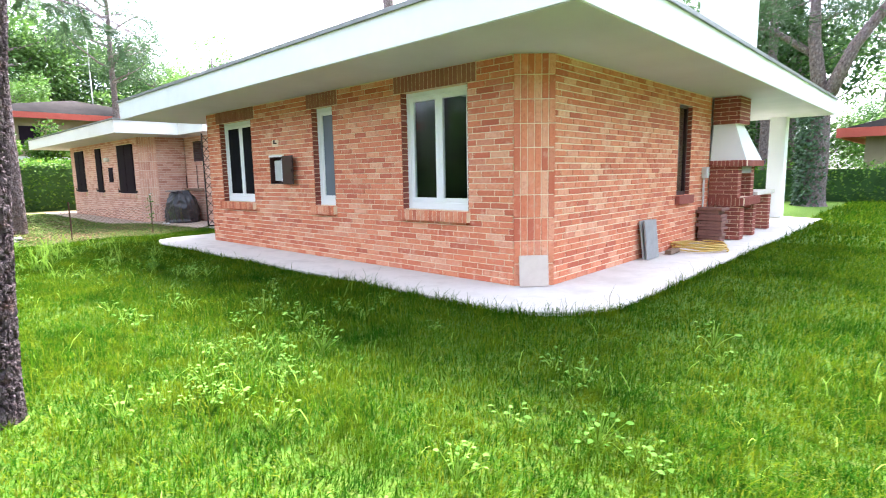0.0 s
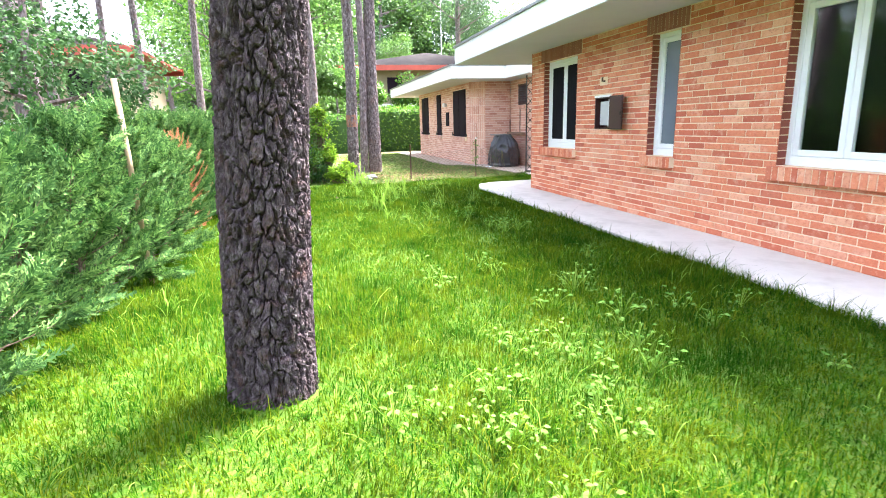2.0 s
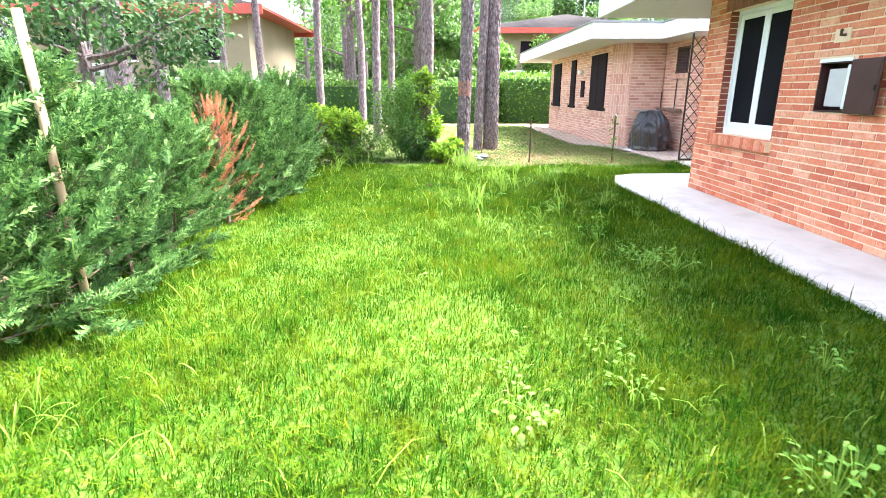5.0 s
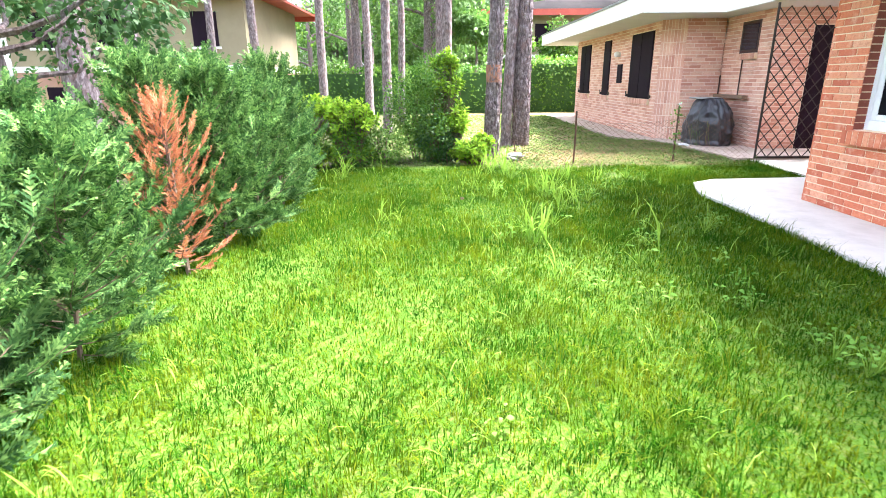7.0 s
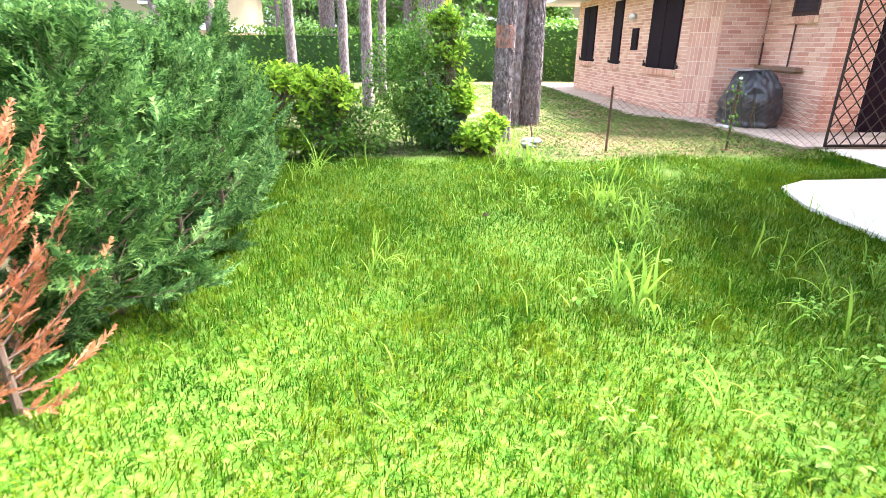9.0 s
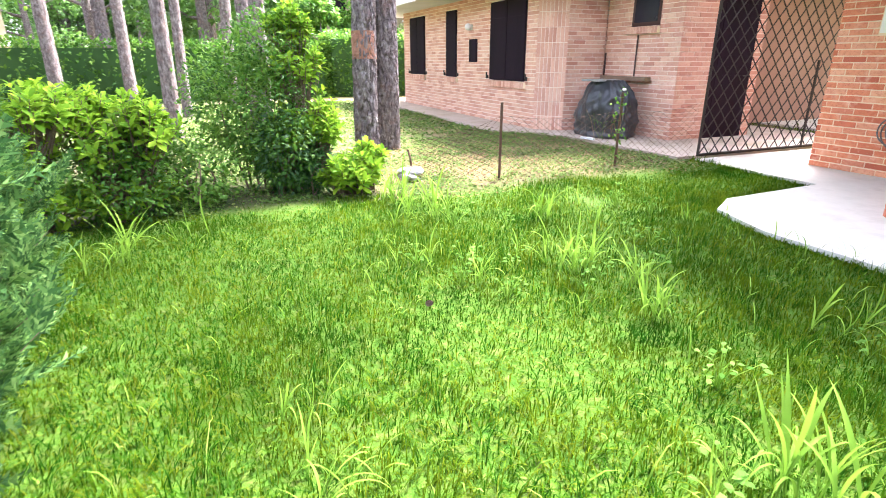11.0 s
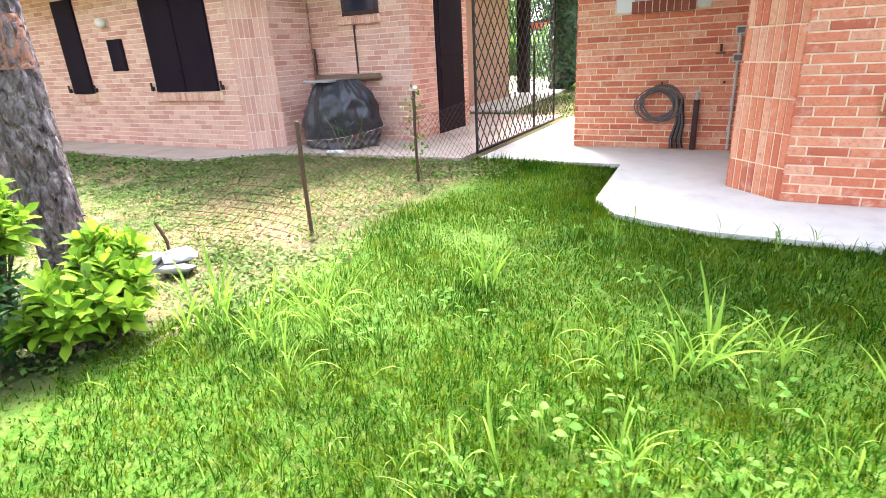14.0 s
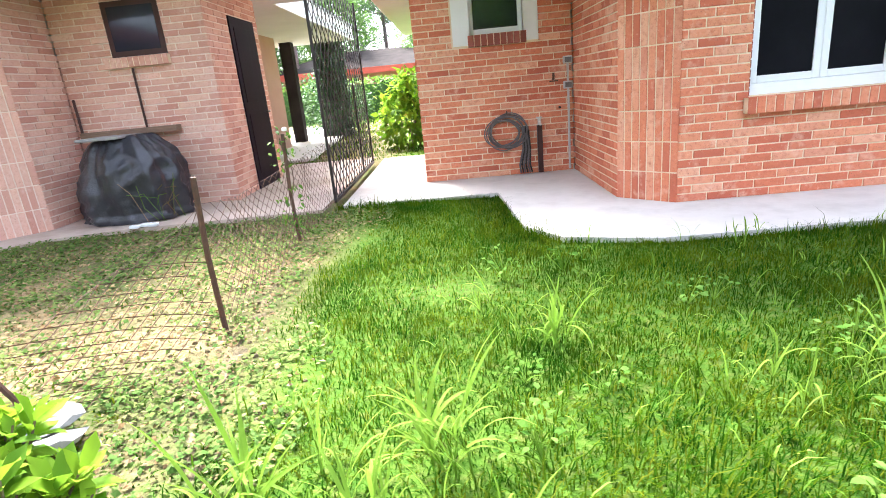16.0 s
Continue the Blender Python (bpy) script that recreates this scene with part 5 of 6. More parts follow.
# ---- cypress row ----
def cypress(label, h, w, n, seed, mat, group="cypress row", dead=False):
    """A loose shrub: a leader with rising limbs, each hung with feathery plumes."""
    r = np.random.default_rng(seed)
    q = random.Random(seed)
    t = thing("cypress_shrub", label, "shrub", group)
    part("stem", Build().tube([(0, 0, -0.05), (0.02, 0.01, h * 0.4), (-0.01, 0.02, h * 0.97)], [0.022, 0.014, 0.003], 7), TWIG, t, "thin brown stem")
    br = Build()
    nb = 62 if not dead else 64
    tips, dirs, lens = [], [], []
    for i in range(nb):
        f = (i + 0.5) / nb
        z = h * (0.02 + 0.88 * f)
        a = i * 2.399 + q.uniform(-0.4, 0.4)
        ln = w * (1.0 - f) ** 0.75 * q.uniform(0.35, 1.35) + 0.06
        rise = 0.95 * (0.7 + 0.6 * f) * (1 - 0.8 * max(0.0, 1 - f / 0.2))
        pts = []
        for k in range(6):
            g = k / 5
            pts.append((math.cos(a + 0.2 * g) * ln * g, math.sin(a + 0.2 * g) * ln * g, z + ln * rise * (0.55 * g + 0.5 * g * g)))
        br.tube(pts, [0.007, 0.006, 0.005, 0.004, 0.003, 0.0015], 4, False)
        m = max(5, int(n / nb * (0.35 + ln / w)))
        for j in range(m):
            g = min(0.999, q.uniform(0.1, 1.0) ** 0.75)
            k = int(g * 5)
            p0, p1 = Vector(pts[k]), Vector(pts[k + 1])
            p = p0.lerp(p1, g * 5 - k)
            d = (p1 - p0).normalized()
            side = d.cross(Vector((0, 0, 1))).normalized() * q.choice((-1, 1))
            tips.append(p)
            dirs.append(d * q.uniform(0.6, 1.1) + side * q.uniform(0.0, 1.0) + Vector((q.gauss(0, 0.2), q.gauss(0, 0.2), q.uniform(-0.35, 0.6))))
            lens.append(q.uniform(0.12, 0.32) * (0.36 if dead else 1.0))
        tips.append(Vector(pts[-1]))
        dirs.append(Vector(pts[-1]) - Vector(pts[-2]) + Vector((0, 0, 0.02)))
        lens.append(0.2)
    for j in range(14):  # the leader's own plumes
        tips.append(Vector((0, 0, h * (0.8 + 0.19 * j / 14))))
        dirs.append(Vector((math.cos(j * 2.4) * 0.5, math.sin(j * 2.4) * 0.5, 1.0)))
        lens.append(0.16)
    part("branch", br, TWIG, t, "thin brown twigs")
    c, d, ln = np.array(tips), np.array(dirs), np.array(lens)
    up = unit(np.array([0, 0, 0.5]) + 0.8 * r.normal(size=(len(c), 3)))
    v, f = stamp(*PLUME, c, d, up, ln, ln * (0.75 if dead else 1.05))
    part("foliage", tri_mesh("foliage", v, f), mat, t, "feathery green sprays" if not dead else "dry orange-brown sprays")
    return t


cy = [cypress("feathery dark green cypress shrub in the boundary row", 2.05, 0.72, 1200, 51, THUJA),
      cypress("feathery dark green cypress shrub in the boundary row", 1.9, 0.76, 1200, 52, THUJA),
      cypress("feathery dark green cypress shrub in the boundary row", 2.2, 0.70, 1200, 53, THUJA)]
row = [(-9.75, -1.30, 0.76), (-10.5, -1.25, 0.77), (-11.2, -1.2, 0.76), (-11.85, -1.4, 0.68), (-3.75, -1.5, 0.82), (-4.4, -1.42, 0.80), (-5.1, -1.5, 0.66), (-5.8, -1.38, 0.80), (-6.4, -1.2, 0.74), (-7.0, -1.28, 0.68), (-7.6, -1.26, 0.66), (-9.3, -1.55, 0.74), (-8.15, -1.62, 0.68), (-12.45, -1.55, 0.55), (-10.15, -1.7, 0.76), (-6.9, -2.0, 0.62)]
for i, (x, y, s) in enumerate(row):
    y += 0.20 if x < -6.5 else 0.05
    m = pose(x, y, float(height(x, y)), 4 * math.sin(i * 3), 4 * math.cos(i * 2), i * 77) @ Matrix.Scale(s, 4)
    if i < 3:
        cy[i].matrix_basis = m
    else:
        o = copy_thing(cy[i % 3], pose(0, 0, 0))
        o.matrix_basis = m
dead = cypress("dried-out orange-brown cypress shrub in the boundary row", 1.45, 0.31, 1000, 54, THUJA_DEAD, dead=True)
dead.matrix_basis = pose(-8.90, -1.08, 0, 0, -5, 40) @ Matrix.Scale(0.88, 4)
for x, y, lx, ly, h in ((-6.22, -0.92, 0.06, -0.04, 1.78), (-13.6, -1.95, -0.03, 0.03, 1.45)):
    put("stake", Build().tube([(x, y, -0.05), (x + lx * 0.5, y + ly * 0.5, h * 0.5), (x + lx, y + ly, h)], 0.024, 10).mesh("stake", True), STAKE, "peeled round wooden stake among the shrubs", "stake", "stakes")


# ---- bushes and hedges ----
def bush(name, label, x, y, spots, n, size, ratio, mat, template=SMALL_LEAF, seed=1, droop=0.3, category="bush", stems=10):
    q = random.Random(seed)
    t = thing(name, label, category)
    b = Build()
    for i in range(stems):
        s = spots[i % len(spots)]
        e = Vector((s[0] + q.uniform(-0.5, 0.5) * s[3], s[1] + q.uniform(-0.5, 0.5) * s[4], s[2] + q.uniform(0, 0.6) * s[5]))
        o = Vector((s[0] * 0.7 + q.uniform(-0.1, 0.1), s[1] * 0.7 + q.uniform(-0.1, 0.1), -0.05))
        mid = o.lerp(e, 0.5) + Vector((q.uniform(-0.08, 0.08), q.uniform(-0.08, 0.08), 0.05))
        b.tube([o, mid, e], [0.012, 0.009, 0.004], 5, False)
    part("stem", b, TWIG, t, "thin woody stems")
    part("foliage", leaf_cloud("foliage", n, spots, size, ratio, template, droop, 1.0, seed), mat, t)
    t.matrix_basis = pose(x, y, float(height(x, y)))
    return t


def laurel(label, x, y, spots, shoots, size, seed, mat=None):
    """A laurel: woody stems that end in rosettes of long leaves."""
    q = random.Random(seed)
    r = np.random.default_rng(seed)
    t = thing("laurel_bush", label, "bush")
    b, c, d, u, ln = Build(), [], [], [], []
    for i in range(shoots):
        sx, sy, sz, rx, ry, rz = q.choice(spots)
        n = Vector((q.gauss(0, 1), q.gauss(0, 1), abs(q.gauss(0.3, 0.8)) if q.random() < 0.8 else q.gauss(0, 0.6))).normalized()
        k = q.uniform(0.55, 1.0)
        tip = Vector((sx + n.x * rx * k, sy + n.y * ry * k, max(0.06, sz + n.z * rz * k)))
        axis = (n * 0.7 + Vector((0, 0, 0.8))).normalized()
        root = Vector((sx * 0.8 + q.uniform(-0.06, 0.06), sy * 0.8 + q.uniform(-0.06, 0.06), -0.03 if sz < 0.5 else sz * 0.35))
        b.tube([root, root.lerp(tip, 0.6) - axis * 0.03, tip], [0.008, 0.006, 0.003], 5, False)
        side = axis.orthogonal().normalized()
        for j in range(q.randint(8, 12)):
            w = Matrix.Rotation(j * 2.4 + q.uniform(-0.3, 0.3), 3, axis) @ side
            f = j / 11
            c.append(tip - axis * (0.11 * (1 - f)))
            d.append(w * (1.0 - 0.45 * f) + axis * (0.15 + 0.75 * f))
            u.append(axis + w * -0.3 + Vector(r.normal(size=3) * 0.15))
            ln.append(size * q.uniform(0.7, 1.2) * (1.0 - 0.25 * f))
    part("stem", b, TWIG, t, "thin woody stems")
    c, d, u, ln = np.array(c), np.array(d), unit(np.array(u)), np.array(ln)
    v, f = stamp(*LAUREL_LEAF, c, d, u, ln, ln * 0.40)
    part("foliage", tri_mesh("foliage", v, f, True), mat or LAUREL, t, "rosettes of long yellow-green leaves")
    t.matrix_basis = pose(x, y, float(height(x, y)))
    return t


laurel("bright yellow-green laurel bush with large glossy leaves", -14.18, 1.42, [(0, 0, 0.26, 0.24, 0.26, 0.2), (-0.12, 0.14, 0.36, 0.2, 0.18, 0.18), (0.06, -0.22, 0.18, 0.2, 0.22, 0.16), (0.02, -0.1, 0.2, 0.3, 0.34, 0.24), (0.02, -0.1, 0.2, 0.3, 0.34, 0.24)], 115, 0.13, 61)
laurel("tall yellow-green laurel bush beside the pines", -14.66, 1.02, [(0, 0, 0.66, 0.36, 0.36, 0.44), (-0.15, -0.05, 1.2, 0.32, 0.34, 0.40), (0.15, -0.22, 0.5, 0.3, 0.3, 0.38), (-0.25, -0.1, 1.6, 0.22, 0.25, 0.28), (0.2, 0.1, 0.62, 0.2, 0.2, 0.22)], 210, 0.12, 62)
bush("mixed_shrub", "dense fine-leaved green shrub", -14.75, 0.55, [(0, 0, 0.8, 0.5, 0.45, 0.7), (-0.3, 0.2, 1.4, 0.45, 0.4, 0.42), (0.25, 0.2, 0.45, 0.4, 0.35, 0.4), (-0.05, -0.3, 0.95, 0.42, 0.4, 0.55)], 11000, 0.062, 0.42, BUSH, SMALL_LEAF, 63)
bush("mixed_shrub", "dark green shrub with small leaves", -14.45, 0.72, [(0, 0, 0.42, 0.32, 0.30, 0.40), (0.1, 0.28, 0.28, 0.22, 0.2, 0.25)], 1900, 0.07, 0.4, DEEPLEAF, SMALL_LEAF, 64)
bush("mixed_shrub", "leafy green undergrowth beneath the laurels", -14.0, -0.8, [(0, 0.1, 0.34, 0.42, 0.45, 0.34), (0.05, -0.6, 0.34, 0.4, 0.4, 0.34), (-0.1, 0.2, 0.6, 0.3, 0.3, 0.25)], 4200, 0.062, 0.45, BUSH, SMALL_LEAF, 69)
bush("mixed_shrub", "loose green shrub over a low bank", -14.3, -0.15, [(0, 0, 0.32, 0.42, 0.4, 0.3), (-0.3, -0.3, 0.36, 0.36, 0.36, 0.3)], 2600, 0.065, 0.42, BUSH, SMALL_LEAF, 65)
laurel("yellow-green laurel bush in the boundary planting", -14.1, -0.75, [(0, 0, 0.55, 0.4, 0.42, 0.5), (0.05, 0.05, 0.22, 0.45, 0.5, 0.24), (0.1, 0.3, 0.75, 0.35, 0.3, 0.35), (-0.2, -0.2, 0.9, 0.3, 0.3, 0.25)], 240, 0.11, 66)
laurel("yellow-green laurel bush in the boundary planting", -13.9, -1.45, [(0, 0, 0.55, 0.42, 0.4, 0.5), (0.05, 0.1, 0.22, 0.45, 0.45, 0.24), (-0.1, 0.2, 0.95, 0.4, 0.4, 0.3)], 230, 0.11, 67)


def hedge(name, label, x0, x1, y0, y1, z1, n, size, mat, seed=1, z0=0.0):
    r = np.random.default_rng(seed)
    t = thing(name, label, "hedge")
    face = r.integers(0, 5, n)
    u, v = r.uniform(0, 1, n), r.uniform(0, 1, n)
    c = np.zeros((n, 3))
    c[:, 0] = np.where(face == 0, x0, np.where(face == 1, x1, x0 + (x1 - x0) * u))
    c[:, 1] = np.where(face == 2, y0, np.where(face == 3, y1, y0 + (y1 - y0) * np.where(face < 2, u, v)))
    c[:, 2] = np.where(face == 4, z1, z0 + (z1 - z0) * np.where(face < 2, v, np.where(face < 4, v, 1)))
    nrm = np.zeros((n, 3))
    for k, d in enumerate(((-1, 0, 0), (1, 0, 0), (0, -1, 0), (0, 1, 0), (0, 0, 1))):
        nrm[face == k] = d
    wob = np.array([noise.noise(Vector(p) * 1.7) for p in c])
    c += nrm * (0.12 * wob + 0.07 * r.normal(size=n))[:, None] + 0.04 * r.normal(size=(n, 3))
    x = unit(nrm * 0.8 + 0.8 * r.normal(size=(n, 3)))
    up = unit(nrm + np.array([0, 0, 0.8]) + 0.5 * r.normal(size=(n, 3)))
    ln = size * r.uniform(0.6, 1.3, n)
    vv, ff = stamp(*SMALL_LEAF, c, x, up, ln, ln * 0.55)
    part("foliage", tri_mesh("foliage", vv, ff), mat, t)
    # solid box added inside; its deep green stands for shade between the leaves
    part("core", Build().box(x0 + 0.12, x1 - 0.12, y0 + 0.12, y1 - 0.12, z0, z1 - 0.12), DEEPLEAF, t, "solid deep-green filler box standing for the hedge's inner shade")
    return t


hedge("hedge", "clipped green hedge at the far boundary", -30.0, -29.0, -12, 4.2, 1.75, 15000, 0.14, BUSH, 71, -0.9)
hedge("hedge", "clipped green hedge beyond the neighbour's lawn", -30.0, -29.0, 4.2, 11, 2.1, 9000, 0.14, BUSH, 72, -0.1)
hedge("hedge", "leafy green hedge at the north boundary", -8, 14, 25.0, 26.2, 1.35, 16000, 0.13, BUSH, 73)
hedge("hedge", "clipped green hedge behind the passage", -26, -8.2, 25.0, 26.2, 1.6, 13000, 0.13, BUSH, 74)
bush("laurel_bush", "bright green laurel bush behind the passage", -13.85, 11.7, [(0, 0, 0.6, 0.6, 0.6, 0.6), (0.2, 0, 1.1, 0.5, 0.5, 0.45)], 1300, 0.17, 0.46, LAUREL, LEAF, 75)
bush("mixed_shrub", "dark green shrub behind the passage", -16.8, 17.5, [(0, 0, 0.9, 1.0, 0.8, 0.9), (0.8, 0, 0.7, 0.7, 0.6, 0.7)], 2600, 0.13, 0.5, DEEPLEAF, SMALL_LEAF, 76)


# ---- ivy-clad trees ----
def ivy_tree(x, y, r0, h, n, label, ivy_top, forks=True, seed=1, side=None):
    t = thing("ivy_tree", label, "tree")
    part("trunk", bark_trunk("trunk", r0, r0 * 0.7, h, 40, 70, 0.03, (0.1, 0.1), 4.0, 1.2, 0.4, seed), BARK_FAR, t, "thick trunk with pale bark")
    if forks:
        b = Build()
        b.tube([(0.1, 0.1, h - 0.3), (-0.25, 0.2, h + 2.0), (-0.3, 0.0, h + 5)], [r0 * 0.6, r0 * 0.45, r0 * 0.25], 12)
        b.tube([(0.1, 0.1, h - 0.3), (0.9, 0.0, h + 1.6), (2.2, 0.4, h + 3.6), (3.6, 0.5, h + 5.5)], [r0 * 0.6, r0 * 0.42, r0 * 0.3, r0 * 0.15], 12)
        b.tube([(-0.25, 0.2, h + 1.5), (-1.6, 0.3, h + 2.6), (-3.2, 0.3, h + 3.0)], [r0 * 0.3, r0 * 0.2, r0 * 0.08], 8)
        part("fork", b.mesh("fork", True), BARK_FAR, t, "forking limbs")
        spots = [(-0.4, 0, h + 5.5, 2.6, 2.2, 1.2), (3.4, 0.5, h + 5.5, 2.4, 2.2, 1.2), (-3.0, 0.3, h + 3.4, 1.8, 1.6, 0.9), (1.6, 1.0, h + 3.4, 1.6, 1.6, 0.8), (-1.4, -1.0, h + 2.4, 1.2, 1.2, 0.6)]
        part("crown", leaf_cloud("crown", 5200, spots, 0.55, 0.16, FROND, 0.0, 1.0, seed), NEEDLE, t, "spreading needle crown")
    r = np.random.default_rng(seed)
    a, z = r.uniform(0, 2 * np.pi, n), r.uniform(0, 1, n) * ivy_top
    if side is not None:
        a = side + r.normal(size=n) * 0.9
    d = np.stack([np.cos(a), np.sin(a), 0 * a], 1)
    c = d * (r0 * 1.02 + 0.05 * np.abs(r.normal(size=n)))[:, None] + np.stack([0 * a, 0 * a, z], 1)
    xd = unit(d * 0.5 + np.array([0, 0, -0.7]) + 0.5 * r.normal(size=(n, 3)))
    ln = 0.11 * r.uniform(0.6, 1.3, n)
    v, f = stamp(*SMALL_LEAF, c, xd, unit(d + 0.3 * r.normal(size=(n, 3))), ln, ln * 0.9)
    part("ivy", tri_mesh("ivy", v, f), IVY, t, "dark green ivy leaves")
    t.matrix_basis = pose(x, y, 0)


ivy_tree(-3.3, 22.3, 0.42, 3.6, 2600, "thick forked pine with ivy climbing its trunk", 3.8, True, 81, 3.6)
ivy_tree(-16.3, 16.6, 0.32, 3.2, 3200, "ivy-covered trunk behind the passage", 3.1, False, 82)
for i, (x, y, k) in enumerate(((-9.5, 31, 2), (-1.5, 44, 3), (6.0, 45, 1), (-6, 34, 3), (0.5, 50, 0), (-6.4, 29.5, 3), (-7.4, 33, 2), (3.0, 47, 3))):
    copy_thing(kinds[k], pose(x, y, 0, 0, 0, i * 70))


# ---- other houses ----
def villa(name, label, m, w, d, storeys, lower, upper, eave, z0=0.0, openings=()):
    t = thing(name, label, "house", m=m)
    h = 2.9
    for s in range(storeys):
        part("wall", Build().box(0, w, 0, d, z0 + s * h, z0 + (s + 1) * h), lower if s == 0 else upper, t)
        if s:
            part("string_course", Build().box(-0.04, w + 0.04, -0.04, d + 0.04, z0 + s * h - 0.12, z0 + s * h + 0.1), WHITE, t, "white band between the storeys")
    top = z0 + storeys * h
    r = part("roof", Build().add([(-0.9, -0.9, top), (w + 0.9, -0.9, top), (w + 0.9, d + 0.9, top), (-0.9, d + 0.9, top), (w * 0.25, d / 2, top + 1.5), (w * 0.75, d / 2, top + 1.5)], [(0, 1, 5, 4), (1, 2, 5), (2, 3, 4, 5), (3, 0, 4), (0, 3, 2, 1)]), GREYROOF, t, "low tiled roof")
    part("eave", Build().box(-0.95, w + 0.95, -0.95, -0.88, top - 0.34, top + 0.05).box(w + 0.88, w + 0.95, -0.88, d + 0.95, top - 0.34, top + 0.05).box(-0.95, -0.88, -0.88, d + 0.95, top - 0.34, top + 0.05).box(-0.88, w + 0.88, -0.88, d + 0.88, top - 0.10, top - 0.004), eave, r, "painted eave board")
    for fx, a, b, c, e in openings:
        wdw = Build().box(a, b, -0.03, 0.02, c, e) if fx == "s" else Build().box(w - 0.02, w + 0.03, a, b, c, e)
        wi = part("window", wdw, SHUTTER, t, "dark shuttered window")
        sl = Build().box(a - 0.08, b + 0.08, -0.09, 0.02, c - 0.09, c) if fx == "s" else Build().box(w - 0.02, w + 0.09, a - 0.08, b + 0.08, c - 0.09, c)
        part("sill", sl, WHITE, wi, "pale stone sill")
    return t


v = villa("villa", "two-storey house with cream upper walls and pink ground floor", pose(-36.0, -16.3, -1.0), 8.0, 9.5, 2, PINKWALL, YELLOWWALL, REDPAINT,
          openings=[("e", 1.2, 2.2, 0.9, 2.2), ("e", 3.6, 4.6, 3.7, 5.0), ("e", 5.6, 6.6, 0.2, 2.2), ("e", 7.4, 8.4, 3.7, 5.0), ("e", 1.0, 2.0, 3.7, 5.0), ("e", 7.6, 8.4, 0.9, 2.2)])
ac = part("air_conditioner", Build().box(8.03, 8.35, 2.5, 3.3, 3.0, 3.55, 0.02), GREYBOX, v, "grey outdoor air-conditioning unit")
villa("villa", "cream house behind the cypress row", pose(-22.0, -27.0, -1.0), 9.0, 8.0, 2, YELLOWWALL, YELLOWWALL, WOOD, openings=[("e", 1.0, 2.0, 3.7, 5.0), ("e", 5.0, 6.0, 3.7, 5.0), ("e", 3.0, 4.2, 0.0, 2.2), ("s", 2, 3, 3.7, 5.0)])
villa("bungalow", "low house with a red eave behind the trees", pose(-59, 4.5, 0.0), 14, 14, 2, YELLOWWALL, YELLOWWALL, REDPAINT, 0.0, openings=[("e", 3, 4.2, 3.7, 5.0), ("e", 8, 9.2, 3.7, 5.0), ("e", 8, 9.2, 0.9, 2.2)])
villa("bungalow", "low house with a red eave beyond the hedge", pose(-2.6, 30, 0), 14, 9, 1, YELLOWWALL, YELLOWWALL, REDPAINT, 0.0, openings=[("s", 1.2, 2.4, 0.9, 2.2), ("s", 5, 6.4, 0.9, 2.2)])
villa("bungalow", "low house with a grey roof and red eave beyond the passage", pose(-25, 40, -0.2), 12, 9, 1, PINKWALL, PINKWALL, REDPAINT, 0.0, openings=[("s", 2, 3.2, 0.9, 2.2), ("s", 7, 8.2, 0.9, 2.2)])
put("roof_antenna", Build().tube([(-50, 13.3, 6.2), (-50, 13.3, 12.3)], 0.04, 6).box(-50.02, -49.98, 12.7, 13.9, 11.6, 11.64).box(-50.02, -49.98, 12.9, 13.7, 10.9, 10.94), GREYBOX, "thin metal roof antenna", "antenna")

# ---- bare soil edge between the lawn and the fence ----
def soil_edge():
    way = [(-14.5, 5.85), (-14.42, 4.9), (-14.22, 3.6), (-14.16, 2.9), (-14.08, 2.2), (-13.9, 1.8), (-13.85, 1.4)]
    n, k = 150, 9
    vs, fs = [], []
    for i in range(n + 1):
        f = i / n * (len(way) - 1)
        a = min(int(f), len(way) - 2)
        p, q = Vector(way[a]), Vector(way[a + 1])
        c = p.lerp(q, f - a)
        side = Vector(((q - p).y, -(q - p).x)).normalized()
        half = max(0.004, 0.045 + 0.17 * noise.noise((i * 0.16, 3.0, 0.0)))
        for j in range(k + 1):
            s = 2 * j / k - 1
            x, y = c.x + side.x * s * half, c.y + side.y * s * half
            z = 0.016 * (1 - s * s) * (1 + 0.8 * noise.noise((x * 6, y * 6, 0.0))) + 0.016 * noise.noise((x * 22, y * 22, 4.0)) - 0.008 * abs(s) - 0.01
            vs.append((x, y, float(height(x, y)) + z))
    for i in range(n):
        for j in range(k):
            o = i * (k + 1) + j
            fs.append((o, o + 1, o + k + 2, o + k + 1))
    put("soil_edge", Build().add(vs, fs).mesh("soil_edge", True), SOIL, "low crumbling edge of pale sandy soil beside the lawn", "soil", kind="structure")
    r = random.Random(17)
    b = Build()
    for i in range(110):
        f = r.uniform(0, len(way) - 1.001)
        a = int(f)
        c = Vector(way[a]).lerp(Vector(way[a + 1]), f - a)
        x, y, w = c.x + r.gauss(-0.05, 0.16), c.y + r.gauss(0, 0.1), r.uniform(0.006, 0.02)
        z = float(height(x, y))
        ring = [(x + w * math.cos(t) * r.uniform(0.7, 1.2), y + w * math.sin(t) * r.uniform(0.7, 1.2)) for t in (0, 1.3, 2.5, 3.8, 5.1)]
        b.add([(p, q, z - 0.005) for p, q in ring] + [(x + (p - x) * 0.7, y + (q - y) * 0.7, z + w * r.uniform(0.5, 0.9)) for p, q in ring] + [(x, y, z + w)],
              [(m, (m + 1) % 5, 5 + (m + 1) % 5, 5 + m) for m in range(5)] + [(5 + m, 5 + (m + 1) % 5, 10) for m in range(5)])
    put("gravel", b, SOIL, "small pale stones and clods on the bare soil", "gravel", kind="stuff")


soil_edge()

# ---- stones ----
r = random.Random(9)
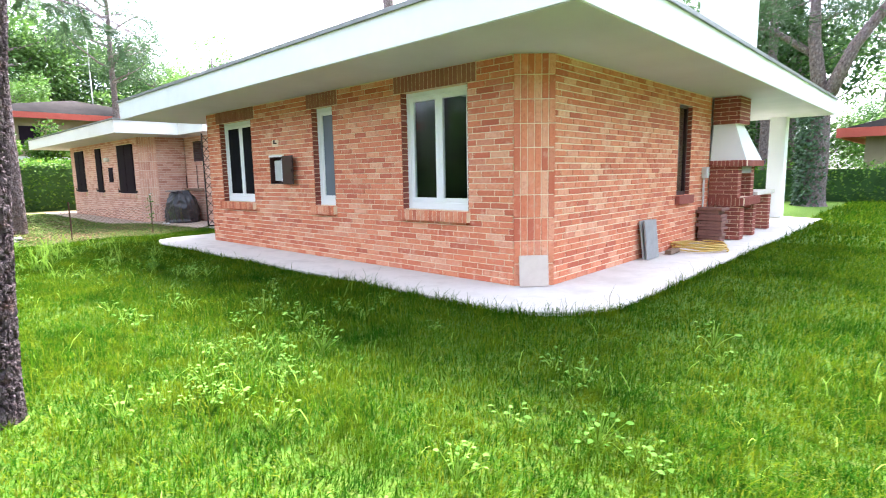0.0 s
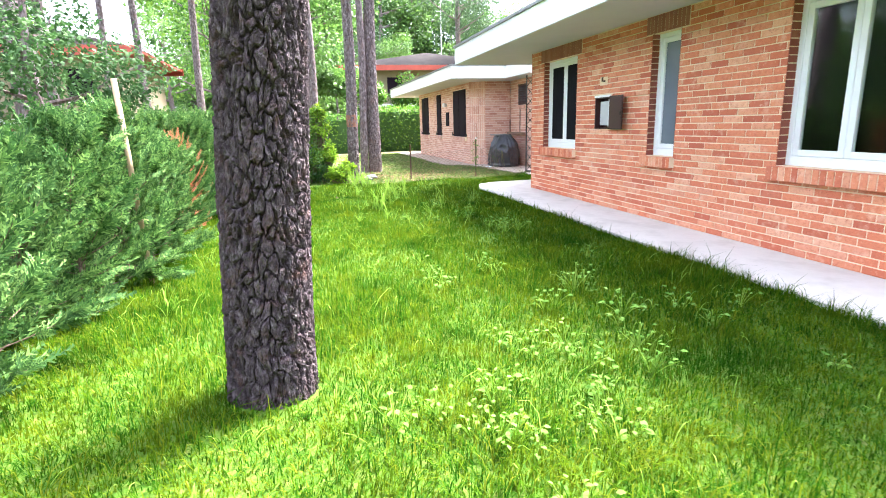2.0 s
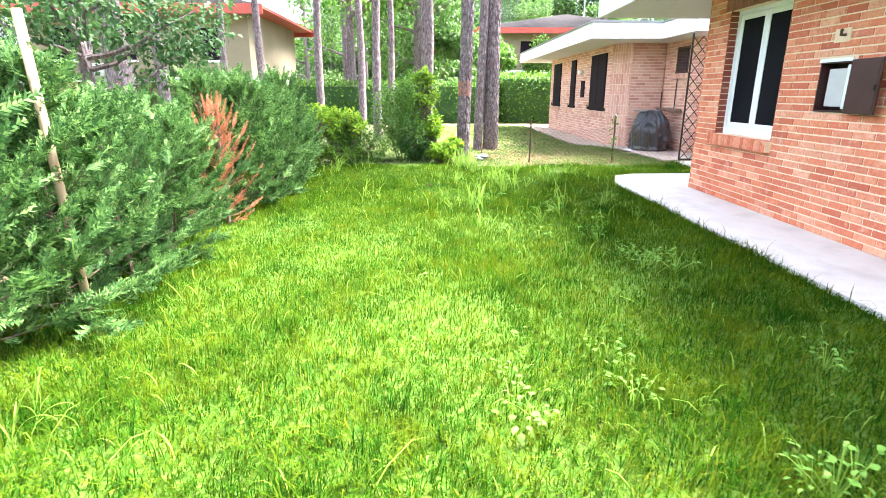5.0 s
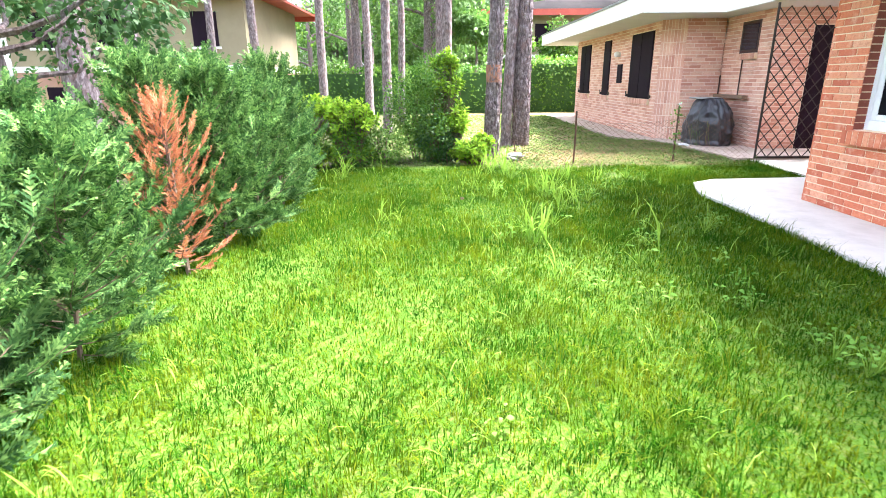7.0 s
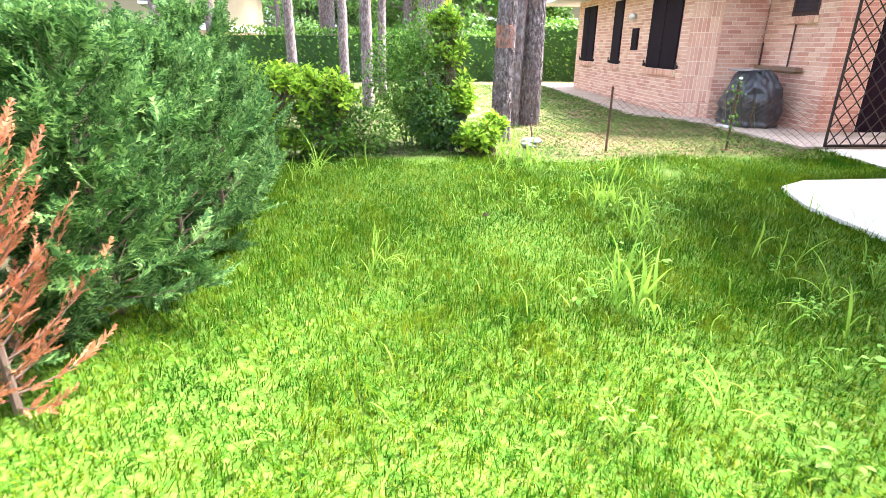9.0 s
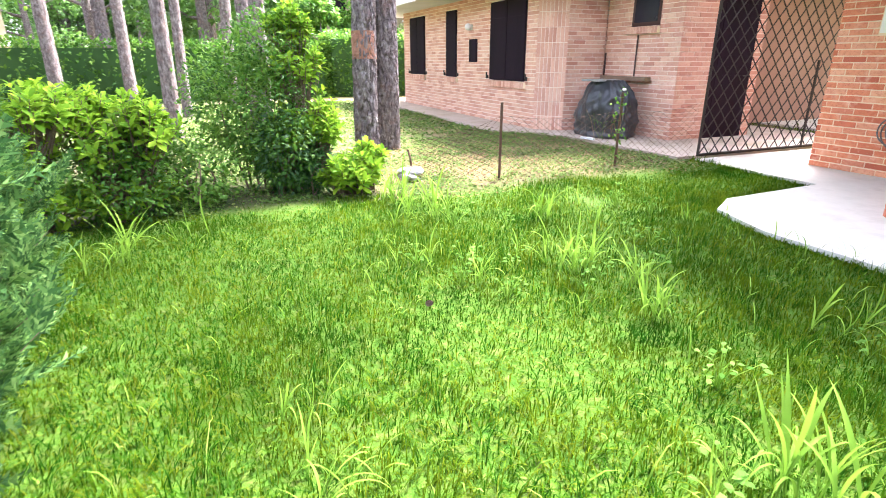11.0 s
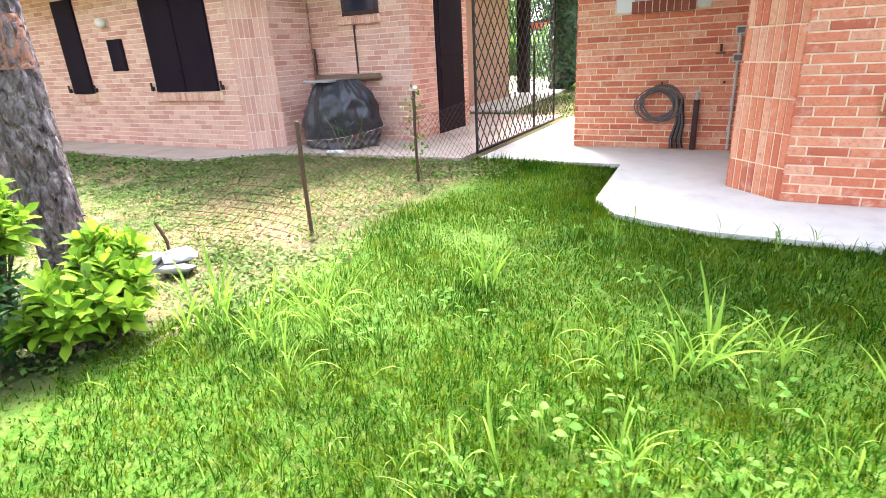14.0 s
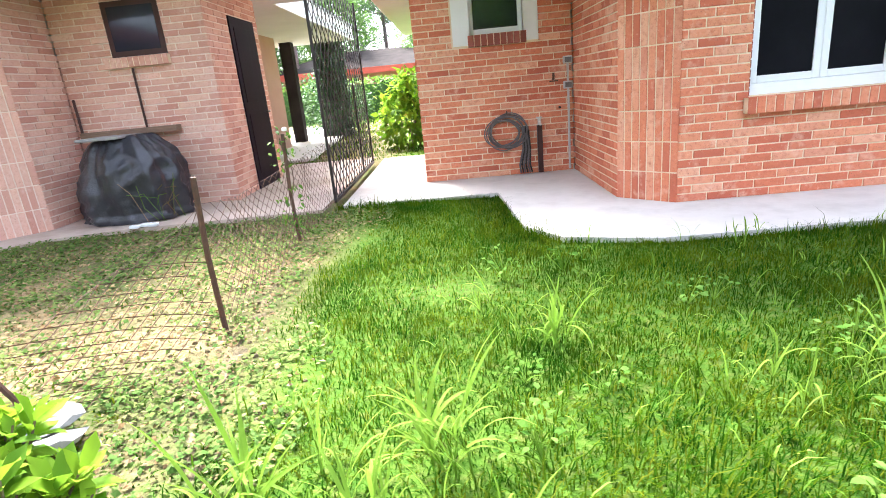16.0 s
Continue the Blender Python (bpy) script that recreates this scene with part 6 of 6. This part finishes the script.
for i in range(5):
    bm = bmesh.new()
    bmesh.ops.create_icosphere(bm, subdivisions=2, radius=1.0)
    for vtx in bm.verts:
        vtx.co *= 1 + 0.35 * noise.noise(vtx.co * 1.6 + Vector((i * 5, 0, 0))) + 0.08 * noise.noise(vtx.co * 5)
    s = r.uniform(0.06, 0.095)
    bmesh.ops.scale(bm, vec=(s * 1.5, s * 1.1, s * 0.45), verts=bm.verts)
    me = bpy.data.meshes.new("stone")
    bm.to_mesh(me)
    bm.free()
    ob = put("stone", me, ROCK, "whitish stone lying at the bed's edge", "stone", "bed stones")
    ob.matrix_basis = pose(-14.7 + r.uniform(-0.18, 0.18), 2.18 + r.uniform(-0.12, 0.12), 0.025 + 0.02 * i, r.uniform(0, 20), 0, r.uniform(0, 360))


def pine_cone(x, y, turn):
    t = thing("pine_cone", "small open brown pine cone lying in the grass", "pine cone")
    part("core", Build().tube([(0, 0, -0.035), (0, 0, 0.0), (0, 0, 0.035)], [0.012, 0.017, 0.006], 8), TWIG, t)
    v, f = [], []
    for i in range(46):
        a, z = i * 2.399, -0.034 + 0.0015 * i
        w = 0.030 * math.sqrt(max(0.1, 1 - (z / 0.042) ** 2))
        c, n = Vector((math.cos(a), math.sin(a), 0.5)), Vector((-math.sin(a), math.cos(a), 0))
        o = len(v)
        v += [Vector((0, 0, z)) + n * 0.004, Vector((0, 0, z)) - n * 0.004, Vector((0, 0, z)) + c * w - n * 0.008, Vector((0, 0, z)) + c * w + n * 0.008, Vector((0, 0, z - 0.004)) + c * w]
        f += [(o, o + 1, o + 2, o + 3), (o + 3, o + 2, o + 4), (o, o + 3, o + 4), (o + 1, o + 4, o + 2)]
    part("scale_whorl", Build().add([tuple(p) for p in v], f), TWIG, t, "open woody scales")["kind"] = "stuff"
    t.matrix_basis = pose(x, y, float(height(x, y)) + 0.03, 80, 0, turn) @ Matrix.Scale(0.62, 4)


pine_cone(-11.39, 1.08, 30)


# ---- tall grass tufts and weeds ----
def tuft_blade(seed, ln, arch, w):
    """One long leaf from its root at the origin, rising and bending along +x, folded along its rib."""
    r = np.random.default_rng(seed)
    vs, fs, k = [], [], 9
    ang, p, twist = radians(r.uniform(66, 84)), np.zeros(3), r.uniform(-0.5, 0.5)
    for j in range(k + 1):
        f = j / k
        ww = w * (0.55 + 1.1 * f if f < 0.4 else 0.99 * (1 - ((f - 0.4) / 0.6) ** 1.5) + 0.02)
        for s in (-1, 0, 1):
            vs.append((p[0] - s * ww * math.sin(twist * f), p[1] + s * ww * math.cos(twist * f), p[2] + 0.35 * ww * abs(s)))
        th = ang - arch * 1.5 * f ** 1.5
        p = p + np.array([math.cos(th), 0.12 * twist, math.sin(th)]) * ln / k
    for j in range(k):
        for a in (0, 1):
            fs += [(3 * j + a, 3 * j + a + 1, 3 * j + a + 4), (3 * j + a, 3 * j + a + 4, 3 * j + a + 3)]
    me = tri_mesh("blade", np.array(vs), np.array(fs), True)
    me.materials.append(TUFT)
    return me


blade_rng = random.Random(900)
erect = [tuft_blade(900 + i, blade_rng.uniform(0.24, 0.42), blade_rng.uniform(0.25, 0.75), blade_rng.uniform(0.006, 0.010)) for i in range(7)]
arched = [tuft_blade(920 + i, blade_rng.uniform(0.22, 0.42), blade_rng.uniform(1.3, 2.2), blade_rng.uniform(0.005, 0.009)) for i in range(9)]
culm_mesh = Build().tube([(0, 0, -0.02), (0.006, 0, 0.5), (0.0, 0.004, 1.0)], [0.0045, 0.0036, 0.002], 6, False).mesh("culm", True)
culm_mesh.materials.append(TUFT)


def tuft(culms, leaves, scale, seed):
    """Several thin culms, each with leaves that stand up or arch over on alternate sides."""
    q = random.Random(seed)
    t = thing("grass_tuft", "tall arching tuft of light green grass in the lawn", "grass tuft", "grass tufts")
    for i in range(culms):
        cx, cy, turn, h = q.gauss(0, 0.05), q.gauss(0, 0.05), q.uniform(0, 360), q.uniform(0.06, 0.22) * scale
        lean = pose(cx, cy, -0.005, q.gauss(0, 9), q.gauss(0, 9), 0)
        o = new("culm", culm_mesh)
        o.parent = t
        o.matrix_basis = lean @ Matrix.Diagonal((1, 1, h, 1))
        for k in range(leaves):
            o = new("blade", q.choice(erect if k >= leaves - 1 or q.random() < 0.3 else arched))
            o.parent = t
            o.matrix_basis = lean @ pose(0, 0, h * (k + 0.4) / leaves, 0, 0, turn + 180 * k + q.gauss(0, 30)) @ Matrix.Scale(scale * q.uniform(0.7, 1.1), 4)
    return t


tm = [tuft(5, 4, 0.95, 91), tuft(3, 4, 0.8, 92), tuft(7, 4, 1.05, 93), tuft(2, 3, 0.65, 94)]
used = [False] * 4
TUFTS = [(-13.09, 1.80, 2, 1.0), (-13.25, 1.62, 0, 0.8), (-13.62, 1.62, 2, 0.95), (-13.45, 1.78, 1, 1.0), (-12.57, 2.54, 0, 0.95), (-12.85, 3.03, 1, 0.7), (-11.71, 2.09, 1, 0.9), (-11.42, 2.12, 2, 0.9), (-11.2, 2.35, 0, 0.8), (-12.27, 2.91, 3, 0.9),
         (-12.02, 1.17, 1, 0.9), (-11.57, 1.50, 0, 0.65), (-10.77, 2.15, 0, 0.85), (-10.31, 2.94, 1, 1.0), (-13.0, 1.45, 1, 0.9), (-9.62, 1.65, 2, 1.0), (-9.66, 1.42, 1, 0.95), (-9.38, 2.66, 1, 1.1), (-8.73, 1.64, 3, 1.2), (-10.69, 0.29, 1, 0.7),
         (-10.23, 0.20, 1, 0.9), (-10.15, 0.42, 3, 1.0), (-12.72, 2.64, 3, 0.8), (-11.9, 1.95, 3, 0.9), (-11.0, 1.75, 3, 0.8), (-12.9, -0.55, 2, 0.9), (-12.6, -0.75, 1, 1.0), (-13.2, -0.2, 1, 0.9), (-10.2, 3.45, 3, 0.9), (-11.15, 3.75, 3, 1.0), (-12.1, 3.7, 3, 0.8), (-5.2, -0.6, 1, 0.8), (-6.6, -0.45, 3, 1.0), (-11.45, 3.98, 3, 0.75), (-10.95, 3.96, 3, 0.8), (-12.05, 4.12, 3, 0.7), (-10.1, 3.95, 3, 0.6), (-5.0, 3.95, 3, 0.55)]
for i, (x, y, k, s) in enumerate(TUFTS):
    o = tm[k] if not used[k] else copy_thing(tm[k], pose(0, 0, 0))
    used[k] = True
    o.matrix_basis = pose(x, y, float(height(x, y)), 0, 0, i * 67) @ Matrix.Scale(s, 4)


def weed(n, h, size, seed):
    r = np.random.default_rng(seed)
    c, xd = [], []
    for i in range(n):
        a = r.uniform(0, 6.28)
        d = r.uniform(0.02, 0.13)
        c.append((math.cos(a) * d, math.sin(a) * d, h * r.uniform(0.45, 1.0)))
        xd.append((math.cos(a), math.sin(a), r.uniform(-0.2, 0.35)))
    ln = size * r.uniform(0.7, 1.3, n)
    v, f = stamp(*LEAF, np.array(c), np.array(xd), unit(np.array([0, 0, 1.0]) + 0.25 * r.normal(size=(n, 3))), ln, ln * 0.62)
    me = tri_mesh("leaves", v, f)
    me.materials.append(WEED)
    st = Build()
    for p in c[::2]:
        st.tube([(0, 0, 0), (p[0] * 0.5, p[1] * 0.5, p[2] * 0.6), p], [0.003, 0.002, 0.0015], 4, False)
    sm = st.mesh("stalk")
    sm.materials.append(TUFT)
    return me, sm


wm = [weed(15, 0.16, 0.034, 101), weed(12, 0.14, 0.038, 102), weed(20, 0.20, 0.030, 103)]
WEEDS = [(-8.41, 2.77), (-7.9, 2.89), (-7.45, 2.79), (-3.79, 1.78), (-4.47, 2.36), (-4.35, 2.72), (-3.81, 2.79), (-3.28, 2.03), (-3.76, 1.77), (-3.1, 1.0), (-2.97, 1.26), (-2.85, 1.75), (-1.64, 2.81), (-3.08, 1.47), (-3.7, 2.33), (-1.32, 2.28), (-1.01, 4.0), (-5.42, 2.22), (-5.32, 1.44), (-3.06, 1.22), (-2.97, 1.74), (-3.94, 2.8)]
q = random.Random(44)
spots = []
for x, y in WEEDS:
    for k in range(2):
        spots.append((x + q.uniform(-0.28, 0.28), y + q.uniform(-0.22, 0.22)))
for i in range(36):
    spots.append((q.uniform(-13.2, -7.0), q.uniform(1.2, 3.7)))
for i in range(20):
    spots.append((q.uniform(-7.0, 0.0), q.uniform(0.8, 3.6)))
for i, (x, y) in enumerate(spots):
    if (x + 3.7) ** 2 + (y - 0.27) ** 2 < 0.1:
        continue
    w = thing("weed_plant", "low broad-leaved weed with pale green leaves in the lawn", "weed", "lawn weeds", pose(x, y, float(height(x, y)), 0, 0, i * 51) @ Matrix.Scale(q.uniform(0.75, 1.2), 4))
    a, b = wm[i % 3]
    for nm, me in (("foliage", a), ("stalk", b)):
        o = tagged(new(nm, me), kind="stuff")
        o.parent = w


# ---- lawn ----
def inside(px, py, poly):
    ok = np.zeros(len(px), bool)
    for (x0, y0), (x1, y1) in zip(poly, poly[1:] + poly[:1]):
        hit = ((y0 > py) != (y1 > py)) & (px < (x1 - x0) * (py - y0) / (y1 - y0 + 1e-12) + x0)
        ok ^= hit
    return ok


def lawn(name, x0, x1, y0, y1, per, hgt, wid, mat, label, seed, keep=None, tilt=0.35, template=BLADE):
    r = np.random.default_rng(seed)
    n = int((x1 - x0) * (y1 - y0) * per)
    x, y = r.uniform(x0, x1, n), r.uniform(y0, y1, n)
    ok = ~inside(x, y, PAVE) & ~inside(x, y, NPAVE) & ((x + 3.70) ** 2 + (y - 0.27) ** 2 > 0.05)
    if keep is not None:
        ok &= keep(x, y, r)
    x, y = x[ok], y[ok]
    n = len(x)
    a = r.uniform(0, 2 * np.pi, n)
    patch = 0.75 + 0.35 * np.sin(x * 1.9 + 1.3 * np.sin(y * 2.1)) * np.sin(y * 2.3 + x * 0.7) + 0.25 * r.normal(size=n)
    clump = np.array([noise.noise((px * 4.5, py * 4.5, seed)) for px, py in zip(x, y)]) if n < 700000 else 0.0
    wisp = (r.uniform(size=n) < 0.22).astype(float)
    ln = hgt * (0.74 + 0.32 * np.clip((x + 10.0) / 5.0, 0, 1)) * np.clip(patch + 0.4 * clump, 0.5, 1.6) * r.uniform(0.35, 1.25, n) * (1 + 0.7 * wisp)
    lean = np.abs(r.normal(size=n)) * tilt * (1 + 0.9 * wisp) + 0.12
    a = np.where(r.uniform(size=n) < 0.55, 5.0 * clump + 0.9 * r.normal(size=n), a)
    d = np.stack([np.cos(a) * lean, np.sin(a) * lean, np.ones(n)], 1)
    up = np.stack([np.cos(a), np.sin(a), np.full(n, -0.3)], 1)
    v, f = stamp(*template, np.stack([x, y, height(x, y) - 0.004], 1), d, -up, ln, np.full(n, wid) * r.uniform(0.7, 1.3, n))
    return put(name, tri_mesh(name, v, f), mat, label, "grass", kind="stuff")


def thin(x, y, r):
    worn = np.exp(-(((x + 13.0) / 0.42) ** 2 + ((y - 3.4) / 0.24) ** 2)) * 0.85
    edge = np.clip((-13.55 - x + 0.2 * np.sin(y * 3)) / 0.45, 0, 0.95)
    bare = 0.35 * np.clip(np.sin(x * 2.3 + np.sin(y * 1.7)) * np.sin(y * 2.9 + 0.8 * x) - 0.35, 0, 1)
    return r.uniform(size=len(x)) > np.maximum(np.maximum(worn, edge), bare)


lawn("lawn_grass", -14.0, 1.4, -1.5, 4.05, 5600, 0.088, 0.0050, GRASS, "lush uneven green lawn grass", 201, thin, 0.75)
lawn("lawn_grass_side", -2.3, 1.6, 4.0, 11.0, 2800, 0.09, 0.0065, GRASS, "lush green lawn grass beside the house", 202, None, 0.7)
lawn("lawn_grass_east", 1.3, 6.0, -3.0, 11.0, 700, 0.09, 0.012, GRASS, "green lawn grass at the open end", 210, None, 0.8)
lawn("lawn_grass_far", -2.4, 6.0, 11.0, 25.0, 500, 0.10, 0.016, GRASS, "green lawn grass towards the far hedge", 203)
lawn("lawn_grass_notch", -14.1, -12.3, 4.0, 6.1, 6500, 0.085, 0.0045, GRASS, "dense lawn grass by the paving", 204, thin, 0.7)
lawn("long_grass", -13.8, 0.5, -0.9, 3.95, 34, 0.115, 0.0060, TUFT, "scattered long arching grass blades in the lawn", 212, thin, 0.45, ARCH)
lawn("long_grass_verge", -13.8, -8.0, 0.8, 3.95, 26, 0.14, 0.007, TUFT, "scattered long arching grass blades by the paving", 213, thin, 0.4, ARCH)
KERB = [(-2.1, 9.0), (-2.1, 4.98)] + arc(-3.1, 4.98, 1.0, 0, -82, 6) + [(-3.1, 3.98), (-11.55, 3.98), (-12.2, 4.2), (-12.44, 4.6), (-12.52, 6.03), (-14.2, 6.05)]


def by_paving(x, y, r):
    """Near the paving's outer edge, thinning outwards."""
    best = np.full(len(x), 9.0)
    for (ax, ay), (bx, by) in zip(KERB, KERB[1:]):
        dx, dy = bx - ax, by - ay
        f = np.clip(((x - ax) * dx + (y - ay) * dy) / (dx * dx + dy * dy + 1e-9), 0, 1)
        best = np.minimum(best, np.hypot(x - ax - f * dx, y - ay - f * dy))
    return best < 0.02 + 0.13 * r.uniform(size=len(x))


lawn("lawn_grass_verge", -14.3, -1.9, 3.75, 9.0, 5600, 0.105, 0.0050, GRASS, "longer grass along the edge of the paving", 214, by_paving, 0.6)
lawn("dry_grass", -13.5, -12.5, 3.1, 3.7, 2200, 0.045, 0.005, LITTER, "dry brown grass in a worn patch", 209, lambda x, y, r: r.uniform(size=len(x)) < np.exp(-(((x + 13.0) / 0.36) ** 2 + ((y - 3.4) / 0.2) ** 2)), 1.8)
def ground_cover(name, label, x0, x1, y0, y1, per, size, mat, seed, keep):
    """Small leaves lying and standing on the soil."""
    r = np.random.default_rng(seed)
    n = int((x1 - x0) * (y1 - y0) * per)
    x, y = r.uniform(x0, x1, n), r.uniform(y0, y1, n)
    lump = np.array([noise.noise((a * 2.2, b * 2.2, seed)) + 0.6 * noise.noise((a * 6.0, b * 6.0, seed)) for a, b in zip(x, y)])
    edge = x + 0.25 * np.sin(y * 2.0) < -13.8
    ok = ~inside(x, y, NPAVE) & ~inside(x, y, PAVE) & edge & keep(x, y, lump, r)
    x, y = x[ok], y[ok]
    n = len(x)
    a = r.uniform(0, 2 * np.pi, n)
    d = np.stack([np.cos(a), np.sin(a), r.uniform(-0.1, 0.7, n)], 1)
    ln = size * r.uniform(0.5, 1.4, n)
    v, f = stamp(*SMALL_LEAF, np.stack([x, y, height(x, y) + r.uniform(0.0, 0.03, n)], 1), d, unit(np.array([0, 0, 1.0]) + 0.4 * r.normal(size=(n, 3))), ln, ln * r.uniform(0.4, 0.8, n))
    put(name, tri_mesh(name, v, f), mat, label, "ground cover", kind="stuff")


def bare_patch(x, y):
    return np.exp(-(((x + 15.1) / 0.9) ** 2 + ((y - 3.4) / 1.0) ** 2))


ground_cover("ground_cover", "low leafy weeds over the neighbour's bare soil", -17.5, -13.6, -0.4, 5.95, 2600, 0.034, COVER, 301, lambda x, y, k, r: r.uniform(size=len(x)) < np.clip(0.50 + 1.1 * k, 0.08, 1) * (1 - 0.72 * bare_patch(x, y)))
ground_cover("ground_cover_far", "low green weeds on the neighbour's plot", -27.0, -17.5, -0.4, 5.9, 700, 0.055, COVER, 302, lambda x, y, k, r: r.uniform(size=len(x)) < np.clip(0.6 + 1.0 * k, 0.1, 1))
ground_cover("dry_leaves", "dry tan leaves and straw lying on the soil", -17.0, -13.6, 1.6, 5.9, 900, 0.030, STRAW, 303, lambda x, y, k, r: r.uniform(size=len(x)) < 0.35 + 0.6 * bare_patch(x, y))
lawn("ground_litter", -21.0, -13.6, -0.5, 5.9, 300, 0.04, 0.010, LITTER, "dry leaves and low weeds on bare soil", 205, tilt=5.0)
lawn("ground_grass", -27.0, -13.7, -0.5, 5.9, 2400, 0.036, 0.007, GRASS, "sparse short grass on the neighbour's plot", 206, lambda x, y, r: r.uniform(size=len(x)) < 0.42 + 0.9 * np.clip(np.sin(x * 1.3 + 2) * np.sin(y * 1.6 + x * 0.5) + 0.15, 0, 1), 2.5)
lawn("ground_grass_back", -18, -12.5, 9.9, 25, 260, 0.08, 0.014, GRASS, "grass behind the passage", 207)
lawn("verge_litter", -14.0, -3.0, -4.5, -1.2, 240, 0.07, 0.014, LITTER, "dry litter under the shrubs", 208, tilt=1.2)

lay_bricks()
